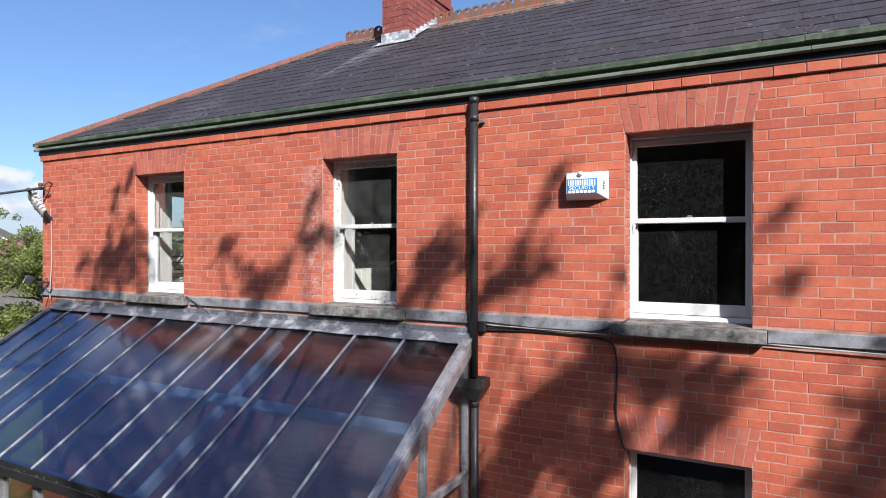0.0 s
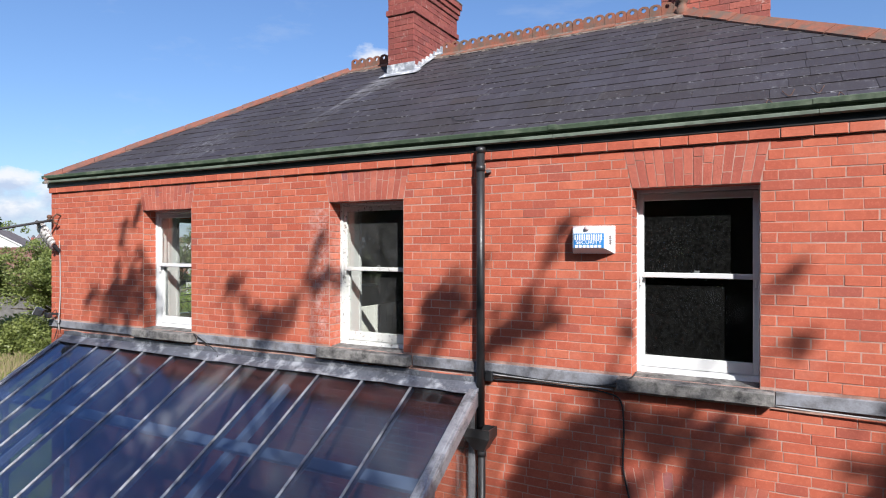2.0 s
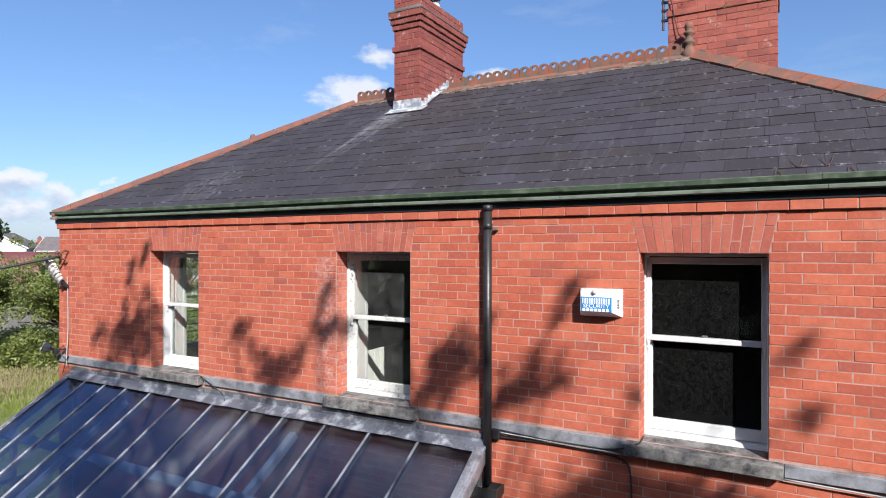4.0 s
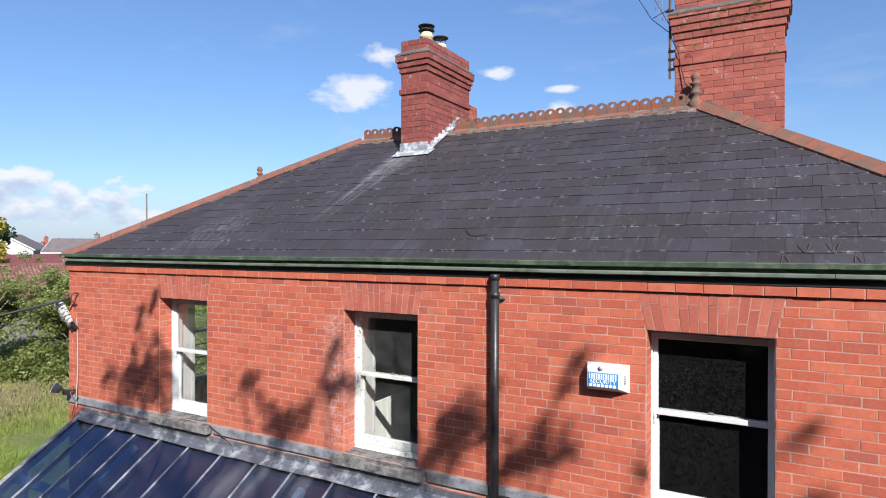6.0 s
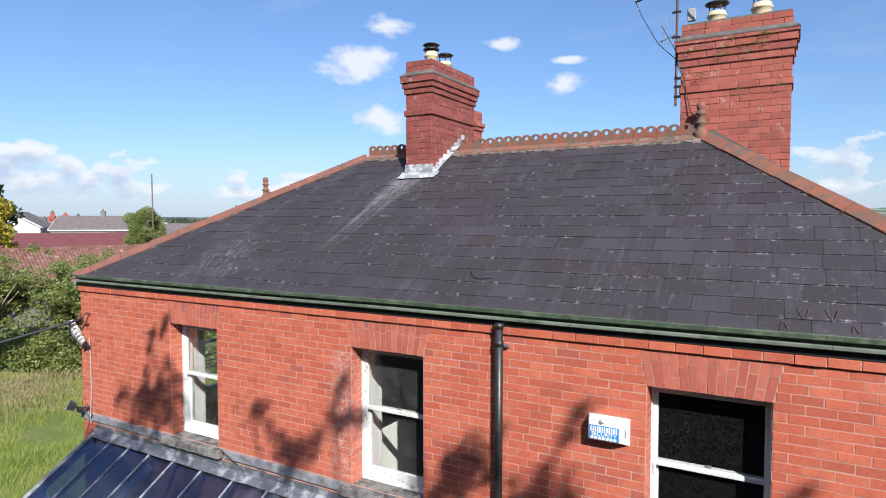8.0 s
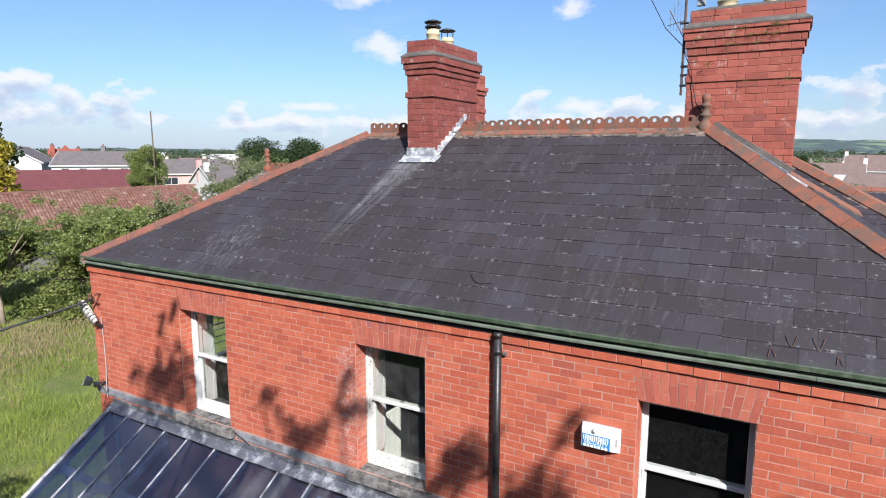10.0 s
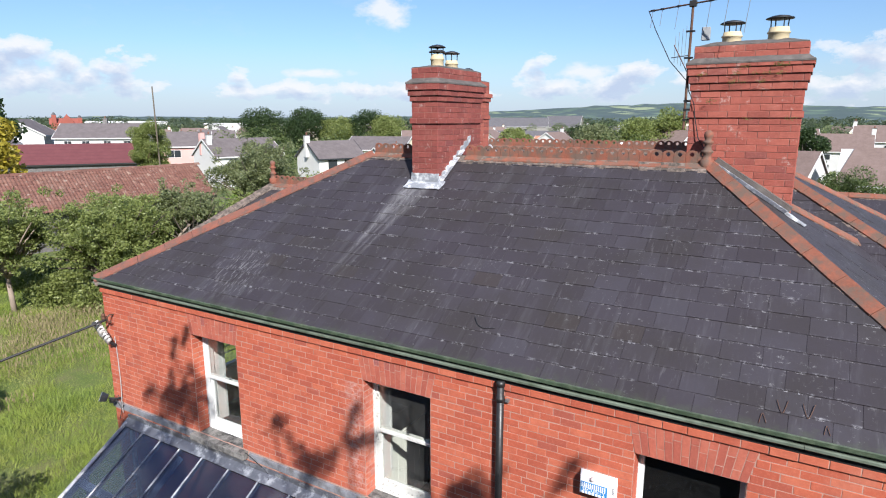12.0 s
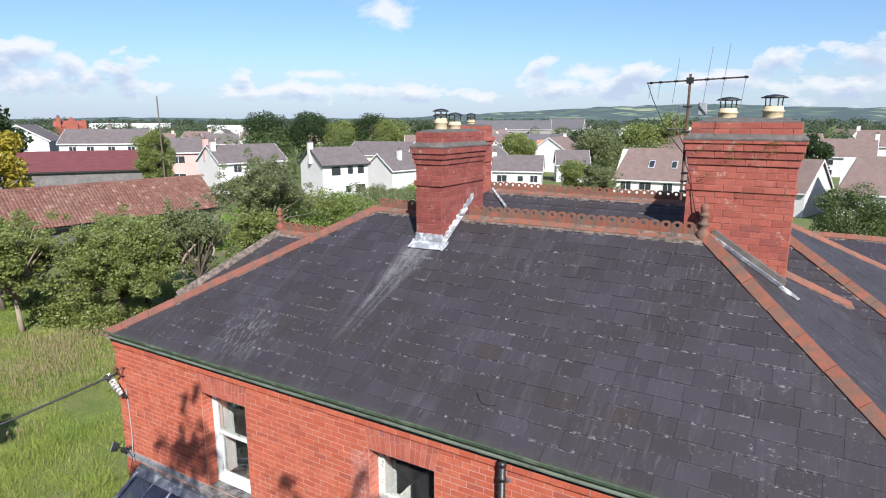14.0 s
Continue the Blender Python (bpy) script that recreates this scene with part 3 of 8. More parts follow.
# Partitions in near-black: the room's darkness is put into their colour.
solid("wall_partition_2", blocks((-2.3, -2.18, 0.33, 4.0, 2.42, 4.86)), M_DARKROOM, "partition wall, near-black in place of room shade", "wall", kind="structure")
solid("wall_partition_3", blocks((LEFT + 0.33, -5.15, 4.0, 4.12, 2.42, 4.86), (-5.03, -2.3, 4.0, 4.12, 2.42, 4.86)), M_PLASTER, "plastered inner wall", "wall", kind="structure")
solid("wall_partition_4", blocks((-2.18, RIGHT - 0.33, 3.6, 3.72, 0.02, 2.30), (-2.18, RIGHT - 0.33, 4.0, 4.12, 2.42, 4.86)), M_DARKROOM, "inner wall, near-black in place of room shade", "wall", kind="structure")
solid("wall_partition_5", blocks((-2.3, -2.18, 0.33, 3.6, 0.02, 2.30)), M_DARKROOM, "partition wall on the lower floor, near-black in place of room shade", "wall", kind="structure")

rng = random.Random(4)


def brick_mesh(length, height, depth, seed):
    """A brick without its back: ragged corners, front at y = 0."""
    r = random.Random(seed)
    h, l = height / 2, length / 2

    def j(v):
        return v + r.uniform(-0.0016, 0.0016)

    rim = 0.003
    back = [(-l, depth, -h), (l, depth, -h), (l, depth, h), (-l, depth, h)]
    edge = [(j(-l), rim, j(-h)), (j(l), rim, j(-h)), (j(l), rim, j(h)), (j(-l), rim, j(h))]
    face = [(j(-l + rim), 0, j(-h + rim)), (j(l - rim), 0, j(-h + rim)), (j(l - rim), 0, j(h - rim)), (j(-l + rim), 0, j(h - rim))]
    faces = [(8, 9, 10, 11)]
    for a in (0, 4):
        faces += [(a + i, a + (i + 1) % 4, a + 4 + (i + 1) % 4, a + 4 + i) for i in range(4)]
    return back + edge + face, faces


shared = {}


def brick_data(length, height, depth, material, kind):
    key = (round(length, 2), round(height, 3), round(depth, 3), material.name, kind)
    if key not in shared:
        me = bpy.data.meshes.new("brick")
        v, f = brick_mesh(key[0] - 0.0055, height - 0.0055, depth, hash(key[:2]) % 999 + kind)
        me.from_pydata(v, [], f)
        me.materials.append(material)
        shared[key] = me
    return shared[key]


class Pile:
    """Gathers bricks that are too many to be parts into one mesh."""

    def __init__(self):
        self.v, self.f = [], []

    def add(self, verts, faces):
        n = len(self.v)
        self.v += verts
        self.f += [tuple(i + n for i in f) for f in faces]

    def close(self, name, material, parent, label="", smooth=False):
        me = bpy.data.meshes.new(name)
        me.from_pydata(self.v, [], self.f)
        me.materials.append(material)
        if smooth:
            for p in me.polygons:
                p.use_smooth = True
        ob = new(name, me)
        ob.parent = parent
        return tagged(ob, label, kind="stuff")


ARCHES = [(a, b, hi, hi + 0.292) for a, b, lo, hi in OPENINGS]
SKEW = 0.062


def course_runs(z, left, right, holes):
    """The free stretches of a course between the openings."""
    runs = [(left, right)]
    for x0, x1, z0, z1 in holes:
        if (x0, x1, z0, z1) in ARCHES:
            k = SKEW * (z - z0) / (z1 - z0) + 0.001
            x0, x1 = x0 - k, x1 + k
        if z0 - 0.01 < z < z1 + 0.01:
            cut = []
            for a, b in runs:
                if x0 > a:
                    cut.append((a, min(b, x0)))
                if x1 < b:
                    cut.append((max(a, x1), b))
            runs = [c for c in cut if c[1] - c[0] > 0.02]
    return runs


def lay_front():
    pile = Pile()
    holes = OPENINGS + ARCHES
    count = 0
    row = 0
    z = W_TOP + 4.14 * COURSE - COURSE * 68
    while z < 4.895:
        mid = z + COURSE / 2
        if not 3.06 < mid < 3.155:
            for a, b in course_runs(mid, LEFT, RIGHT, holes):
                # whole and half bricks start by turns at each opening's edge
                x = a + STRETCH * (1.0 if row % 2 == 1 else 0.5) + 0.006 * math.sin(row * 2.4)
                joints = [a]
                while x < b:
                    if a + 0.05 < x < b - 0.05:
                        joints.append(x)
                    x += STRETCH * (0.62 if a < -0.2 and rng.random() < 0.02 else rng.choice((0.985, 1.0, 1.0, 1.012)))
                joints.append(b)
                for p, q in zip(joints, joints[1:]):
                    cx, ln = (p + q) / 2, q - p
                    dx, dz, dy = rng.uniform(-0.0015, 0.0015), rng.uniform(-0.0015, 0.0015), rng.uniform(-0.0015, 0.0015)
                    if -2.05 < cx < 0.7 and 3.3 < mid and count < 300:
                        ob = new("brick", brick_data(ln, COURSE, 0.03, M_BRICK, rng.randrange(3)))
                        ob.parent = wall_front
                        ob.location = (cx + dx, dy, mid + dz)
                        ob.rotation_euler = (0, rng.uniform(-0.006, 0.006), rng.uniform(-0.006, 0.006))
                        count += 1
                    else:
                        v, f = brick_mesh(ln - 0.0055, COURSE - 0.0055, 0.03, rng.randrange(9999))
                        pile.add([(a0 + cx + dx, b0 + dy, c0 + mid + dz) for a0, b0, c0 in v], f)
        z += COURSE
        row += 1
    # reveals of the openings: brick ends lining the sides
    for x0, x1, z0, z1 in OPENINGS:
        z, n = z0, 0
        while z < z1 - 0.01:
            hi = min(z + COURSE, z1)
            cut = 0.105 if n % 2 else 0.20
            for s, x in ((1, x0), (-1, x1)):
                for y0, y1 in ((0.006, cut), (cut, 0.33)):
                    if y1 - y0 < 0.02:
                        continue
                    v, f = brick_mesh(y1 - y0 - 0.009, hi - z - 0.009, 0.03, rng.randrange(9999))
                    pile.add([(x + s * (0.004 - b0), (y0 + y1) / 2 + a0, c0 + (z + hi) / 2) for a0, b0, c0 in v], f)
            z, n = hi, n + 1
    pile.close("brickwork", M_BRICK, wall_front, "orange-red facing bricks laid in courses")


def lay_arch(x0, x1, z0, z1):
    """A flat gauged arch: tapering upright bricks, each cut in two at staggered heights."""
    n = 14
    mid = (x0 + x1) / 2
    half_low, half_high = (x1 - x0) / 2, (x1 - x0) / 2 + SKEW
    for i in range(n):
        a, b = -1 + 2 * i / n, -1 + 2 * (i + 1) / n
        cut = rng.choice((0.33, 0.66, 0.45, 0.72)) if i % 2 else rng.choice((0.62, 0.3, 0.55))
        for lo, hi in ((0.0, cut), (cut, 1.0)):
            def edge(s, k):
                return mid + s * (half_low + (half_high - half_low) * k)

            zl, zh = z0 + (z1 - z0) * lo, z0 + (z1 - z0) * hi
            g = 0.0035
            front = [(edge(a, lo) + g, zl + g), (edge(b, lo) - g, zl + g), (edge(b, hi) - g, zh - g), (edge(a, hi) + g, zh - g)]
            y = rng.uniform(-0.002, 0.002)
            me = bpy.data.meshes.new("arch_brick")
            me.from_pydata([(p, y, q) for p, q in front] + [(p, 0.03, q) for p, q in front], [],
                           [(0, 1, 2, 3), (1, 0, 4, 5), (2, 1, 5, 6), (3, 2, 6, 7), (0, 3, 7, 4)])
            me.materials.append(M_ARCH)
            ob = new("arch_brick", me)
            ob.parent = wall_front
    # underside of the arch
    under = blocks((x0 + 0.002, x1 - 0.002, 0.03, 0.33, z0 - 0.002, z0 + 0.05))
    part("arch_soffit", under, M_ARCH, wall_front)


# string course between the storeys, and the stone sills
def lay_band():
    bm = bmesh.new()
    edges = [LEFT - 0.012, -6.93, -5.87, -4.03, -2.97, -1.11, -0.045, RIGHT]
    for a, b in zip(edges[0::2], edges[1::2]):
        block(bm, a, b, -0.028, 0.03, 3.062, 3.152)
    return part("string_course", soften(bm, 0.004), M_BAND, wall_front, "grey painted string course, stained")


def sill(x0, x1, z):
    bm = bmesh.new()
    prism(bm, [(-0.088, z - 0.100), (0.2, z - 0.100), (0.2, z + 0.016), (-0.088, z - 0.010)], "x", x0, x1)
    bmesh.ops.subdivide_edges(bm, edges=[e for e in bm.edges if abs(e.verts[0].co.x - e.verts[1].co.x) > 0.5], cuts=9)
    bmesh.ops.bevel(bm, geom=[e for e in bm.edges if e.is_manifold and e.calc_face_angle(0) > 0.5], offset=0.005, segments=1, affect="EDGES")
    for v in bm.verts:
        v.co += noise.noise_vector(v.co * 7) * 0.003
    return part("stone_sill", bm, M_STONE, wall_front, "grey weathered stone sill, blackened")


lay_band()
for x0, x1, z0, z1 in OPENINGS:
    sill(x0 - 0.10, x1 + 0.09, z0)


# projecting courses below the gutter
def lay_cornice():
    pile = Pile()
    for z, out, shift in ((4.897, 0.022, 0.0),):
        x = LEFT - out - shift
        while x < RIGHT:
            a, b = max(x, LEFT - out), min(x + STRETCH, RIGHT)
            if b - a > 0.03:
                v, f = brick_mesh(b - a - 0.008, COURSE - 0.006, 0.06, rng.randrange(9999))
                dy = rng.uniform(-0.003, 0.003)
                pile.add([(p + (a + b) / 2, q - out + dy, s + z + COURSE / 2) for p, q, s in v], f)
            x += STRETCH
    part("cornice_bed", blocks((LEFT - 0.018, RIGHT, -0.016, 0.0015, 4.898, 4.970)), M_MORTAR, wall_front, "mortar between the oversailing bricks")
    pile.close("brick_cornice", M_BRICK, wall_front, "oversailing brick course below the gutter")
    # Black strip over the upper course paints in the shadow below the gutter.
    part("fascia", soften(blocks((LEFT - 0.05, RIGHT, -0.026, 0.002, 4.971, 5.075)), 0.003), M_IRON, wall_front, "fascia under the gutter, its black stands for the gutter's shadow")


lay_cornice()


# ---------------------------------------------------------------- roof
END = 0.955                         # run of the right hip ends against that of the long slopes


def roof_carcass():
    """Timber-and-felt body under the slates: two hipped ranges side by side with a valley between."""
    top = -0.03
    a = 3.0 / 2.98

    def range_at(name, y0, left, right, end=END):
        bm = bmesh.new()
        run = RIDGE_Y - EAVE_Y
        low = roof_z(EAVE_Y) + top
        p = [bm.verts.new(v) for v in ((left - run * 1.06, y0 - run, low), (right + run * end, y0 - run, low), (right + run * end, y0 + run, low), (left - run * 1.06, y0 + run, low),
                                       (left, y0, RIDGE_Z + top), (right, y0, RIDGE_Z + top))]
        for f in ((0, 1, 5, 4), (1, 2, 5), (2, 3, 4, 5), (3, 0, 4), (3, 2, 1, 0)):
            bm.faces.new([p[i] for i in f])
        return solid(name, bm, M_SLATE, "dark hipped slate roof", "roof", kind="structure")

    return range_at("roof_front", RIDGE_Y, RIDGE_L, RIDGE_R), range_at("roof_back", 6.15, -5.5, -0.82, 1.12)


roof_front, roof_back = roof_carcass()
RUN = RIDGE_Y - EAVE_Y
CORNER_L, CORNER_R = RIDGE_L - RUN * 1.06, RIDGE_R + RUN * END


def slate_mesh(outline, thick=0.009):
    """A thin slate over an outline of (x, distance up the slope), lifted at its tail."""
    v = [(x, s, 0.0) for x, s in outline] + [(x, s, -thick) for x, s in outline]
    n = len(outline)
    f = [tuple(range(n))] + [(i, i + n, (i + 1) % n + n, (i + 1) % n) for i in range(n)]
    return v, f


def clip_slate(x0, x1, s0, s1, left, right):
    """The part of a slate between two slanting hips; left and right give x at a distance up the slope."""
    pts = [(x0, s0), (x1, s0), (x1, s1), (x0, s1)]
    for side, line in ((1, left), (-1, right)):
        out = []
        for (ax, ay), (bx, by) in zip(pts, pts[1:] + pts[:1]):
            da, db = side * (ax - line(ay)), side * (bx - line(by))
            if da >= 0:
                out.append((ax, ay))
            if da * db < 0:
                k = da / (da - db)
                out.append((ax + (bx - ax) * k, ay + (by - ay) * k))
        pts = out
        if len(pts) < 3:
            return []
    return pts


def lay_slates(parent, y_eave, y_ridge, z_eave, z_ridge, left, right, near, gauge=0.203, width=0.322, seed=1, turn=None):
    """Slates in bonded courses on a slope that rises along +y. near picks those that become parts."""
    r = random.Random(seed)
    slope = math.atan2(z_ridge - z_eave, y_ridge - y_eave)
    span = math.hypot(z_ridge - z_eave, y_ridge - y_eave)
    rows = int(span / gauge) + 1
    pile = Pile()
    count = 0
    m0 = Matrix.Translation((0, y_eave, z_eave)) @ Matrix.Rotation(slope, 4, "X")
    if turn is not None:
        m0 = turn @ m0
    for k in range(rows):
        s0 = k * gauge
        s1 = min(s0 + gauge * 2.05, span)
        wide = width * (1.05 - 0.011 * k)
        x = left(0) - wide * (1.5 if k % 2 else 1.0) + 0.04 * math.sin(k * 1.7)
        while x < right(0) + wide:
            w = wide * r.choice((0.86, 1.0, 1.0, 1.06))
            drop = r.uniform(-0.004, 0.004) if r.random() > 0.06 else r.uniform(-0.02, 0.01)
            pts = clip_slate(x + 0.0013, x + w - 0.0013, s0 + drop, s1 + drop, left, right)
            if len(pts) >= 3:
                v, f = slate_mesh(pts)
                tilt = 0.013
                ride = r.uniform(-0.001, 0.003)
                lift = [0.014 + ride - tilt * (p[1] - s0) / gauge * 0.5 + (r.uniform(-0.001, 0.001)) for p in v]
                v = [(p[0], p[1], p[2] + h) for p, h in zip(v, lift)]
                if near(x, s0) and count < 300:
                    me = bpy.data.meshes.new("slate")
                    me.from_pydata(v, [], f)
                    me.materials.append(M_SLATE)
                    ob = new("slate", me)
                    ob.parent = parent
                    ob.matrix_local = m0
                    count += 1
                else:
                    pile.add([tuple(m0 @ Vector(p)) for p in v], f)
            x += w
    if pile.v:
        pile.close("slates", M_SLATE, parent, "bonded courses of dark slates")


SPAN = math.hypot(RIDGE_Z - roof_z(EAVE_Y), RUN)
Z_EAVE = roof_z(EAVE_Y)
lay_slates(roof_front, EAVE_Y, RIDGE_Y, Z_EAVE, RIDGE_Z, lambda s: CORNER_L + (RIDGE_L - CORNER_L) * s / SPAN, lambda s: CORNER_R + (RIDGE_R - CORNER_R) * s / SPAN,
           lambda x, s: x > -5.4)
# back slope of the front range, and both hip ends
flip = Matrix.Translation((0, 2 * RIDGE_Y, 0)) @ Matrix.Rotation(math.pi, 4, "Z")
lay_slates(roof_front, EAVE_Y, RIDGE_Y, Z_EAVE, RIDGE_Z, lambda s: -CORNER_R + (CORNER_R - RIDGE_R) * s / SPAN, lambda s: -CORNER_L - (RIDGE_L - CORNER_L) * s / SPAN,
           lambda x, s: False, seed=2, turn=flip)


def lay_end(parent, mid_y, ridge_x, corner_x, half, seed):
    """The sloping hip end between ridge_x and corner_x."""
    out = abs(corner_x - ridge_x)
    sgn = 1 if corner_x > ridge_x else -1
    turn = Matrix.Translation((ridge_x, mid_y, 0)) @ Matrix.Rotation(sgn * math.pi / 2, 4, "Z")
    span = math.hypot(RIDGE_Z - Z_EAVE, out)
    lay_slates(parent, -out, 0.0, Z_EAVE, RIDGE_Z, lambda s: -half * (1 - s / span), lambda s: half * (1 - s / span), lambda x, s: False, seed=seed, turn=turn)


lay_end(roof_front, RIDGE_Y, RIDGE_R, CORNER_R, RUN, 3)
lay_end(roof_front, RIDGE_Y, RIDGE_L, CORNER_L, RUN, 4)
B_Y, B_L, B_R = 6.15, -5.5, -0.82
BC_L, BC_R = B_L - RUN * 1.06, B_R + RUN * 1.12
shift_b = Matrix.Translation((0, B_Y - RIDGE_Y, 0))
lay_slates(roof_back, EAVE_Y, RIDGE_Y, Z_EAVE, RIDGE_Z, lambda s: BC_L + (B_L - BC_L) * s / SPAN, lambda s: BC_R + (B_R - BC_R) * s / SPAN, lambda x, s: False, seed=5, turn=shift_b)
lay_end(roof_back, B_Y, B_R, BC_R, RUN, 6)
lay_end(roof_back, B_Y, B_L, BC_L, RUN, 7)


# ---------------------------------------------------------------- ridge and hip tiles
def crest_tile(length=0.27):
    """A crested ridge tile: saddle and an upright comb of two pierced lobes."""
    bm = bmesh.new()
    t = 0.012
    half = length / 2 - 0.002
    # saddle, two wings that follow the slopes
    for s in (-1, 1):
        pts = [(0, 0.035), (s * 0.088, -0.026), (s * 0.088, -0.042), (0, 0.018)]
        prism(bm, pts, "x", -half, half)
    # comb
    lobe = length / 2
    for k in (-0.5, 0.5):
        cx = k * lobe
        w = lobe / 2 - 0.0015
        base, top, hole = 0.02, 0.172, 0.026
        outline = []
        hole_z = 0.122
        n = 12
        for i in range(n):
            a = 2 * math.pi * i / n - math.pi / 2 - math.pi / 4
            c, s2 = math.cos(a), math.sin(a)
            if s2 < -0.3:
                px, pz = c * w * 1.5, base
                px = max(-w, min(w, px))
            else:
                px, pz = c * w * 1.08, hole_z + s2 * (top - hole_z)
                px = max(-w, min(w, px))
            outline.append((px, pz))
        for y0, y1 in ((-t, t),):
            ro_f, ro_b, ri_f, ri_b = [], [], [], []
            for i in range(n):
                a = 2 * math.pi * i / n - math.pi / 2 - math.pi / 4
                hx, hz = cx + hole * math.cos(a), hole_z + hole * math.sin(a)
                ox, oz = cx + outline[i][0], outline[i][1]
                ro_f.append(bm.verts.new((ox, y0, oz)))
                ro_b.append(bm.verts.new((ox, y1, oz)))
                ri_f.append(bm.verts.new((hx, y0, hz)))
                ri_b.append(bm.verts.new((hx, y1, hz)))
            for i in range(n):
                j = (i + 1) % n
                bm.faces.new((ro_f[i], ro_f[j], ri_f[j], ri_f[i]))
                bm.faces.new((ro_b[j], ro_b[i], ri_b[i], ri_b[j]))
                bm.faces.new((ro_f[j], ro_f[i], ro_b[i], ro_b[j]))
                bm.faces.new((ri_f[i], ri_f[j], ri_b[j], ri_b[i]))
    return mesh_of("ridge_tile", bm, M_TERRA)


CREST = crest_tile()


def ridge_run(x0, x1, y, z, name, label, gaps=()):
    ridge = holder(name, label, "ridge tiles", at=(x0, y, z))
    bm = bmesh.new()
    n = int((x1 - x0) / 0.02)
    prev = None
    x = x0
    r = random.Random(7)
    while x < x1 - 0.05:
        w = r.uniform(0.05, 0.11)
        for s in (-1, 1):
            k = r.uniform(-0.008, 0.008)
            prism(bm, [(y + s * 0.02, z + 0.035), (y + s * (0.105 + k), z - 0.04), (y + s * (0.122 + k), z - 0.07), (y + s * 0.05, z - 0.04)], "x", x, min(x + w, x1))
        x += w
    tagged(part("mortar_bed", bm, M_BEDDING, ridge, "crumbling grey mortar under the tiles"), kind="stuff")
    x = x0 + 0.135
    while x < x1 - 0.08:
        if not any(a < x < b for a, b in gaps):
            ob = part("ridge_tile", CREST, M_TERRA, ridge)
            ob.location = (x, y, z + 0.012 + r.uniform(-0.004, 0.004))
            ob.rotation_euler = (r.uniform(-0.03, 0.03), r.uniform(-0.012, 0.012), r.uniform(-0.02, 0.02))
        x += 0.27
    return ridge


ridge_run(RIDGE_L + 0.05, RIDGE_R - 0.02, RIDGE_Y, RIDGE_Z, "ridge", "terracotta crested ridge tiles with pierced lobes", gaps=((-4.86, -4.30),))
ridge_run(B_L, B_R, B_Y, RIDGE_Z, "ridge", "terracotta crested ridge tiles on the rear roof")


def hip_run(a, b, name, label, tile=0.43, clay=None):
    """Plain angle tiles with open joints down a hip, bedded in mortar."""
    a, b = Vector(a), Vector(b)
    hip = holder(name, label, "hip tiles", at=tuple(b))
    way = (b - a).normalized()
    side = way.cross(Vector((0, 0, 1))).normalized()
    up = side.cross(way).normalized()
    r = random.Random(11)
    m = Matrix((( *side, 0), (*way, 0), (*up, 0), (0, 0, 0, 1))).transposed()

    def wing(bm, y0, y1, drop, wide, thick, lift, mm):
        v = []
        for yy, grow in ((y0, 0.0), (y1, 0.005)):
            for px, pz in ((-wide - grow, -drop), (0, lift + grow * 0.5), (wide + grow, -drop)):
                v.append(bm.verts.new(mm @ Vector((px, yy, pz))))
            for px, pz in ((-wide - grow, -drop - thick), (0, lift - thick), (wide + grow, -drop - thick)):
                v.append(bm.verts.new(mm @ Vector((px, yy, pz))))
        for f in ((0, 1, 7, 6), (1, 2, 8, 7), (3, 9, 10, 4), (4, 10, 11, 5), (0, 6, 9, 3), (2, 5, 11, 8), (0, 3, 4, 1), (1, 4, 5, 2), (6, 7, 10, 9), (7, 8, 11, 10)):
            bm.faces.new([v[i] for i in f])

    total = (b - a).length
    bm = bmesh.new()
    at = 0.0
    while at < total:
        step = r.uniform(0.05, 0.12)
        wing(bm, at, min(at + step, total), 0.062 + r.uniform(-0.006, 0.006), 0.112 + r.uniform(-0.008, 0.014), 0.03, 0.03, Matrix.Translation(a) @ m)
        at += step
    tagged(part("mortar_bed", bm, M_BEDDING, hip, "lumpy grey mortar under the tiles"), kind="stuff")
    at = 0.0
    while at < total - 0.05:
        end = min(at + tile - 0.006, total)
        bm = bmesh.new()
        mm = Matrix.Translation(a + up * (0.012 + r.uniform(-0.004, 0.004))) @ m
        wing(bm, at, end, 0.034, 0.098, 0.016, 0.043, mm)
        part("hip_tile", bm, clay or M_TERRA, hip)
        at += tile
    return hip


low = Z_EAVE + 0.01
hip_run((RIDGE_R, RIDGE_Y, RIDGE_Z + 0.02), (CORNER_R, EAVE_Y, low), "hip", "terracotta hip tiles down the front roof corner")
hip_run((RIDGE_L, RIDGE_Y, RIDGE_Z + 0.02), (CORNER_L, EAVE_Y, low), "hip", "terracotta hip tiles down the front roof corner, darkened for shade", clay=M_HIPSHADE)
hip_run((RIDGE_R, RIDGE_Y, RIDGE_Z + 0.02), (CORNER_R, RIDGE_Y + RUN, low), "hip", "terracotta hip tiles at the back of the front roof")
hip_run((B_R, B_Y, RIDGE_Z + 0.02), (BC_R, B_Y - RUN, low), "hip", "terracotta hip tiles on the rear roof")
hip_run((B_R, B_Y, RIDGE_Z + 0.02), (BC_R, B_Y + RUN, low), "hip", "terracotta hip tiles on the rear roof")


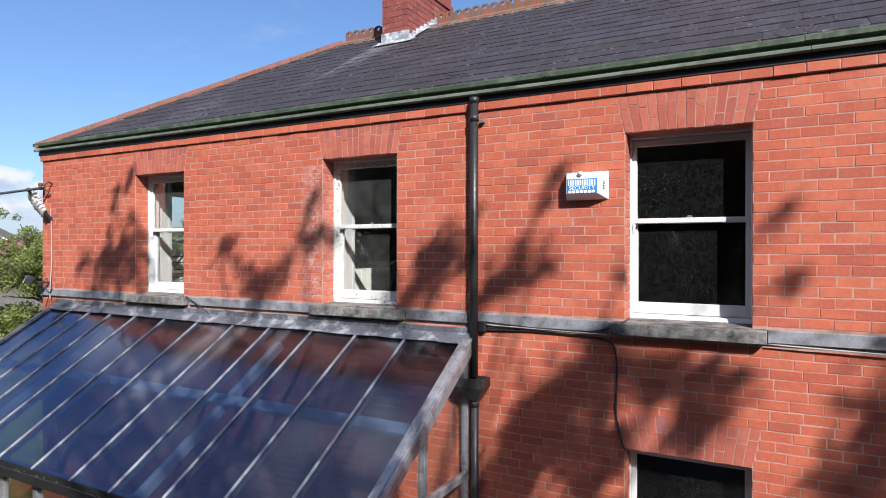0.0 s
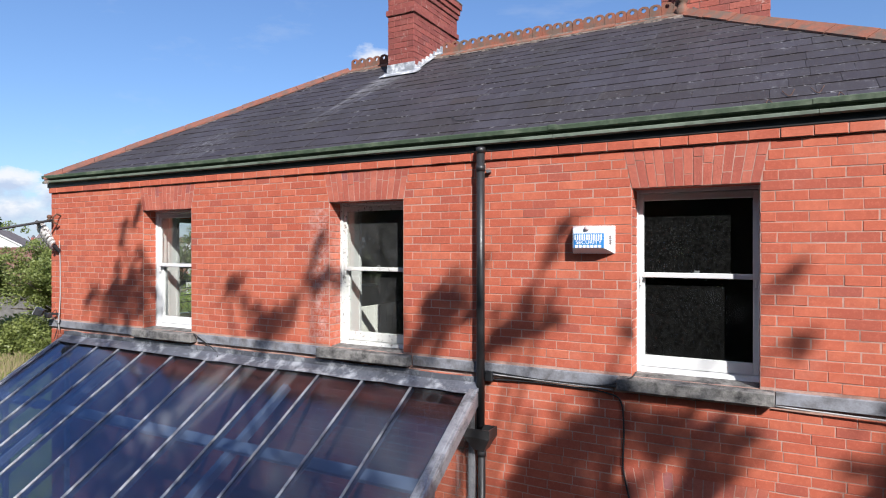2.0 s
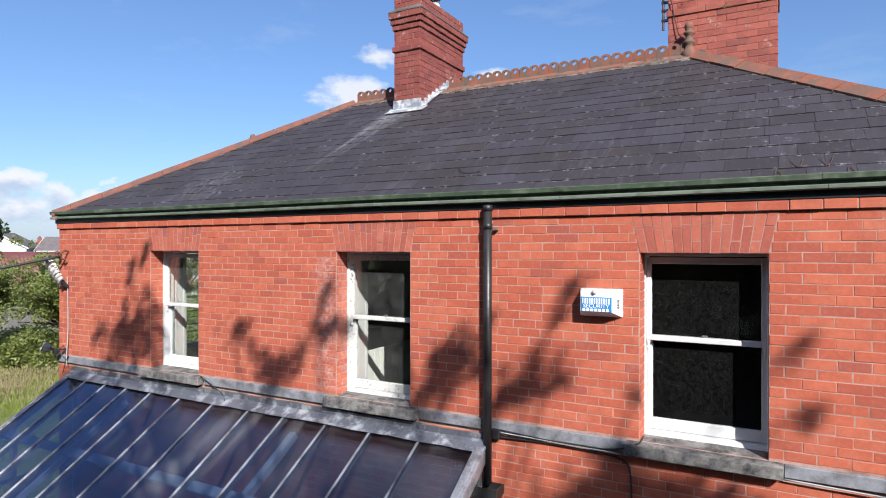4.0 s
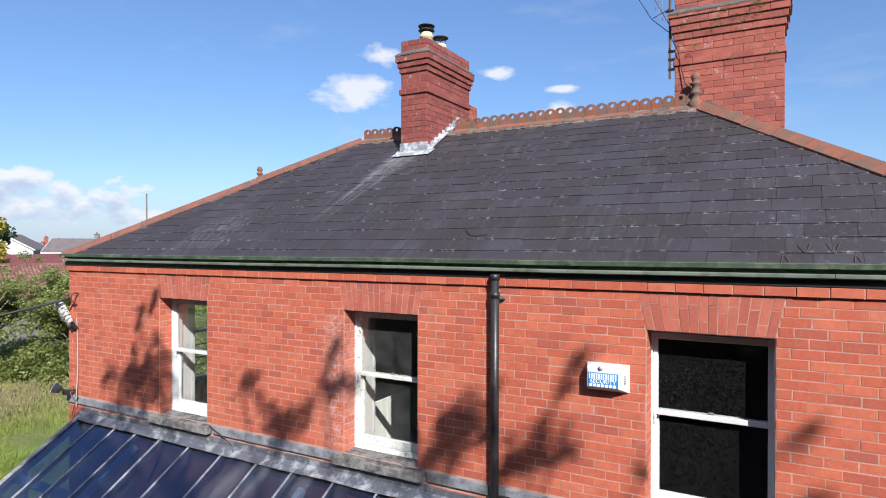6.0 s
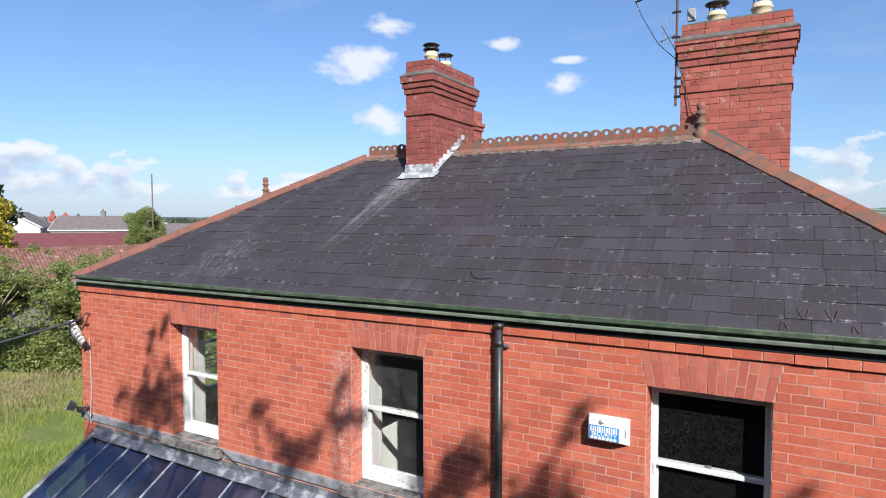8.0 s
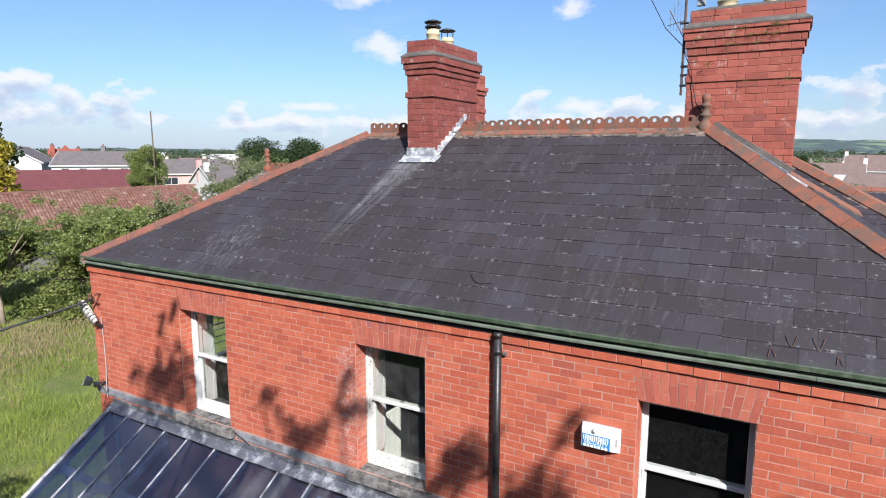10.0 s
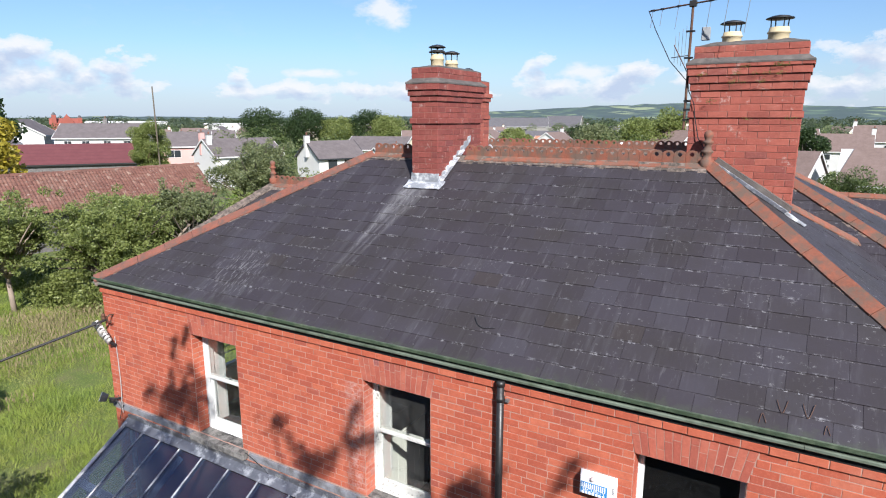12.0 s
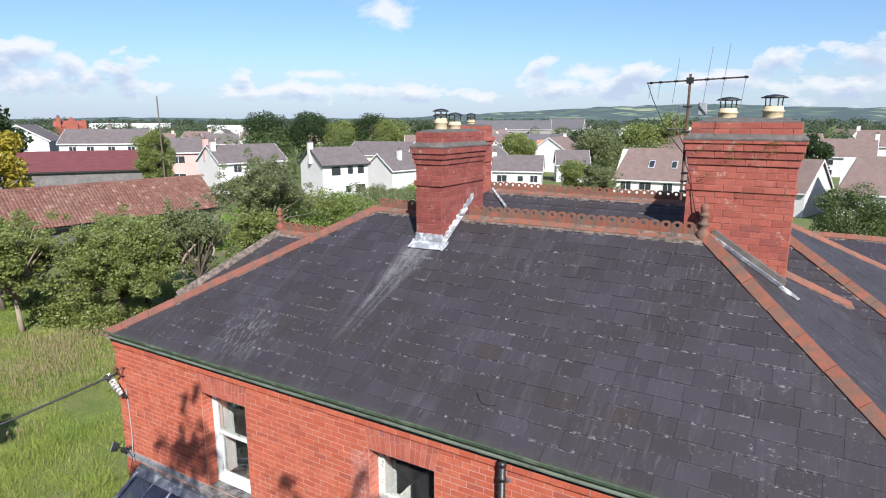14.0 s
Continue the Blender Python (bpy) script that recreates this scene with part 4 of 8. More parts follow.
# ---------------------------------------------------------------- gutter
def gutter_front():
    g = holder("gutter", "green painted cast-iron gutter, two beads, flaking", "gutter", at=(LEFT, -0.1, 4.97))
    outline = [(-0.024, 5.041), (-0.032, 5.041), (-0.036, 5.085), (-0.072, 5.088), (-0.083, 5.094), (-0.087, 5.127), (-0.081, 5.133), (-0.071, 5.131), (-0.064, 5.101), (-0.038, 5.095), (-0.024, 5.095)]
    rim = [(-0.028, 5.027), (-0.068, 5.027), (-0.076, 5.034), (-0.076, 5.053), (-0.068, 5.061), (-0.028, 5.057)]
    x = CORNER_L - 0.02
    r = random.Random(3)
    while x < CORNER_R:
        end = min(x + 1.83, CORNER_R + 0.05)
        bm = prism(bmesh.new(), outline, "x", x + 0.002, end - 0.002)
        for v in bm.verts:
            v.co.z += 0.004 * math.sin(v.co.x * 1.3)
        part("gutter_length", bm, M_GREEN, g)
        bm = prism(bmesh.new(), rim, "x", x + 0.002, end - 0.002)
        for v in bm.verts:
            v.co.z += 0.004 * math.sin(v.co.x * 1.3)
        part("lower_bead", bm, M_MOSSY, g, "pale lichen-grey lower bead")
        bm = prism(bmesh.new(), [(p - 0.004 if p < -0.03 else p, q + (0.003 if q > 5.07 else -0.003)) for p, q in outline], "x", end - 0.035, end + 0.035)
        part("gutter_socket", bm, M_GREEN, g)
        x = end
    # moss and grit that fill the trough up to the slates
    bm = bmesh.new()
    x = CORNER_L
    while x < CORNER_R:
        w = r.uniform(0.03, 0.09)
        top = 5.098 + r.uniform(-0.010, 0.012)
        prism(bm, [(-0.074, 5.098), (-0.074, top + 0.022), (-0.052, top + 0.018), (-0.028, top + 0.002), (-0.028, 5.098)], "x", x, min(x + w, CORNER_R)) if r.random() > 0.04 else None
        x += w
    tagged(part("moss_fill", bm, M_GUTTERMOSS, g, "moss and silt lying in the trough"), kind="stuff")
    return g


gutter_front()


# ---------------------------------------------------------------- chimneys
def chimney(name, label, x0, x1, y0, y1, base, layers, seed, clay=None):
    """A brick stack. layers: (z from, z to, projection) from the bottom up, each made of courses of single bricks on all four sides."""
    stack = holder(name, label, "chimney", at=((x0 + x1) / 2, (y0 + y1) / 2, base))
    r = random.Random(seed)
    clay = clay or M_CHIMNEY
    for z0, z1, out in layers:
        core = blocks((x0 - out + 0.004, x1 + out - 0.004, y0 - out + 0.004, y1 + out - 0.004, z0, z1))
        part("mortar_core", core, M_MORTARRED, stack, "dark mortar joints")
    row = 0
    for z0, z1, out in layers:
        n = max(1, round((z1 - z0) / 0.0755))
        h = (z1 - z0) / n
        for k in range(n):
            zc = z0 + (k + 0.5) * h
            for side in range(4):
                along = (x1 - x0 if side % 2 == 0 else y1 - y0) + 2 * out
                edges = [-along / 2]
                at = -along / 2 + (0.1065 if (row + side) % 2 else 0.215)
                while at < along / 2 - 0.05:
                    edges.append(at)
                    at += 0.215
                edges.append(along / 2)
                turn = Matrix.Rotation(side * math.pi / 2, 4, "Z")
                depth = ((y1 - y0) if side % 2 == 0 else (x1 - x0)) / 2 + out
                for a, b in zip(edges, edges[1:]):
                    ob = part("brick", brick_data(b - a, h, 0.03, clay, r.randrange(3)), clay, stack)
                    spot = turn @ Vector(((a + b) / 2, -depth + r.uniform(-0.0025, 0.0015), 0))
                    ob.matrix_basis = Matrix.Translation((spot.x + (x0 + x1) / 2, spot.y + (y0 + y1) / 2, zc)) @ turn @ Matrix.Rotation(r.uniform(-0.006, 0.006), 4, "Y")
            row += 1
    return stack


def weathering(parent, x0, x1, y0, y1, z0, z1, out, material, name="flaunching", label="sloping grey cement weathering", out_y=None):
    """A sloping ledge round a stack."""
    bm = bmesh.new()
    oy = out if out_y is None else out_y
    lo = [(x0 - out, y0 - oy), (x1 + out, y0 - oy), (x1 + out, y1 + oy), (x0 - out, y1 + oy)]
    hi = [(x0, y0), (x1, y0), (x1, y1), (x0, y1)]
    a = [bm.verts.new((*p, z0)) for p in lo]
    b = [bm.verts.new((*p, z0 + 0.018)) for p in lo]
    c = [bm.verts.new((*p, z1)) for p in hi]
    for i in range(4):
        j = (i + 1) % 4
        bm.faces.new((a[i], a[j], b[j], b[i]))
        bm.faces.new((b[i], b[j], c[j], c[i]))
    bm.faces.new(c)
    bm.faces.new(a[::-1])
    bmesh.ops.subdivide_edges(bm, edges=bm.edges[:], cuts=5, use_grid_fill=True)
    for v in bm.verts:
        v.co += noise.noise_vector(v.co * 9) * 0.006
    return part(name, bm, material, parent, label)


def pot(x, y, z, r, h, cowl, label):
    """A chimney pot with a metal cowl."""
    p = holder("chimney_pot", label, "chimney pot", "pots on the chimneys", at=(x, y, z))
    part("pot_body", lathe(bmesh.new(), [(r * 0.95, -0.02), (r, 0.03), (r * 0.97, h * 0.6), (r * 1.08, h * 0.64), (r * 1.1, h * 0.72), (r * 0.98, h * 0.76), (r * 0.92, h), (r * 0.8, h)], (x, y, z)), M_POT, p, smooth=True)
    for k in range(4):
        a = k * math.pi / 2 + 0.5
        part("cowl_leg", bar(bmesh.new(), (x + r * 0.85 * math.cos(a), y + r * 0.85 * math.sin(a), z + h - 0.03), (x + r * 0.9 * math.cos(a), y + r * 0.9 * math.sin(a), z + h + 0.09), 0.007, 5), M_COWL, p)
    top = z + h + 0.09
    part("cowl_cap", lathe(bmesh.new(), [(r * 1.3, 0), (r * 1.32, 0.008), (r * 0.8, 0.03), (0.02, 0.042)], (x, y, top), 18), M_COWL, p, "dark metal rain cap", True)
    if cowl > 1:
        part("cowl_ring", lathe(bmesh.new(), [(r * 1.25, 0), (r * 1.28, 0.01), (r * 0.9, 0.03), (r * 0.5, 0.034)], (x, y, top - 0.065), 18), M_COWL, p, smooth=True)
    return p


CH1 = (-4.785, -4.365, 2.28, 3.56)
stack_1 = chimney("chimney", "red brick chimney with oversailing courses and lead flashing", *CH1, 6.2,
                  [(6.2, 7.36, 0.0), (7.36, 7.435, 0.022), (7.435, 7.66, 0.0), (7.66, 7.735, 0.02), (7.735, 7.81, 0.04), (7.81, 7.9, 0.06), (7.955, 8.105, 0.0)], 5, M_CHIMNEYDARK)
weathering(stack_1, *CH1, 7.895, 7.965, 0.066, M_CEMENT)
weathering(stack_1, CH1[0] + 0.10, CH1[1] - 0.10, CH1[2] + 0.2, CH1[3] - 0.2, 8.095, 8.145, 0.095, M_CEMENT, out_y=0.19)
pot(-4.575, 2.62, 8.10, 0.092, 0.20, 2, "buff clay chimney pot with a black double cowl")
pot(-4.575, 3.02, 8.10, 0.092, 0.15, 1, "buff clay chimney pot with a flat metal cowl")

CH2 = (-1.265, -0.098, 2.97, 3.43)
stack_2 = chimney("chimney", "broad red brick chimney with weeds on its corbels", *CH2, 5.9,
                  [(5.9, 7.435, 0.0), (7.435, 7.51, 0.016), (7.51, 7.745, 0.0), (7.745, 7.83, 0.018), (7.83, 7.915, 0.036), (7.915, 8.0, 0.052), (8.0, 8.045, 0.068), (8.10, 8.245, 0.0)], 8)
weathering(stack_2, *CH2, 8.04, 8.115, 0.074, M_CEMENT)
weathering(stack_2, CH2[0] + 0.22, CH2[1] - 0.22, CH2[2] + 0.12, CH2[3] - 0.12, 8.235, 8.30, 0.215, M_CEMENT, out_y=0.115)
pot(-0.90, 3.18, 8.25, 0.105, 0.16, 1, "buff clay chimney pot with a flat metal cowl")
pot(-0.42, 3.18, 8.25, 0.11, 0.18, 1, "buff clay chimney pot with a flat metal cowl and wire")

CH3 = (-6.20, -5.78, 5.6, 6.7)
stack_3 = chimney("chimney", "red brick chimney on the rear roof", *CH3, 6.0,
                  [(6.0, 7.42, 0.0), (7.42, 7.5, 0.02), (7.5, 7.77, 0.0), (7.77, 7.85, 0.025), (7.85, 7.93, 0.05), (7.93, 8.16, 0.0)], 9)
weathering(stack_3, CH3[0] + 0.10, CH3[1] - 0.10, CH3[2] + 0.2, CH3[3] - 0.2, 8.15, 8.20, 0.095, M_CEMENT, out_y=0.19)
pot(-5.96, 6.1, 8.16, 0.08, 0.12, 2, "small clay chimney pot with a black double cowl")


CH4 = (-1.25, -0.80, 4.75, 5.65)
chimney("chimney", "red brick chimney at the far end of the rear roof", *CH4, 5.6,
                  [(5.6, 7.42, 0.0), (7.42, 7.5, 0.02), (7.5, 7.68, 0.0), (7.68, 7.76, 0.025), (7.76, 7.84, 0.05), (7.84, 7.96, 0.0)], 10)
pot(-1.03, 5.0, 7.95, 0.09, 0.14, 1, "buff clay chimney pot on the rear stack")


def weeds():
    """Small tufts growing out of the corbel joints of the broad chimney."""
    r = random.Random(21)
    spots = [(-1.15, 7.92), (-0.83, 7.83), (-0.78, 7.92), (-0.74, 7.83), (-0.58, 7.92), (-0.52, 7.83), (-0.40, 8.0), (-0.36, 8.0), (-0.30, 8.0), (-0.35, 7.915), (-0.46, 7.915), (-1.02, 7.62), (-0.70, 8.0), (-0.2, 7.42), (-0.62, 7.42)]
    for x, z in spots:
        bm = bmesh.new()
        for _ in range(26):
            c = Vector((x + r.gauss(0, 0.028), CH2[2] - 0.06 - r.random() * 0.03, z + r.gauss(0.006, 0.012)))
            d = Vector((r.uniform(-1, 1), r.uniform(-1, 0.2), r.uniform(-0.3, 1))).normalized() * r.uniform(0.01, 0.022)
            e = d.cross(Vector((0.3, 0.5, 0.8))).normalized() * 0.006
            vs = [bm.verts.new(c + e), bm.verts.new(c - e), bm.verts.new(c + d)]
            bm.faces.new(vs)
        tagged(part("weed", bm, M_LEAF, stack_2, "small green weed in a joint"), kind="stuff")


weeds()


# lead round the small chimney
def chimney_lead():
    x0, x1, y0, y1 = CH1
    bm = bmesh.new()
    block(bm, x0 - 0.012, x1 + 0.012, y0 - 0.014, y0 + 0.01, roof_z(y0) - 0.02, roof_z(y0) + 0.15)
    bmesh.ops.subdivide_edges(bm, edges=bm.edges[:], cuts=6, use_grid_fill=True)
    for v in bm.verts:
        v.co += Vector((0.2, 1.0, 0.5)) * noise.noise(v.co * 16) * 0.016
    part("front_apron", bm, M_LEAD, stack_1, "bright lead apron flashing")
    bm = bmesh.new()
    slope = math.atan(PITCH)
    m = Matrix.Translation((0, y0, roof_z(y0) + 0.034)) @ Matrix.Rotation(slope, 4, "X")
    for v in ((x0 - 0.07, x1 + 0.10, -0.16, 0.02),):
        c = block(bm, v[0], v[1], v[2], v[3], 0, 0.006)
        for p in c:
            p.co = m @ p.co
    bmesh.ops.subdivide_edges(bm, edges=bm.edges[:], cuts=5, use_grid_fill=True)
    for v in bm.verts:
        v.co += Vector((1.0, 1.0, 0.25)) * noise.noise(v.co * 9) * 0.03
    part("lead_skirt", bm, M_LEAD, stack_1, "pale lead sheet dressed over the slates")
    # stepped flashing up the side
    y = y0
    while y < y1 - 0.35:
        step = 0.105
        z = roof_z(y)
        bm = bmesh.new()
        prism(bm, [(y, z - 0.02), (y + step, roof_z(y + step) - 0.02), (y + step, roof_z(y + step) + 0.055 + 0.02 * rng.random()), (y + 0.02, roof_z(y + step) + 0.05), (y, z + 0.075)], "x", x1 - 0.004, x1 + 0.009 + 0.004 * rng.random())
        y += step
        part("flashing_step", bm, M_LEAD, stack_1, "ragged bright lead flashing")
    bm = bmesh.new()
    c = block(bm, x1, x1 + 0.07, 0.0, 0.78, 0, 0.006)
    for p in c:
        p.co = m @ p.co
    part("lead_soaker", bm, M_LEAD, stack_1, "strip of lead beside the stack")


chimney_lead()


def chimney_foot():
    """Lead and a cement fillet where the broad stack meets the hip end."""
    x0, x1, y0, y1 = CH2
    f = 1 / END
    k = (RIDGE_Z - Z_EAVE) / (CORNER_R - RIDGE_R)
    slope = math.atan(k)
    base = Matrix.Translation((RIDGE_R, y0 - 0.0, RIDGE_Z + 0.02)) @ Matrix.Rotation(slope, 4, "Y")
    bm = bmesh.new()
    for p in block(bm, 0.0, 0.98, -0.075, 0.01, 0.0, 0.10):
        p.co = base @ p.co
    bmesh.ops.subdivide_edges(bm, edges=bm.edges[:], cuts=4, use_grid_fill=True)
    for v in bm.verts:
        v.co += noise.noise_vector(v.co * 11) * 0.008
    part("cement_fillet", bm, M_CEMENT, stack_2, "grey cement fillet along the foot")
    bm = bmesh.new()
    for p in block(bm, 0.06, 0.97, -0.112, -0.079, 0.0, 0.045):
        p.co = base @ p.co
    part("lead_strip", soften(bm, 0.004), M_LEADDARK, stack_2, "dark lead strip along the foot")
    for a, b, wide in ((-0.05, 0.10, 0.06), (0.95, 1.20, 0.045)):
        bm = bmesh.new()
        for p in block(bm, a, b, -0.07 - wide, -0.045, 0.0, 0.03):
            p.co = base @ p.co
        bmesh.ops.subdivide_edges(bm, edges=bm.edges[:], cuts=4, use_grid_fill=True)
        for v in bm.verts:
            v.co += noise.noise_vector(v.co * 14) * 0.014
        part("lead_end", bm, M_LEAD, stack_2, "crumpled bright end of the lead")


chimney_foot()


def finial(x, y, z, s, label, slim=0.85):
    bm = bmesh.new()
    profile = [(0.075, -0.05), (0.075, 0.06), (0.05, 0.075), (0.045, 0.12), (0.065, 0.135), (0.065, 0.15), (0.042, 0.16), (0.038, 0.21), (0.06, 0.225), (0.06, 0.24), (0.035, 0.25), (0.045, 0.275), (0.052, 0.30), (0.04, 0.33), (0.01, 0.345)]
    lathe(bm, [(a * s * slim, b * s) for a, b in profile], (x, y, z), 14)
    return solid("finial", bm, M_TERRA, label, "finial", smooth=True)


finial(RIDGE_R - 0.06, RIDGE_Y, RIDGE_Z + 0.0, 1.22, "turned terracotta finial at the ridge end")


# ---------------------------------------------------------------- television aerial
def aerial():
    mx, my = -1.325, 3.0
    a = holder("tv_aerial", "rusty television aerial strapped to the chimney", "aerial", at=(mx, my, 7.3))
    part("mast", bar(bmesh.new(), (mx, my, 7.30), (mx, my, 8.81), 0.015, 8), M_RUST, a)
    for z in (7.40, 7.52, 7.62):
        part("bracket", blocks((mx - 0.02, mx + 0.075, my - 0.02, my + 0.02, z, z + 0.025)), M_IRON, a)
    d = Vector((0.89, -0.455, 0.0))
    mid = Vector((mx, my, 8.735))
    boom = part("boom", bar(bmesh.new(), mid - d * 0.63, mid + d * 0.73, 0.010, 6), M_RUST, a)
    part("boom_clamp", soften(blocks((mx - 0.04, mx + 0.04, my - 0.03, my + 0.03, 8.70, 8.77)), 0.006), M_IRON, boom)
    tilt = Vector((0.09, 0.02, 1)).normalized()
    for k, up, down in ((-0.57, 0.01, 0.20), (-0.43, 0.01, 0.20), (-0.20, 0.28, 0.26), (0.23, 0.36, 0.30), (0.45, 0.38, 0.30), (0.71, 0.02, 0.40)):
        c = mid + d * k
        part("element", bar(bmesh.new(), c + tilt * up, c - tilt * down, 0.0032, 5), M_STEEL, boom)
        part("insulator", bar(bmesh.new(), c - d * 0.022, c + d * 0.022, 0.014, 7), M_IRON, boom)
    for z in (8.42, 8.12):
        part("clamp", soften(blocks((mx - 0.055, mx + 0.045, my - 0.02, my + 0.02, z, z + 0.02)), 0.004), M_IRON, a)
    # small second aerial of upright rods low on the mast
    for k in range(4):
        part("reflector_rod", bar(bmesh.new(), (mx - 0.05 - 0.05 * k, my + 0.06 * k, 8.03 + 0.02 * k), (mx - 0.05 - 0.05 * k, my + 0.06 * k, 8.50 - 0.03 * k), 0.0026, 4), M_STEEL, a)
    part("reflector_arm", bar(bmesh.new(), (mx, my, 8.16), (mx - 0.24, my + 0.22, 8.16), 0.006, 5), M_STEEL, a)
    part("side_arm", bar(bmesh.new(), (mx, my, 7.95), (mx - 0.17, my - 0.06, 8.28), 0.006, 5), M_RUST, a)
    part("panel_box", soften(blocks((-1.225, -1.13, 3.10, 3.15, 8.33, 8.48)), 0.006), M_GREYPLASTIC, a, "pale grey plastic box")
    bm = bmesh.new()
    tube(bm, [(mx, my - 0.02, 8.0), (-1.29, 2.93, 7.75), (-1.22, 2.94, 7.6), (-1.20, 2.95, 7.45), (-1.14, 2.93, 7.2), (-1.06, 2.92, 7.08)], 0.006, 5)
    part("aerial_cable", bm, M_CABLE, a)
    bm = bmesh.new()
    tube(bm, [mid - d * 0.63, mid - d * 0.52 - Vector((0, 0, 0.22)), mid - d * 0.27 - Vector((0, 0, 0.62)), Vector((mx, my, 7.86))], 0.0055, 5)
    part("drop_cable", bm, M_CABLE, a, "black cable from the boom to the mast")


aerial()


# ---------------------------------------------------------------- sash windows
def sash_window(n, x0, x1, z0, z1, paint, label, pane=True):
    """A sliding sash window: box frame, two sashes with horns, one pane each."""
    w = holder(f"window_{n}", label, "window", kind="structure", at=((x0 + x1) / 2, 0.2, z0))
    f0, f1 = 0.172, 0.315
    box = 0.030 if n < 3 else 0.014
    fx0, fx1 = x0 - 0.03, x1 + 0.03
    frame_bits = blocks((fx0, x0 + box, f0, f1, z0 - 0.01, z1 + 0.03), (x1 - box, fx1, f0, f1, z0 - 0.01, z1 + 0.03), (x0 + box, x1 - box, f0, f1, z1 - 0.026, z1 + 0.03))
    part("window_frame", soften(frame_bits, 0.005), paint, w)
    bm = bmesh.new()
    prism(bm, [(f0 - 0.012, z0 + 0.0), (f1, z0 + 0.0), (f1, z0 + 0.046), (f0 + 0.012, z0 + 0.040)], "x", x0 + 0.005, x1 - 0.005)
    part("timber_sill", soften(bm, 0.004), paint, w)
    meet = z0 + 0.765
    s0, s1 = x0 + box, x1 - box
    stile = 0.038

    def sash(name, y, lo, hi, rail_lo, rail_hi):
        bits = blocks((s0, s0 + stile, y, y + 0.042, lo, hi), (s1 - stile, s1, y, y + 0.042, lo, hi), (s0 + stile, s1 - stile, y, y + 0.042, lo, lo + rail_lo), (s0 + stile, s1 - stile, y, y + 0.042, hi - rail_hi, hi))
        body = part(name, soften(bits, 0.004), paint, w)
        if pane:
            g = part("pane", blocks((s0 + stile - 0.006, s1 - stile + 0.006, y + 0.017, y + 0.021, lo + rail_lo - 0.006, hi - rail_hi + 0.006)), M_PANEOLD if n < 3 else M_PANE, body, "clear glass pane, dusty, with a painted reflection veil")
            g.visible_shadow = False
        return body

    upper = sash("upper_sash", f0 + 0.018, meet - 0.01, z1 - 0.036, 0.040, 0.05)
    lower = sash("lower_sash", f0 + 0.064, z0 + 0.046, meet + 0.028, 0.088, 0.038)
    for x in (s0, s1 - 0.026):
        bm = bmesh.new()
        lathe(bm, [(0.006, 0), (0.013, 0.012), (0.009, 0.03), (0.015, 0.06), (0.013, 0.075)], (x + 0.014, f0 + 0.032, meet - 0.082), 8)
        part("sash_horn", bm, paint, upper)
    part("catch", soften(blocks(((x0 + x1) / 2 - 0.02, (x0 + x1) / 2 + 0.02, f0 + 0.05, f0 + 0.075, meet + 0.03, meet + 0.048)), 0.004), M_STEEL, lower, "small metal sash catch")
    return w


sash_window(1, *OPENINGS[0], M_WHITE, "white painted sash window, shutters inside")
sash_window(2, *OPENINGS[1], M_FLAKY, "white sash window with flaking paint")
sash_window(3, *OPENINGS[2], M_WHITE, "white painted sash window before a dark room")
sash_window(4, *OPENINGS[3], M_WHITE, "white painted ground floor window, dark behind")


# inner linings and shutters
def shutter(x, y0, y1, z0, z1, name="shutter", mat=None, label="white panelled folding shutter beside the window"):
    mat = mat or M_WHITE
    s = holder(name, label, "shutter", "window shutters", at=(x, y0, z0))
    part("shutter_board", soften(blocks((x, x + 0.03, y0, y1, z0, z1)), 0.003), mat, s)
    for lo, hi in ((0.06, 0.46), (0.53, 0.94)):
        a, b = z0 + (z1 - z0) * lo, z0 + (z1 - z0) * hi
        part("panel", soften(blocks((x + 0.028, x + 0.036, y0 + 0.05, y1 - 0.05, a, b)), 0.004), mat, s)
        for p in ((x + 0.03, x + 0.044, y0 + 0.03, y0 + 0.055, a - 0.02, b + 0.02), (x + 0.03, x + 0.044, y1 - 0.055, y1 - 0.03, a - 0.02, b + 0.02)):
            part("moulding", blocks(p), mat, s)


shutter(-6.93, 0.34, 0.545, 3.17, 4.62)
shutter(-4.02, 0.34, 0.58, 3.17, 4.62)
# pale board and shelf seen inside the middle room
unit = holder("shelf_unit", "old shelf unit with a whitewashed side board by the window", "shelf", at=(-4.3, 1.1, 2.42))
for k in range(8):
    part("side_board", soften(blocks((-4.14 - 0.004 * (k % 2), -4.115, 0.62 + k * 0.125, 0.742 + k * 0.125, 2.42, 3.48)), 0.003), M_BOARDWHITE, unit)
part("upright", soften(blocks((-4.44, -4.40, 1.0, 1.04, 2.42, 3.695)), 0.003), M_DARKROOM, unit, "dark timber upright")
part("shelf", soften(blocks((-4.44, -4.20, 1.0, 1.22, 3.695, 3.715)), 0.003), M_WHITE, unit, "white painted shelf board")
part("shelf", soften(blocks((-4.40, -4.14, 1.0, 1.22, 3.10, 3.12)), 0.003), M_WHITE, unit, "white painted shelf board")
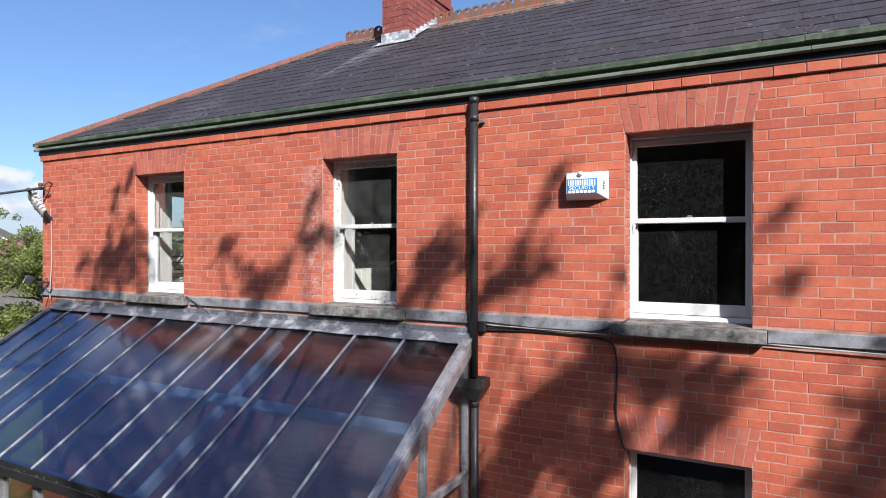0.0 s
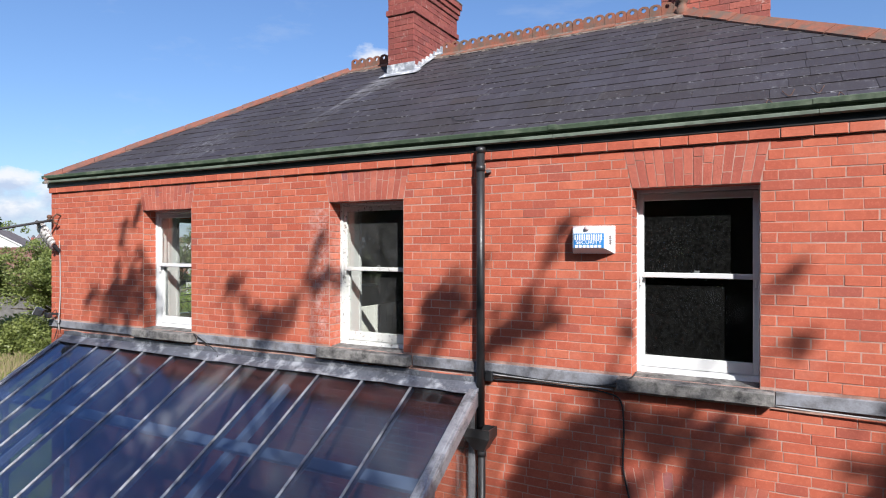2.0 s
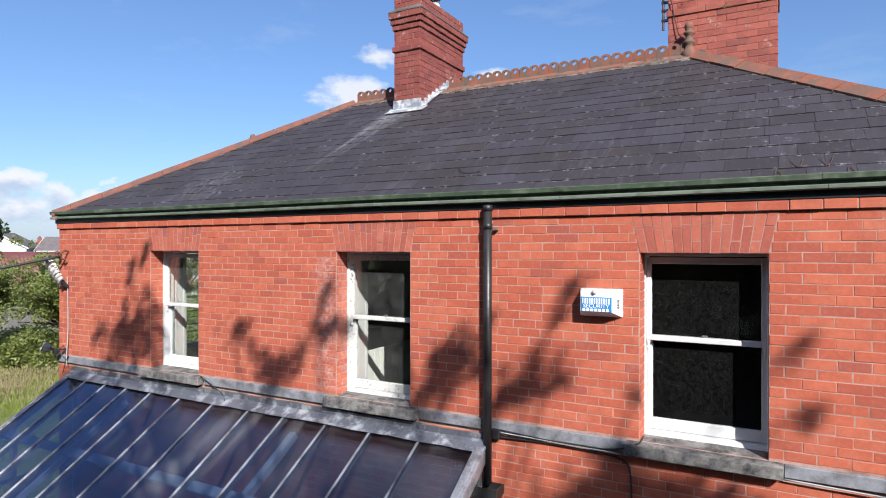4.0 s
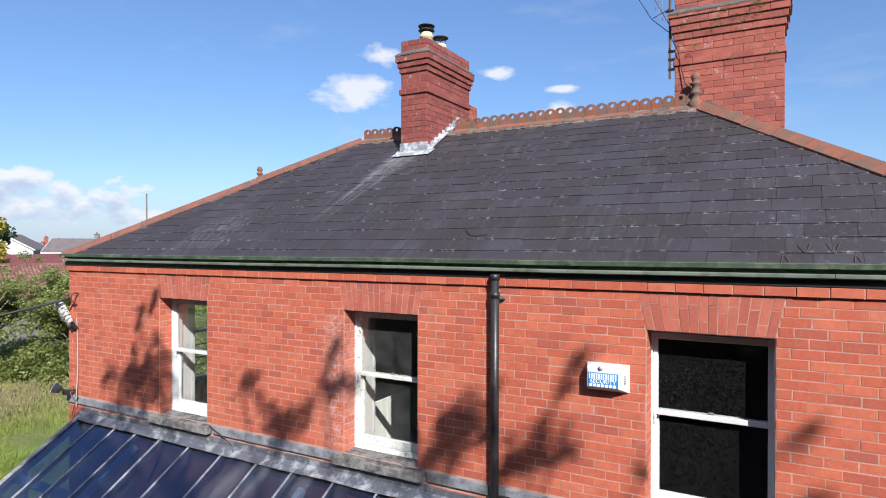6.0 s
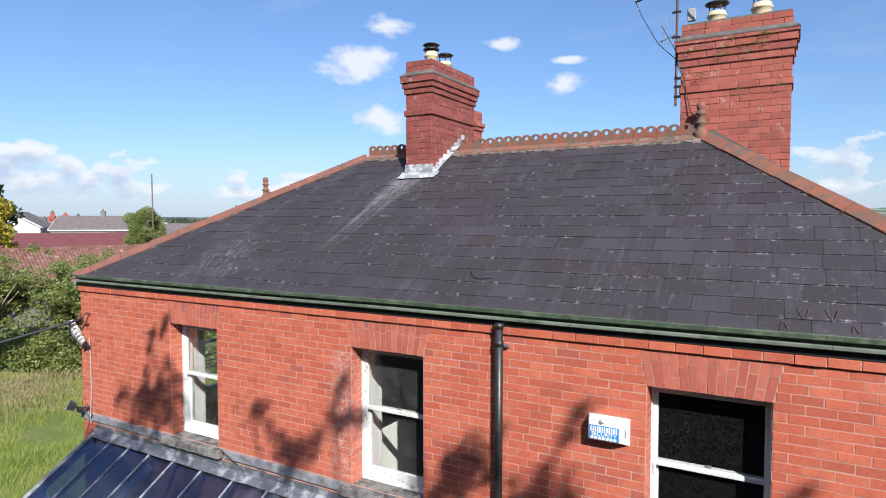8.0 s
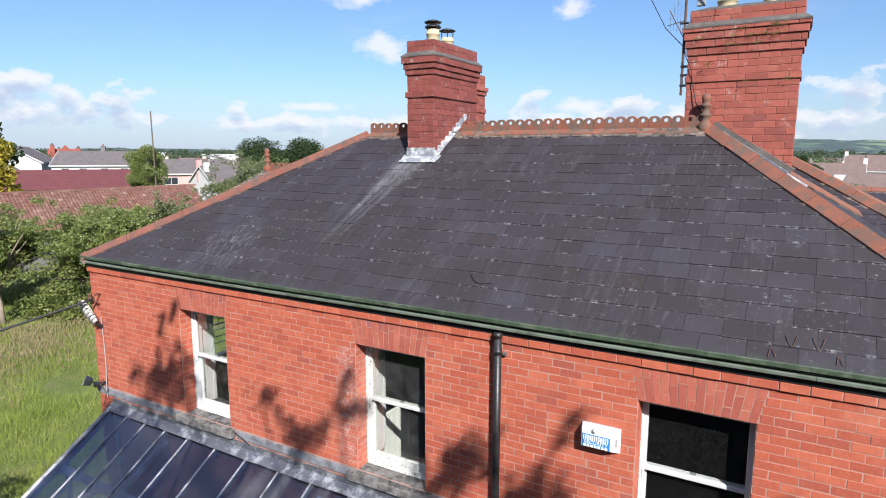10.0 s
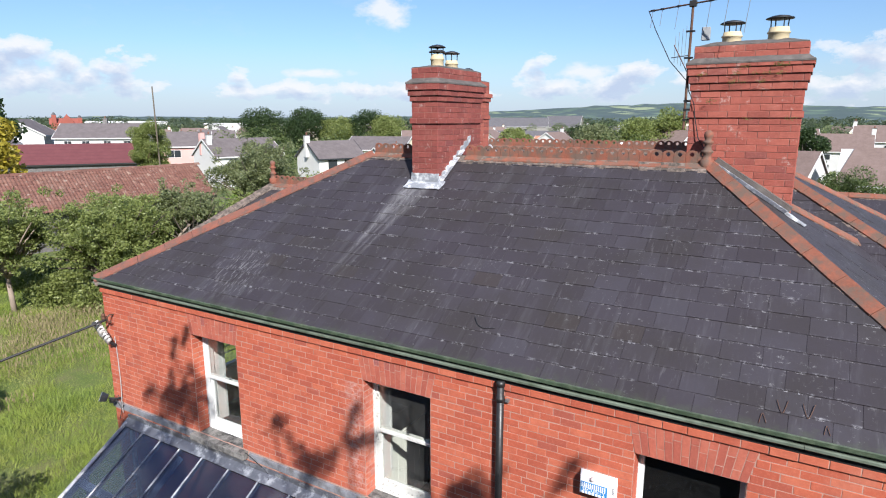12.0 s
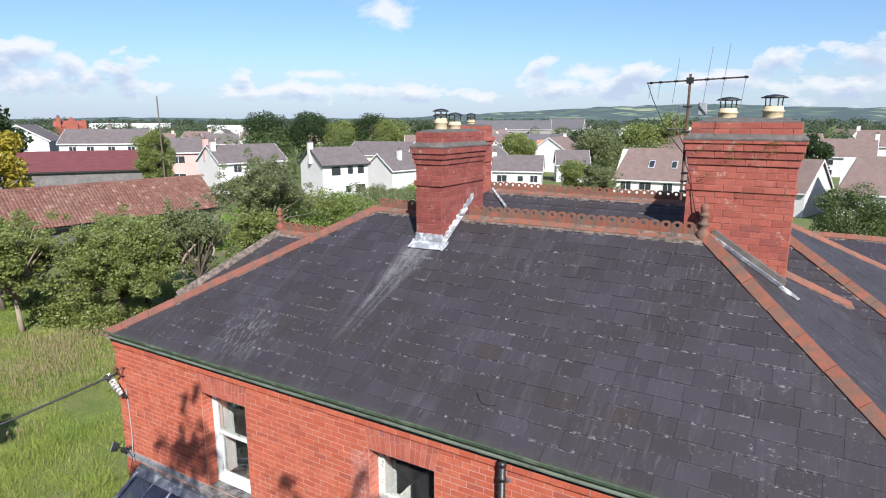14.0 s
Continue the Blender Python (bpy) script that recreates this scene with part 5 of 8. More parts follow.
# gable window across the left room
gable = holder("window_5", "white gable window seen across the room", "window", kind="structure", at=(LEFT + 0.2, 2.15, 3.0))
part("window_frame", blocks((LEFT + 0.1, LEFT + 0.2, 1.55, 1.61, 3.0, 4.62), (LEFT + 0.1, LEFT + 0.2, 2.69, 2.75, 3.0, 4.62), (LEFT + 0.1, LEFT + 0.2, 1.61, 2.69, 4.56, 4.62), (LEFT + 0.1, LEFT + 0.2, 1.61, 2.69, 3.0, 3.06), (LEFT + 0.11, LEFT + 0.19, 1.61, 2.69, 3.80, 3.84)), M_WHITE, gable)
part("guard_rail", blocks((LEFT + 0.04, LEFT + 0.06, 1.62, 2.68, 3.22, 3.235), (LEFT + 0.04, LEFT + 0.06, 1.62, 2.68, 3.34, 3.355), (LEFT + 0.04, LEFT + 0.06, 1.62, 2.68, 3.46, 3.475), (LEFT + 0.04, LEFT + 0.06, 1.62, 2.68, 3.56, 3.58)), M_IRON, gable, "black iron guard bars")


# ---------------------------------------------------------------- downpipe
def downpipe():
    d = holder("downpipe", "black painted iron downpipe with a hopper head", "downpipe", at=(-2.265, -0.06, 0))
    x, y = -2.265, -0.062
    part("upper_pipe", bar(bmesh.new(), (x, y, 2.62), (x, y, 4.99), 0.036, 16), M_IRON, d, smooth=True)
    for z in (4.955, 4.80):
        part("pipe_collar", bar(bmesh.new(), (x, y, z), (x, y, z + 0.05), 0.042, 16), M_IRON, d, smooth=True)
    bm = bmesh.new()
    lo = [(x - 0.045, y - 0.05), (x + 0.055, y - 0.05), (x + 0.055, y + 0.05), (x - 0.045, y + 0.05)]
    hi = [(x - 0.11, y - 0.11), (x + 0.13, y - 0.11), (x + 0.13, y + 0.055), (x - 0.11, y + 0.055)]
    rings = [[bm.verts.new((*p, z)) for p in pts] for pts, z in ((lo, 2.42), (hi, 2.54), (hi, 2.615))]
    inner = [bm.verts.new((p[0] * 0.9 + x * 0.1, p[1] * 0.9 + y * 0.1, 2.615)) for p in hi]
    deep = [bm.verts.new((p[0] * 0.9 + x * 0.1, p[1] * 0.9 + y * 0.1, 2.56)) for p in hi]
    for a, b in zip(rings + [inner], rings[1:] + [inner, deep]):
        if a is b:
            continue
        for i in range(4):
            j = (i + 1) % 4
            bm.faces.new((a[i], a[j], b[j], b[i]))
    bm.faces.new(rings[0][::-1])
    bm.faces.new(deep)
    part("hopper_head", bm, M_IRON, d, "black hopper head")
    part("lower_pipe", bar(bmesh.new(), (x + 0.012, y, 0.0), (x + 0.012, y, 2.45), 0.032, 16), M_IRON, d, smooth=True)
    part("pipe_collar", bar(bmesh.new(), (x + 0.012, y, 2.36), (x + 0.012, y, 2.42), 0.038, 16), M_IRON, d, smooth=True)
    part("pipe_clip", blocks((x + 0.04, x + 0.075, -0.04, 0.0, 4.79, 4.815)), M_STEEL, d)


downpipe()


# ---------------------------------------------------------------- alarm box
def alarm_box():
    a = holder("alarm_box", "white plastic alarm box with a blue lettered panel", "alarm", at=(-1.31, 0, 4.15))
    x0, x1, z0, z1 = -1.475, -1.135, 4.095, 4.318
    fx0, fx1, fz0, fz1 = -1.447, -1.195, 4.138, 4.290
    y = -0.10
    bm = bmesh.new()
    back = [bm.verts.new(p) for p in ((x0, 0.0, z0), (x1, 0.0, z0), (x1, 0.0, z1), (x0, 0.0, z1))]
    front = [bm.verts.new(p) for p in ((fx0, y, fz0), (fx1, y, fz0), (fx1, y, fz1), (fx0, y, fz1))]
    for i in range(4):
        j = (i + 1) % 4
        bm.faces.new((back[i], back[j], front[j], front[i]))
    bm.faces.new(front)
    bm.faces.new(back[::-1])
    part("case", soften(bm, 0.006, 2), M_PLASTIC, a)
    px0, px1, pz0, pz1 = fx0 + 0.008, fx1 - 0.006, fz0 + 0.006, fz0 + 0.118
    part("blue_panel", blocks((px0, px1, y - 0.003, y + 0.002, pz0, pz1)), M_BLUE, a, "blue printed panel")
    w = px1 - px0
    # name row and number row as plain bars, with the one readable word between them
    zt = pz1 - 0.008
    cell = (w - 0.016) / 6
    for k in range(6):
        u = px0 + 0.008 + k * cell
        for lo, hi in ((0.0, 0.28), (0.52, 0.80)):
            part("name_bar", blocks((u + cell * lo, u + cell * hi, y - 0.006, y - 0.0025, zt - 0.044, zt)), M_PLASTIC, a)
    for k in range(7):
        u = px0 + 0.012 + k * (w - 0.024) / 7
        part("number_bar", blocks((u, u + (w - 0.024) / 7 * 0.72, y - 0.006, y - 0.0025, zt - 0.103, zt - 0.082)), M_PLASTIC, a)
    words = bpy.data.curves.new("lettering", "FONT")
    words.body, words.size, words.extrude, words.align_x = "SECURITY", 0.041, 0.001, "CENTER"
    flat_words = new("lettering", words)
    flat_words.matrix_world = Matrix.Translation(((px0 + px1) / 2, y - 0.0045, zt - 0.075)) @ Matrix.Rotation(math.pi / 2, 4, "X") @ Matrix.Diagonal((1.12, 1, 1, 1))
    bpy.context.view_layer.update()
    me = bpy.data.meshes.new_from_object(flat_words)
    me.transform(flat_words.matrix_world)
    bpy.data.objects.remove(flat_words)
    me.materials.clear()
    part("lettering", me, M_PLASTIC, a, "white letters on the panel")
    me.materials.append(M_PLASTIC)
    bm = bmesh.new()
    lathe(bm, [(0.021, 0.0), (0.021, 0.012), (0.016, 0.022), (0.006, 0.027)], (0, 0, 0), 14)
    for v in bm.verts:
        v.co = Vector((v.co.x - 1.335, -v.co.z - 0.094, v.co.y + 4.296))
    part("strobe", bm, M_STROBE, a, "round clear strobe lens", True)
    for k in range(4):
        part("vent_slot", blocks((-1.178, -1.150, -0.063, -0.05, 4.178 + k * 0.018, 4.185 + k * 0.018)), M_GREYPLASTIC, a)


alarm_box()


# ---------------------------------------------------------------- wires and lamp on the wall
def wire(name, points, r, mat, label, category="cable"):
    pts = [Vector(p) for p in points]
    fine = []
    for i in range(len(pts) - 1):
        p0, p1, p2, p3 = pts[max(i - 1, 0)], pts[i], pts[i + 1], pts[min(i + 2, len(pts) - 1)]
        for k in range(5):
            t = k / 5
            fine.append(0.5 * ((2 * p1) + (p2 - p0) * t + (2 * p0 - 5 * p1 + 4 * p2 - p3) * t * t + (3 * p1 - p0 - 3 * p2 + p3) * t ** 3))
    fine.append(pts[-1])
    return solid(name, tube(bmesh.new(), fine, r, 6), mat, label, category, smooth=True)


wire("cable", [(-2.16, -0.034, 3.085), (-1.9, -0.034, 3.07), (-1.5, -0.034, 3.055), (-1.2, -0.034, 3.075), (-1.02, -0.07, 3.15), (-1.0, 0.1, 3.17)], 0.006, M_CABLE, "thin black cable looping to the window sill")
wire("cable", [(-2.18, -0.016, 3.015), (-1.8, -0.014, 3.03), (-1.45, -0.012, 3.025), (-1.2, -0.014, 3.01), (-1.09, -0.014, 2.95), (-1.07, -0.012, 2.7), (-1.075, -0.012, 2.45), (-1.03, -0.012, 2.22), (-1.0, -0.01, 2.17)], 0.0075, M_CABLE, "black cable running down the wall")
wire("cable", [(-2.16, -0.033, 3.062), (-1.7, -0.034, 3.055), (-1.15, -0.033, 3.045)], 0.006, M_PALECABLE, "pale cable clipped below the string course")
wire("cable", [(-0.045, -0.033, 3.055), (0.6, -0.034, 3.04), (1.5, -0.033, 3.03)], 0.006, M_PALECABLE, "pale cable clipped below the string course")
solid("junction_box", soften(blocks((-2.235, -2.165, -0.05, 0.0, 3.0, 3.09)), 0.006), M_COWL, "small dark junction box beside the downpipe", "junction box")
for bend in (
        [(-0.004, 0.195, 5.205), (0.04, 0.099, 5.143), (0.072, 0.201, 5.209)] ,
        [(0.173, 0.204, 5.211), (0.213, 0.1, 5.144), (0.253, 0.211, 5.216)] ,
        [(-0.108, -0.009, 5.074), (-0.09, 0.071, 5.125), (-0.059, 0.001, 5.08)] ,
        [(0.321, 0.009, 5.085), (0.335, 0.075, 5.128), (0.359, 0.009, 5.085)] ,
):
    wire("loose_wire", [(px, py, pz + 0.062) for px, py, pz in bend], 0.0026, M_RUST, "thin rusty bent wire caught above the gutter", "wire")
wire("loose_wire", [(-2.80, 0.43, 5.402), (-2.77, 0.39, 5.402), (-2.72, 0.345, 5.36), (-2.64, 0.325, 5.345), (-2.53, 0.35, 5.36)], 0.004, M_CABLE, "short bent black wire lying on the slates", "wire")
wire("cable", [(-5.9, -0.05, 3.16), (-5.7, -0.035, 3.06), (-5.55, -0.03, 2.98), (-5.45, -0.1, 2.94)], 0.006, M_CABLE, "loose black cable below the sill")


def service_drop():
    """Overhead line, its hook and insulators on the corner, and the bound white bundle under it."""
    h = holder("line_bracket", "rusty hook and insulators for the overhead line", "bracket", at=(-8.7, -0.02, 4.42))
    bm = bmesh.new()
    tube(bm, [(-8.62, 0.01, 4.58), (-8.62, -0.06, 4.60), (-8.63, -0.10, 4.56), (-8.64, -0.09, 4.49), (-8.62, -0.04, 4.47)], 0.012, 8)
    part("hook", bm, M_RUST, h)
    part("insulator", lathe(bmesh.new(), [(0.012, -0.05), (0.03, -0.04), (0.03, -0.01), (0.018, 0.0), (0.03, 0.01), (0.03, 0.04), (0.01, 0.05)], (-8.76, -0.08, 4.545), 12), M_RUST, h, "brown glazed insulator", True)
    wire("overhead_cable", [(-8.66, -0.09, 4.52), (-8.97, -1.04, 4.30), (-9.3, -2.0, 4.11), (-10.2, -4.8, 3.75), (-12.5, -12.0, 3.9), (-16, -23.0, 6.0)], 0.017, M_CABLE, "black overhead supply cable")
    b = holder("cable_bundle", "bundle of cable ends wrapped in white tape", "cable bundle", at=(-8.75, -0.06, 4.3))
    a0, a1 = Vector((-8.88, -0.13, 4.45)), Vector((-8.63, -0.085, 4.17))
    part("cable_core", tube(bmesh.new(), [(-8.74, -0.25, 4.49), a0, a0.lerp(a1, 0.5), a1, (-8.63, -0.02, 4.10)], 0.026, 8), M_CABLE, b, "black bound cable")
    for k in range(7):
        c = a0.lerp(a1, (k + 0.6) / 7)
        s = 0.074 + 0.034 * math.sin(0.5 + k * 0.45)
        q = [c + Vector((-0.7, 0.1, -0.62)) * s * u + Vector((0.25, -0.6, 0.3)) * s * 0.8 * (1 - u * u) for u in (-1.0, -0.5, 0.0, 0.5, 1.0)]
        part("tape_loop", tube(bmesh.new(), q, 0.023 if k % 3 else 0.029, 7), M_TAPE, b, "loop of white tape")
    wire("cable", [(-8.63, -0.02, 4.24), (-8.625, -0.014, 4.0), (-8.62, -0.014, 3.5), (-8.61, -0.04, 3.15), (-8.60, -0.04, 3.02)], 0.007, M_PALECABLE, "pale cable running down the corner of the wall")


service_drop()


def floodlight():
    f = holder("floodlight", "grey floodlight on a bracket at the wall corner", "floodlight", at=(-8.75, -0.1, 3.25))
    m = Matrix.Translation((-8.84, -0.17, 3.27)) @ Matrix.Rotation(radians(-38), 4, "Z") @ Matrix.Rotation(radians(-24), 4, "X")
    bm = bmesh.new()
    for v in block(bm, -0.075, 0.075, -0.05, 0.05, -0.055, 0.055):
        v.co = m @ Vector((v.co.x * (0.75 if v.co.y > 0 else 1), v.co.y, v.co.z * (0.7 if v.co.y > 0 else 1)))
    body = part("lamp_body", soften(bm, 0.008, 2), M_COWL, f)
    bm = bmesh.new()
    for v in block(bm, -0.068, 0.068, -0.056, -0.048, -0.048, 0.048):
        v.co = m @ v.co
    part("front_glass", bm, M_LEAD, body, "dull grey front glass")
    part("bracket", tube(bmesh.new(), [(-8.80, -0.13, 3.25), (-8.70, -0.06, 3.24), (-8.66, 0.005, 3.24)], 0.014, 6), M_IRON, f)
    part("sensor", soften(blocks((-8.76, -8.69, -0.15, -0.08, 3.19, 3.25)), 0.01), M_IRON, f)
    for k, dx in enumerate((0.0, 0.05)):
        part("lamp_wire", tube(bmesh.new(), [(-8.72, -0.08, 3.24), (-8.66 + dx, -0.05, 3.30 - 0.2 * k), (-8.61 + dx, -0.04, 3.16), (-8.64, -0.04, 3.05), (-8.69, -0.05, 2.9)], 0.006, 5), M_CABLE, f)


floodlight()


# ---------------------------------------------------------------- conservatory
G_TOP_Y, G_TOP_Z, G_LOW_Y, G_LOW_Z = -0.10, 2.905, -1.82, 1.828
G_L, G_R = -8.45, -2.36
G_SLOPE = math.atan2(G_TOP_Z - G_LOW_Z, G_TOP_Y - G_LOW_Y)
G_SPAN = math.hypot(G_TOP_Z - G_LOW_Z, G_TOP_Y - G_LOW_Y)
G_M = Matrix.Translation((0, G_LOW_Y, G_LOW_Z)) @ Matrix.Rotation(G_SLOPE, 4, "X")


def lean(bm, x0, x1, s0, s1, h0, h1):
    """A block laid on the glass slope: x, distance up the slope, height over it."""
    for v in block(bm, x0, x1, s0, s1, h0, h1):
        v.co = G_M @ v.co
    return bm


def conservatory():
    c = holder("conservatory", "lean-to conservatory, grimy sloping glass roof and white bars", "conservatory", at=((G_L + G_R) / 2, -1, 0))
    bars = [G_L, -8.0, -7.58, -7.15, -6.68, -6.15, -5.60, -5.05, -4.54, -3.99, -3.46, -2.92, G_R]
    n = len(bars) - 1
    for k in range(n):
        x0, x1 = bars[k], bars[k + 1]
        g = part("roof_pane", lean(bmesh.new(), x0 + 0.004, x1 - 0.004, -0.03, G_SPAN + 0.03, -0.003, 0.003), M_ROOFGLASS, c, "grimy bluish glass pane")
    for k in range(1, n):
        x = bars[k]
        bm = lean(bmesh.new(), x - 0.011, x + 0.011, -0.04, G_SPAN - 0.02, 0.004, 0.012)
        lean(bm, x - 0.005, x + 0.005, -0.035, G_SPAN - 0.02, 0.012, 0.021)
        lean(bm, x - 0.009, x + 0.009, -0.02, G_SPAN - 0.02, -0.055, -0.004)
        part("glazing_bar", soften(bm, 0.002), M_ALU, c)
    for x, w in ((G_L, 0.03), (G_R + 0.045, 0.05)):
        bm = lean(bmesh.new(), x - w, x + w, -0.06, G_SPAN + 0.02, 0.005, 0.028)
        lean(bm, x - w * 0.5, x + w * 0.5, -0.06, G_SPAN, 0.028, 0.04)
        lean(bm, x - w * 0.9, x + w * 0.9, -0.05, G_SPAN, -0.10, -0.004)
        part("end_rafter", soften(bm, 0.004), M_ALU, c, "broad grooved end rafter, worn paint")
    # purlin and struts under the glass
    bm = lean(bmesh.new(), G_L + 0.04, G_R - 0.04, 1.03, 1.14, -0.105, -0.06)
    part("purlin", soften(bm, 0.004), M_WHITE, c, "white purlin under the glass")
    for x in (-4.42, -7.2):
        part("under_rafter", soften(lean(bmesh.new(), x - 0.035, x + 0.035, 0.05, G_SPAN - 0.1, -0.19, -0.107), 0.004), M_WHITE, c)
    # lead flashing along the wall, in dressed lengths
    x = G_L - 0.05
    r = random.Random(5)
    while x < G_R + 0.06:
        e = min(x + 1.05, G_R + 0.075)
        bm = lean(bmesh.new(), x, e + 0.02, G_SPAN - 0.045, G_SPAN + 0.085, 0.024, 0.030)
        block(bm, x, e + 0.02, -0.03, -0.004, G_TOP_Z + 0.03, G_TOP_Z + 0.118)
        bmesh.ops.subdivide_edges(bm, edges=bm.edges[:], cuts=4, use_grid_fill=True)
        for v in bm.verts:
            v.co += noise.noise_vector(v.co * 8) * 0.011
        part("lead_flashing", bm, M_LEADDARK, c, "dressed lead flashing against the wall")
        x = e
    # front: eaves gutter, posts and glazing; gable end
    bm = bmesh.new()
    prism(bm, [(G_LOW_Y - 0.02, G_LOW_Z - 0.02), (G_LOW_Y - 0.02, G_LOW_Z - 0.09), (G_LOW_Y - 0.12, G_LOW_Z - 0.09), (G_LOW_Y - 0.13, G_LOW_Z - 0.01), (G_LOW_Y - 0.12, G_LOW_Z - 0.01), (G_LOW_Y - 0.11, G_LOW_Z - 0.075), (G_LOW_Y - 0.035, G_LOW_Z - 0.075), (G_LOW_Y - 0.035, G_LOW_Z - 0.02)], "x", G_L - 0.1, G_R + 0.05)
    part("eaves_gutter", bm, M_IRON, c, "black gutter choked with moss")
    part("eaves_plate", soften(blocks((G_L - 0.02, G_R + 0.03, G_LOW_Y - 0.02, G_LOW_Y + 0.06, G_LOW_Z - 0.14, G_LOW_Z - 0.03)), 0.004), M_ALU, c)
    for k in range(n + 1):
        x = bars[k]
        part("post", soften(blocks((x - 0.03, x + 0.03, G_LOW_Y - 0.01, G_LOW_Y + 0.05, 0.75, G_LOW_Z - 0.14)), 0.004), M_ALU, c)
        if k < n:
            g = part("front_pane", blocks((x + 0.03, bars[k + 1] - 0.03, G_LOW_Y + 0.015, G_LOW_Y + 0.021, 0.78, G_LOW_Z - 0.14)), M_PANE, c)
            g.visible_shadow = False
    part("dwarf_wall", blocks((G_L - 0.06, G_R + 0.06, G_LOW_Y - 0.04, G_LOW_Y + 0.1, -0.05, 0.75), (G_R - 0.06, G_R + 0.06, G_LOW_Y + 0.1, 0.0, -0.05, 0.75), (G_L - 0.06, G_L + 0.06, G_LOW_Y + 0.1, 0.0, -0.05, 0.75)), M_BRICK, c, "low red brick wall")
    part("tiled_floor", blocks((G_L, G_R, G_LOW_Y + 0.1, 0.0, -0.02, 0.02)), M_DARKROOM, c, "dark tiled floor")
    for x in (G_R, G_L):
        def glass_z(y):
            return G_LOW_Z + (y - G_LOW_Y) * math.tan(G_SLOPE) - 0.06
        for y0, y1 in ((-0.055, -0.005), (-0.80, -0.75), (-1.33, -1.28)):
            part("gable_post", soften(blocks((x - 0.025, x + 0.035, y0, y1, 0.75, glass_z(y0))), 0.004), M_ALU, c)
        part("gable_rail", soften(blocks((x - 0.02, x + 0.03, G_LOW_Y + 0.05, -0.055, 1.72, 1.78)), 0.004), M_ALU, c)
        bm = bmesh.new()
        prism(bm, [(G_LOW_Y + 0.06, 0.76), (-0.01, 0.76), (-0.01, glass_z(-0.01) - 0.03), (G_LOW_Y + 0.06, glass_z(G_LOW_Y + 0.06) - 0.03)], "x", x - 0.004, x + 0.002)
        g = part("gable_pane", bm, M_PANE, c, "dusty gable glass")
        g.visible_shadow = False
    # moss in the gutter
    bm = bmesh.new()
    for _ in range(500):
        p = Vector((r.uniform(G_L, G_R), G_LOW_Y - 0.07 + r.uniform(-0.035, 0.035), G_LOW_Z - 0.06 + r.uniform(0, 0.03)))
        s = r.uniform(0.006, 0.02)
        vs = [bm.verts.new(p + Vector((r.uniform(-s, s), r.uniform(-s, s), r.uniform(-s, s)))) for _ in range(3)]
        bm.faces.new(vs)
    tagged(part("moss", bm, M_LEAFDARK, c, "dark moss and leaf litter"), kind="stuff")


conservatory()


# ---------------------------------------------------------------- lower wing and further roofs of the house
def wing():
    w = holder("rear_wing", "low hipped slate wing behind the house corner", "roof", kind="structure", at=(-8.6, 3.2, 0))
    ridge_z, ridge_y, end_x = 6.24, 3.09, -8.35
    low = 5.26
    corner = [(-9.24, 1.43, low), (-6.9, 1.43, low), (-6.9, 4.75, low), (-9.24, 4.75, low)]
    bm = bmesh.new()
    c = [bm.verts.new(p) for p in corner]
    a, b = bm.verts.new((end_x, ridge_y, ridge_z)), bm.verts.new((-6.6, ridge_y, ridge_z))
    for f in ((c[0], c[1], b, a), (c[2], c[3], a, b), (c[3], c[0], a), (c[1], c[2], b), (c[3], c[2], c[1], c[0])):
        bm.faces.new(f)
    part("wing_roof", bm, M_SLATE, w, "dark slate hip roof")
    part("wing_wall", blocks((-9.12, -8.86, 2.8, 4.62, -0.1, 5.26)), M_BRICK, w, "red brick wall")
    part("wing_gutter", blocks((-9.30, -9.24, 1.43, 4.75, 5.19, 5.27)), M_GREEN, w)


wing()
ridge_run(-8.35, -6.85, 3.09, 6.24, "ridge", "terracotta crested ridge tiles on the lower wing")
finial(-8.37, 3.09, 6.29, 1.15, "turned terracotta finial on the lower wing")
hip_run((-8.35, 3.09, 6.26), (-9.24, 1.43, 5.29), "hip", "grey mossy hip tiles on the lower wing", clay=M_BEDDING)

bm = bmesh.new()
c = [bm.verts.new(p) for p in ((0.0, 7.6, 4.78), (9.0, 7.6, 4.78), (9.0, 12.6, 4.78), (0.0, 12.6, 4.78))]
a, b = bm.verts.new((0.2, 10.1, 5.88)), bm.verts.new((9.0, 10.1, 5.88))
for f in ((c[0], c[1], b, a), (c[2], c[3], a, b), (c[3], c[0], a), (c[1], c[2], b), (c[3], c[2], c[1], c[0])):
    bm.faces.new(f)
solid("roof_side", bm, M_SLATE, "dark slate roof of a range behind the house", "roof", kind="structure")
solid("wall_side", blocks((1.7, 8.9, 7.8, 12.4, -0.1, 4.78)), M_BRICK, "red brick wall of the range behind", "wall", kind="structure")
hip_run((9.0, 10.1, 5.89), (0.2, 10.1, 5.89), "ridge", "plain terracotta ridge tiles on the range behind")
# lead valley strip and a weed on the rear roof
bm = bmesh.new()
tube(bm, [(-5.47, 6.13, 6.91), (-5.2, 5.9, 6.765), (-4.97, 5.70, 6.64)], 0.03, 6)
solid("lead_strip", bm, M_LEAD, "pale strip of lead on the rear slates", "flashing")


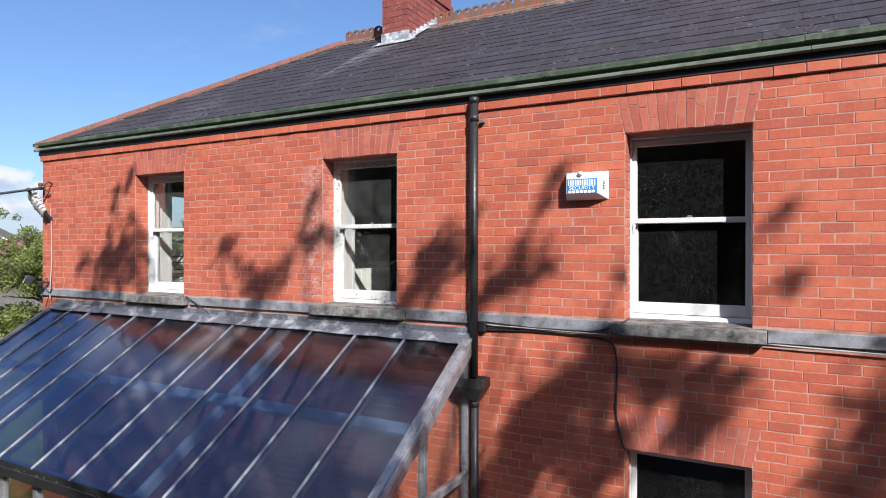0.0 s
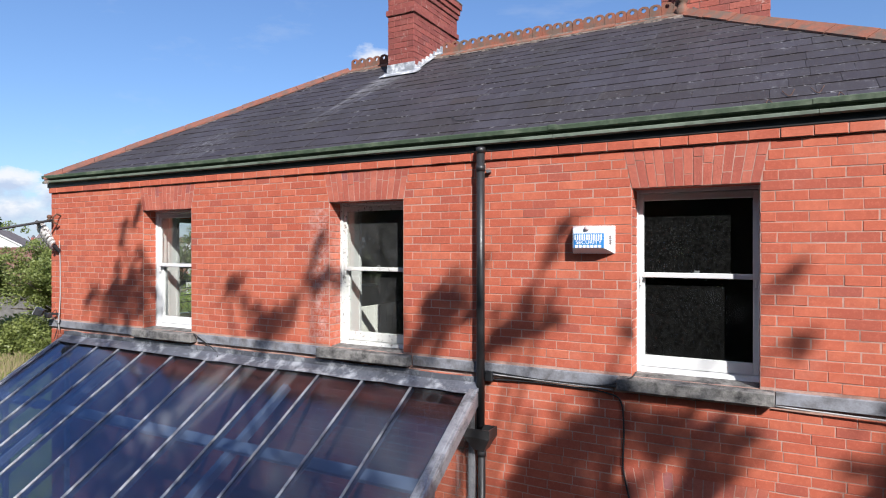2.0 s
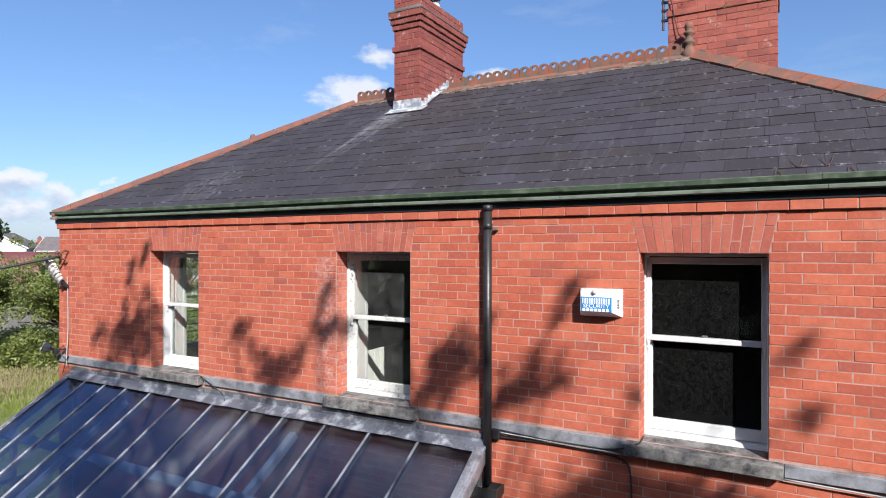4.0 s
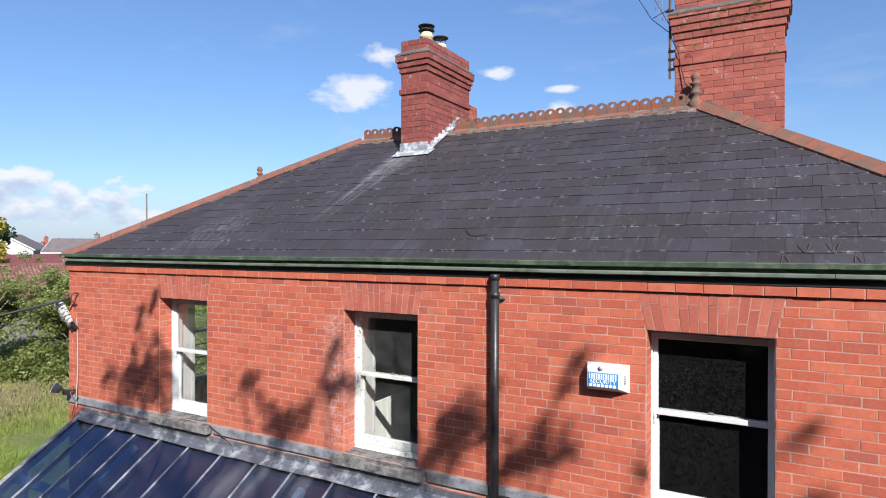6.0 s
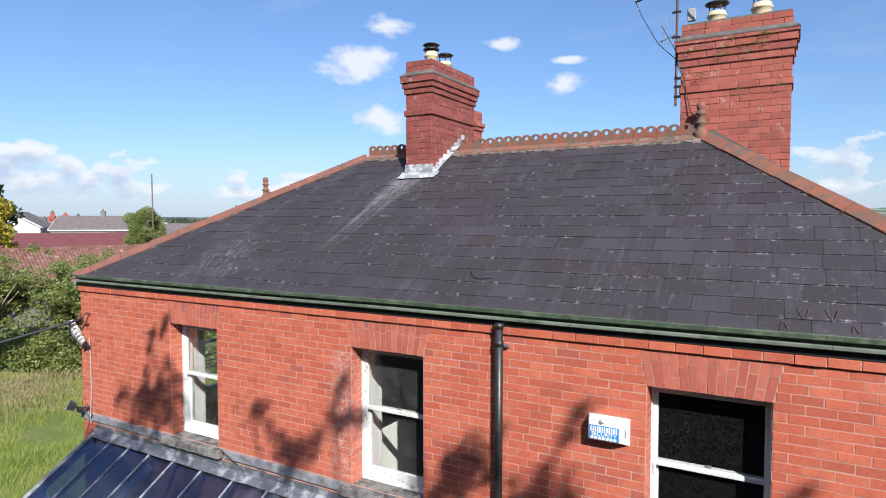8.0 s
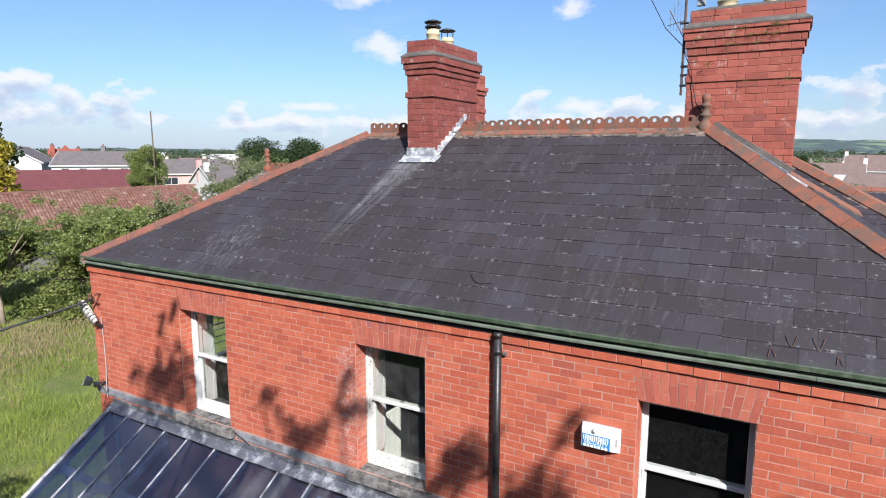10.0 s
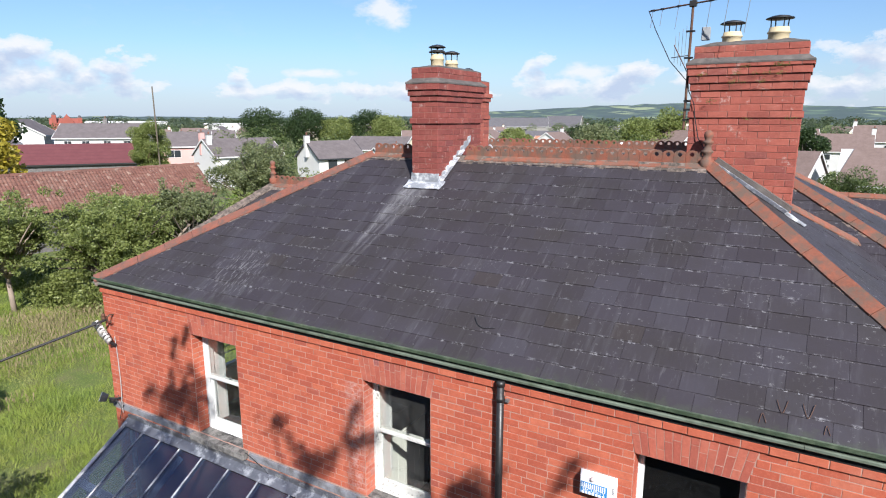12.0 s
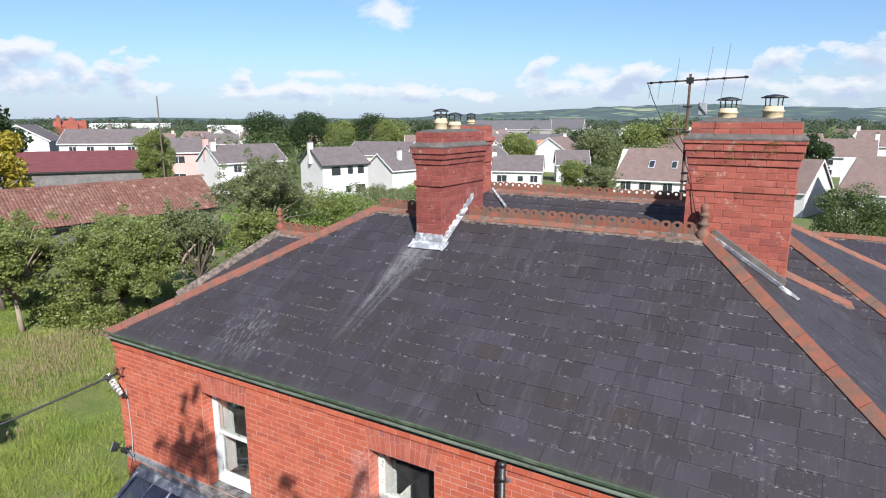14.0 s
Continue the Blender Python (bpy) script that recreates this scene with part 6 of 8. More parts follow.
# ---------------------------------------------------------------- trees
def leaf_cloud(centres, size, r, squash=1.0):
    """Leaf quads at the centres, turned at random and mostly facing up."""
    n = len(centres)
    c = np.array(centres)
    nrm = r.normal(size=(n, 3)) + np.array([0, 0, squash])
    nrm /= np.linalg.norm(nrm, axis=1)[:, None]
    u = np.cross(nrm, r.normal(size=(n, 3)))
    u /= np.linalg.norm(u, axis=1)[:, None] + 1e-9
    v = np.cross(nrm, u)
    s = size * r.uniform(0.55, 1.25, size=(n, 1))
    p = np.stack([c - u * s, c - v * s * 0.55, c + u * s, c + v * s * 0.55], axis=1).reshape(-1, 3)
    f = np.arange(n * 4).reshape(-1, 4)
    return p, f


def leaf_mesh(name, centres, size, material, r, parent, label=""):
    p, f = leaf_cloud(centres, size, r)
    me = bpy.data.meshes.new(name)
    me.from_pydata(p.tolist(), [], f.tolist())
    me.materials.append(material)
    ob = new(name, me)
    ob.parent = parent
    if parent is not None and parent.type == "EMPTY":
        ob.matrix_parent_inverse = Matrix.Translation(-parent.location)
    if label:
        tagged(ob, label)
    return ob


def blob_centres(r, clumps, leaves):
    """Leaf positions on the shells of clumps (x, y, z, radius)."""
    clumps = np.array(clumps)
    weight = clumps[:, 3] ** 2
    pick = r.choice(len(clumps), size=leaves, p=weight / weight.sum())
    d = r.normal(size=(leaves, 3))
    d /= np.linalg.norm(d, axis=1)[:, None]
    rad = clumps[pick, 3] * (r.uniform(0.35, 1.12, size=leaves) ** 0.6)
    return clumps[pick, :3] + d * rad[:, None] * np.array([1, 1, 0.8])


def tree(x, y, z0, crown_z, rx, rz, material, label, seed, leaves=6000, size=0.1, trunk=0.12, name="tree", clumps=34, lean_x=0.0, bare=0, group="trees", wild=0, bark=None):
    """A tapered trunk with limbs and a ragged crown of leaf clumps."""
    r = np.random.default_rng(seed)
    t = holder(name, label, "tree", group, at=(x, y, z0))
    pts = []
    arms = []
    if wild:
        # long uneven boughs that carry small clumps out to their tips
        for _ in range(wild):
            a, e = r.uniform(0, 2 * math.pi), r.uniform(-0.30, 1.05)
            reach = np.array([math.cos(a) * math.cos(e) * rx, math.sin(a) * math.cos(e) * rx, (math.sin(e) - 0.25) * rz * 1.25]) * r.uniform(0.7, 1.15)
            arms.append(Vector((x + lean_x, y, crown_z)) + Vector(reach))
            for k in np.linspace(0.35, 1.05, 6):
                q = reach * k + r.normal(size=3) * rx * 0.085
                pts.append((x + lean_x + q[0], y + q[1], crown_z + q[2], rx * (0.27 - 0.18 * k) * r.uniform(0.7, 1.3)))
    for _ in range(0 if wild else clumps):
        d = r.normal(size=3)
        d /= np.linalg.norm(d)
        k = r.uniform(0.35, 1.0) ** 0.5
        s = r.uniform(0.22, 0.42) * rx
        pts.append((x + lean_x + d[0] * k * rx * 0.86, y + d[1] * k * rx * 0.86, crown_z + d[2] * k * rz * 0.86, s))
    bm = bmesh.new()
    fork = Vector((x + lean_x * 0.4, y, z0 + (crown_z - z0) * 0.45))
    bar(bm, (x, y, z0 - 0.1), fork, trunk, 8, trunk * 0.72)
    for q in arms or [Vector(p[:3]) for p in pts[:12 + bare]]:
        m = fork.lerp(q, 0.5) + Vector((0, 0, 0.12 * rz))
        bar(bm, fork, m, trunk * 0.5, 6, trunk * 0.3, False)
        bar(bm, m, q, trunk * 0.3, 5, trunk * 0.1, False)
    part("trunk", bm, bark or M_BARK, t, "grey brown trunk and limbs", True)
    leaf_mesh("crown", blob_centres(r, pts, leaves), size, material, r, t, "ragged leafy crown")
    return t


M_PALEBARK = plain("pale bark", (0.30, 0.24, 0.19), 0.9, 0, 40, 0.5, 0.6)
# orchard trees and bushes in the meadow
tree(-22.9, 8.4, 0.0, 3.0, 2.5, 1.8, M_LEAF, "broad old apple tree in full leaf", 31, 60000, 0.052, 0.16, wild=40)
tree(-24.6, 10.6, 0.0, 3.0, 2.5, 2.0, M_LEAF, "apple tree in full leaf at the meadow edge", 32, 44000, 0.054, 0.15, wild=34)
tree(-26.2, 6.2, 0.0, 3.0, 2.0, 1.9, M_LEAF, "leaning apple tree with a pale forked trunk", 33, 24000, 0.062, 0.12, lean_x=-0.4, wild=26, bark=M_PALEBARK)
tree(-30.0, 7.2, 0.0, 2.6, 2.4, 2.0, M_LEAF, "apple tree at the meadow edge", 34, 18000, 0.072, 0.12, wild=22)
old = tree(-22.4, 11.7, -0.1, 3.5, 1.7, 1.6, M_LEAFGREY, "half bare old tree with twisted limbs", 35, 12000, 0.055, 0.13, wild=26)
tree(-26.6, 19.6, -0.2, 4.6, 2.7, 2.7, M_LEAFGREY, "tall grey-green tree behind the orchard", 36, 46000, 0.062, 0.13, wild=40)
tree(-24.6, 17.2, -0.2, 2.6, 1.8, 1.6, M_LEAF, "young leafy tree behind the orchard", 37, 18000, 0.066, 0.1, wild=24)


part("twisted_limb", tube(tube(bmesh.new(), [(-22.5, 11.3, -0.1), (-22.46, 11.0, 1.6), (-22.44, 10.93, 2.34), (-22.34, 11.07, 2.66), (-22.13, 11.36, 3.03), (-22.19, 11.27, 3.43), (-22.19, 11.27, 3.76), (-22.35, 11.06, 3.95)], 0.055, 7), [(-22.13, 11.36, 3.03), (-21.98, 11.56, 3.23), (-21.82, 11.77, 3.29), (-21.69, 11.94, 3.09), (-21.64, 12.0, 2.8), (-21.69, 11.93, 2.55)], 0.045, 7), M_PALEBARK, old, "pale bare twisted limbs")


def bush(x, y, z, rx, rz, material, label, seed, leaves=6000, size=0.08, group="bushes"):
    r = np.random.default_rng(seed)
    b = holder("bush", label, "bush", group, at=(x, y, z))
    pts = []
    for _ in range(26):
        a, k = r.uniform(0, 2 * math.pi), r.uniform(0, 1) ** 0.5
        pts.append((x + rx * k * math.cos(a), y + rx * k * math.sin(a), z + r.uniform(0.1, 0.8) * rz * (1.1 - 0.5 * k), r.uniform(0.25, 0.45) * rx))
    bm = bmesh.new()
    for p in pts[:6]:
        bar(bm, (x, y, z - 0.05), p[:3], 0.03, 5, 0.01, False)
    part("stem", bm, M_BARK, b)
    leaf_mesh("foliage", blob_centres(r, pts, leaves), size, material, r, b, "dense leafy growth")
    return b


bush(-23.4, 20.6, -0.2, 2.4, 2.6, M_LEAFBRIGHT, "bright yellow-green hedge shrub", 41, 15000)
bush(-21.4, 22.4, -0.3, 2.4, 2.4, M_LEAFBRIGHT, "bright yellow-green hedge shrub", 42, 14000)
bush(-25.6, 22.6, -0.3, 2.4, 3.0, M_LEAFBRIGHT, "bright yellow-green hedge shrub", 43, 12000)
bush(-19.4, 18.8, -0.2, 2.0, 2.0, M_LEAF, "green bramble thicket behind the meadow", 44, 12000)
bush(-21.0, 16.4, -0.1, 2.0, 1.9, M_LEAF, "green bramble thicket behind the meadow", 45, 12000)
bush(-18.0, 21.5, -0.3, 2.2, 2.2, M_LEAFBRIGHT, "bright bramble thicket with pale flowers", 46, 12000)
bush(-34.4, 25.6, -1.4, 3.2, 4.4, M_LEAFBRIGHT, "bright yellow-green hedge shrub", 47, 9000, 0.1)
bush(-29.3, 30.5, -1.6, 3.2, 4.4, M_LEAFBRIGHT, "bright hedge shrub below the white house", 48, 9000, 0.1)
bush(-26.4, 32.8, -1.6, 3.0, 3.4, M_LEAFGREY, "grey-green shrub with pale flowers", 49, 9000, 0.1)
bush(-31.8, 28.2, -1.5, 3.2, 4.6, M_LEAFBRIGHT, "tall bright green garden hedge shrub", 50, 8000, 0.1)
bush(-26.6, 20.6, -0.3, 2.2, 4.8, M_LEAF, "tall green thicket beside the orchard", 52, 12000, 0.075)
bush(-24.9, 23.6, -0.4, 2.4, 6.8, M_LEAFBRIGHT, "bright bramble thicket with pale flowers", 53, 14000, 0.075)
bush(-20.6, 25.2, -0.5, 2.4, 5.8, M_LEAFGREY, "grey-green shrub with pale flowers", 57, 12000, 0.075)
bush(-23.6, 22.4, -0.4, 2.2, 6.2, M_LEAF, "tall green thicket beside the orchard", 58, 13000, 0.075)
bush(-22.2, 24.4, -0.5, 2.4, 6.4, M_LEAFGREY, "grey-green shrub with pale flowers", 54, 11000, 0.075)
tree(-13.7, -4.1, 0.0, 5.0, 1.4, 1.6, M_LEAFDARK, "dark garden tree at the lawn edge", 55, 9000, 0.10, 0.14, wild=20)
bush(-10.9, -2.5, 0.0, 1.15, 3.4, M_LEAFDARK, "dark garden shrub at the lawn edge", 56, 6000, 0.07)
for k, (bx, by, bh) in enumerate(((-45.5, 58.6, 4.6), (-42.3, 61.5, 4.4), (-48.6, 55.8, 3.8), (-39.5, 63.5, 4.0))):
    bush(bx, by, -3.2, 3.2, bh, M_LEAFBRIGHT if k % 2 else M_LEAFGREY, "tall garden hedge shrub below the white houses", 150 + k, 9000, 0.12)
for k, (bx, by, bh) in enumerate(((-23.6, 8.6, 1.7), (-21.6, 9.8, 1.2), (-20.2, 11.8, 1.6), (-20.8, 14.0, 1.9), (-25.8, 8.2, 1.5), (-22.6, 13.6, 2.0))):
    bush(bx, by, 0.0, 1.5, bh, M_LEAF, "rough undergrowth at the foot of the orchard", 140 + k, 6500, 0.065)
bush(-29.5, 10.4, -0.1, 2.0, 1.2, M_LEAF, "low rough growth at the meadow edge", 51, 7000)
tree(-59.5, 35.0, -2.0, 4.3, 1.9, 3.1, M_LEAF, "tall leafy ash tree by the red barn", 61, 42000, 0.075, 0.2, clumps=60)
tree(-49.6, 15.6, -1.2, 4.9, 2.6, 3.2, M_LEAFGOLD, "golden yellow tree beside the barn", 62, 6000, 0.2, 0.15, bare=10)
tree(-46.4, 12.4, -1.2, 5.0, 1.8, 2.4, M_LEAFGOLD, "golden yellow tree beside the barn", 63, 4000, 0.2, 0.12, bare=6)
tree(-70.0, 23.5, -2.0, 6.6, 4.0, 3.6, M_LEAFDARK, "dark broad tree behind the barns", 64, 6000, 0.3, 0.2)
tree(2.4, 36.6, -1.6, 2.2, 2.3, 2.6, M_LEAFMID, "leafy garden tree behind the rear roofs", 65, 30000, 0.07, 0.14, clumps=60)
tree(4.4, 39.0, -1.6, 2.0, 1.8, 2.2, M_LEAFMID, "leafy garden tree behind the rear roofs", 66, 16000, 0.075, 0.12, clumps=50)
tree(-25.0, 79.5, -3.0, 0.4, 2.9, 2.5, M_LEAFGREY, "grey-green garden tree among the houses", 67, 26000, 0.09, 0.2, wild=30)
tree(-29.8, 83.5, -3.0, 0.2, 2.6, 2.4, M_LEAF, "green garden tree among the houses", 68, 18000, 0.10, 0.2)
tree(-52.9, 113.8, -3.0, 2.2, 4.0, 3.4, M_LEAF, "rounded green tree among the houses", 69, 16000, 0.2, 0.25)
tree(-0.5, 118.0, -3.2, 2.4, 4.0, 4.0, M_LEAFDARK, "dark green tree behind the chimney", 70, 16000, 0.24, 0.3)
for k, (x, y, cz, rx, rz, m) in enumerate(((-146, 132, 4.6, 7.0, 6.6, M_LEAFDARK), (-136, 141, 4.6, 7.6, 6.8, M_LEAFDARK), (-127, 146, 3.0, 6.2, 5.2, M_LEAF), (-120, 152, 4.2, 7.0, 6.4, M_LEAFDARK), (-111, 150, 3.0, 6.4, 5.6, M_LEAF),
                                           (-41, 132, 1.4, 6, 4.6, M_LEAFGREY), (-34, 142, 2.4, 6.5, 5.2, M_LEAF), (-28, 146, 3.6, 4.6, 7.0, M_LEAF), (-48, 150, 1.6, 7, 4.6, M_LEAFDARK), (-104, 160, 2.2, 7, 5.4, M_LEAFDARK))):
    tree(x, y, -3.2, cz, rx, rz, m, "large park tree rising over the roofs", 80 + k, 20000, 0.25, 0.4, clumps=70)


# a tall tree in front of the house whose upper boughs shade the wall
# where the shade of each bough begins and ends on the wall (x, z), and its width: upper storey, then lower
BOUGHS = [
    (-7.75, 3.2, -6.95, 3.75, 0.20), (-8.0, 3.5, -7.3, 3.62, 0.06), (-7.3, 3.3, -6.85, 3.4, 0.14), (-7.3, 4.3, -6.95, 4.58, 0.035), (-4.95, 3.2, -3.9, 3.9, 0.055),
    (-5.45, 3.75, -4.8, 3.3, 0.06), (-4.95, 3.2, -4.65, 3.35, 0.10), (-4.2, 3.85, -4.0, 4.4, 0.03), (-3.02, 3.2, -2.42, 3.86, 0.13), (-2.9, 3.4, -2.5, 3.5, 0.12),
    (-2.2, 3.35, -1.72, 3.75, 0.09), (-2.15, 3.42, -1.9, 3.5, 0.10), (-1.75, 3.5, -1.6, 3.55, 0.03), (-1.74, 4.0, -1.52, 4.4, 0.034), (-0.06, 3.9, 0.12, 3.98, 0.036),
    (-0.06, 3.45, 0.12, 3.48, 0.04), (-1.12, 3.3, -1.02, 3.55, 0.012),
]
LOWER_BOUGHS = [
    (-1.25, 2.88, -2.0, 1.75, 0.13), (-1.45, 2.55, -1.85, 2.2, 0.15), (-1.7, 2.1, -2.15, 1.55, 0.16), (-1.12, 2.84, -0.25, 2.75, 0.07), (-1.05, 2.72, -0.75, 2.66, 0.09),
    (-1.5, 2.08, -1.1, 2.22, 0.12), (0.66, 2.75, 0.45, 2.05, 0.15), (-0.8, 2.6, -0.3, 2.5, 0.05), (-1.3, 1.9, -1.2, 1.6, 0.10), (-0.62, 2.38, -0.4, 2.3, 0.05),
]


GLASS_BOUGHS = [
    (-9.2, 2.6, -8.3, 2.2, 0.20), (-9.0, 1.9, -7.9, 1.5, 0.20), (-8.3, 2.5, -7.5, 2.1, 0.14), (-7.7, 1.3, -6.7, 0.9, 0.18), (-6.7, 2.3, -6.1, 1.9, 0.10),
    (-5.7, 1.2, -4.9, 0.8, 0.16), (-4.4, 1.7, -3.8, 1.2, 0.14), (-3.6, 2.4, -3.2, 2.0, 0.10), (-3.7, 0.9, -3.2, 0.5, 0.14),
]


def shade_tree():
    r = np.random.default_rng(5)
    t = holder("tree", "tall open-crowned tree in front of the house", "tree", "trees", at=(9.5, -12.5, 0))
    to_sun = Vector((0.97, -1.0, 1.03))
    bm = bmesh.new()
    top = Vector((5.5, -9.6, 8.4))
    bar(bm, (9.5, -12.5, -0.1), top, 0.28, 10, 0.14)
    leaves = []
    for k, (x0, z0, x1, z1, wide) in enumerate(BOUGHS + LOWER_BOUGHS + GLASS_BOUGHS):
        reach = 6.6 + 0.6 * math.sin(k * 1.9)
        a, b = (Vector((x, 0, z)) + to_sun * reach for x, z in ((x0, z0), (x1, z1)))
        m = top.lerp(a, 0.6) - Vector((0, 0, 0.6))
        bar(bm, top, m, 0.05, 5, 0.03, False)
        bar(bm, m, a, 0.03, 5, 0.012, False)
        bar(bm, a, b, 0.012, 5, 0.004, False)
        # leafy twigs along the bough
        for _ in range(int(2 + (33 if k < len(BOUGHS) else 68) * wide * ((b - a).length + wide) / 0.12)):
            s = r.uniform(-0.08, 1.08)
            c = a.lerp(b, s) + Vector(r.normal(size=3)) * wide * 0.86 * (1.15 - 0.45 * s)
            bar(bm, a.lerp(b, min(1, max(0, s))), c, 0.005, 3, 0.002, False)
            n = int(r.integers(5, 15))
            leaves.append(np.array(c) + r.normal(size=(n, 3)) * 0.038)
    part("trunk", bm, M_BARK, t, "grey trunk and spreading limbs")
    leaf_mesh("crown", np.concatenate(leaves), 0.048, M_LEAFDARK, r, t, "open leafy crown")


shade_tree()
# more trees across the garden, behind the camera
for k, x in enumerate((-8.5, -3.5, 1.5, 6.5, 12.0)):
    tree(x, -14.6 - 0.8 * (k % 2), 0, 7.4, 3.8, 4.8, M_LEAFDARK, "dense dark tree in front of the house", 100 + k, 6000, 0.26, 0.22)
for k, x in enumerate((-44, -33, -22, -11, 0, 11, 22, 33)):
    tree(x, -26 - 2.0 * (k % 3), 0, 9.5, 7.5, 9.0, M_LEAFDARK, "tall dark tree across the garden", 110 + k, 5000, 0.62, 0.4)
# Unseen shrubs added behind the camera to darken what the windows reflect.
for k in range(9):
    bush(-24 + 5.5 * k, -19.5 - 1.0 * (k % 2), 0, 3.4, 4.6, M_LEAFDARK, "unseen dark shrub added to darken window reflections", 170 + k, 2600, 0.24, "garden hedge")


# ---------------------------------------------------------------- barns and houses
M_RENDER = plain("white house render", (0.56, 0.555, 0.54), 0.9, 0, 6, 0.1, 0.1, (0.5, 0.48, 0.44), (0.6, 0.85), 0.8)
M_CREAM = plain("cream house render", (0.70, 0.64, 0.47), 0.9, 0, 6, 0.1, 0.1)
M_PINK = plain("pink house render", (0.60, 0.35, 0.32), 0.9, 0, 6, 0.1, 0.1)
M_RUBBLE = plain("grey rubble stone", (0.17, 0.16, 0.155), 0.95, 0, 8, 0.5, 0.6, (0.09, 0.085, 0.08), (0.5, 0.7), 3.0)
M_HALL = plain("pale hall stone", (0.27, 0.258, 0.24), 0.95, 0, 4, 0.3, 0.3)
M_DARKGLASS = plain("dark far window glass", (0.03, 0.035, 0.04), 0.15, 0, 6, 0.1, 0.02)
M_REDBRICKFAR = plain("far red brick", (0.27, 0.075, 0.055), 0.9, 0, 4, 0.2, 0.1)


def tiled(name, a, b, moss, gauge=0.3, amount=0.5):
    def build(g):
        p = g.place()
        n = g.noise(1.2, 6, 0.65, p)
        fine = g.noise(7.0, 5, 0.7, p)
        c = g.mix(g.ramp(n, (0.35, 0.0), (0.65, 1.0)), a, b)
        c = g.mix(g.math("MULTIPLY", g.ramp(fine, (0.52, 0.0), (0.68, 1.0)), amount), c, moss)
        x, y, z = g.split(p)
        rows = g.math("FRACT", g.math("MULTIPLY", z, 1.9 / gauge))
        c = g.mix(g.math("MULTIPLY", g.ramp(rows, (0.0, 1.0), (0.2, 0.0)), 0.35), c, tuple(v * 0.4 for v in a))
        return {"Base Color": c, "Roughness": 0.9, "Normal": g.bump(rows, 0.4, 0.03)}

    return surface(name, build)




def pantile_surface():
    def build(g):
        p = g.place()
        c = g.ramp(g.chance(), (0.0, (0.11, 0.048, 0.036)), (0.3, (0.135, 0.058, 0.043)), (0.7, (0.155, 0.068, 0.050)), (0.95, (0.175, 0.085, 0.063)), (1.0, (0.27, 0.18, 0.14)))
        wide = g.noise(0.5, 5, 0.65, p)
        c = g.mix(g.math("MULTIPLY", g.ramp(wide, (0.42, 0.0), (0.68, 1.0)), 0.5), c, (0.17, 0.10, 0.075))
        spots = g.ramp(g.noise(4.0, 6, 0.75, p), (0.58, 0.0), (0.66, 1.0))
        c = g.mix(g.math("MULTIPLY", spots, 0.6), c, (0.34, 0.29, 0.24))
        return {"Base Color": c, "Roughness": 0.92, "Normal": g.bump(g.noise(12.0, 4, 0.6, p), 0.4, 0.02)}

    return surface("weathered red pantile", build)


M_PANTILE = pantile_surface()
M_BROWNTILE = tiled("brown concrete tile", (0.15, 0.105, 0.09), (0.19, 0.135, 0.12), (0.11, 0.085, 0.075))
M_GREYTILE = tiled("grey brown roof tile", (0.105, 0.088, 0.088), (0.14, 0.12, 0.12), (0.08, 0.07, 0.068))
M_DARKTILE = tiled("dark slate roof", (0.085, 0.082, 0.09), (0.115, 0.11, 0.118), (0.07, 0.065, 0.065))
M_MAROON = tiled("maroon sheet roof", (0.105, 0.028, 0.032), (0.125, 0.036, 0.04), (0.09, 0.026, 0.028), 0.8, 0.3)
M_RUSTROOF = tiled("rusty sheet roof", (0.35, 0.15, 0.09), (0.42, 0.22, 0.14), (0.25, 0.1, 0.06), 0.8)


HOMES = []


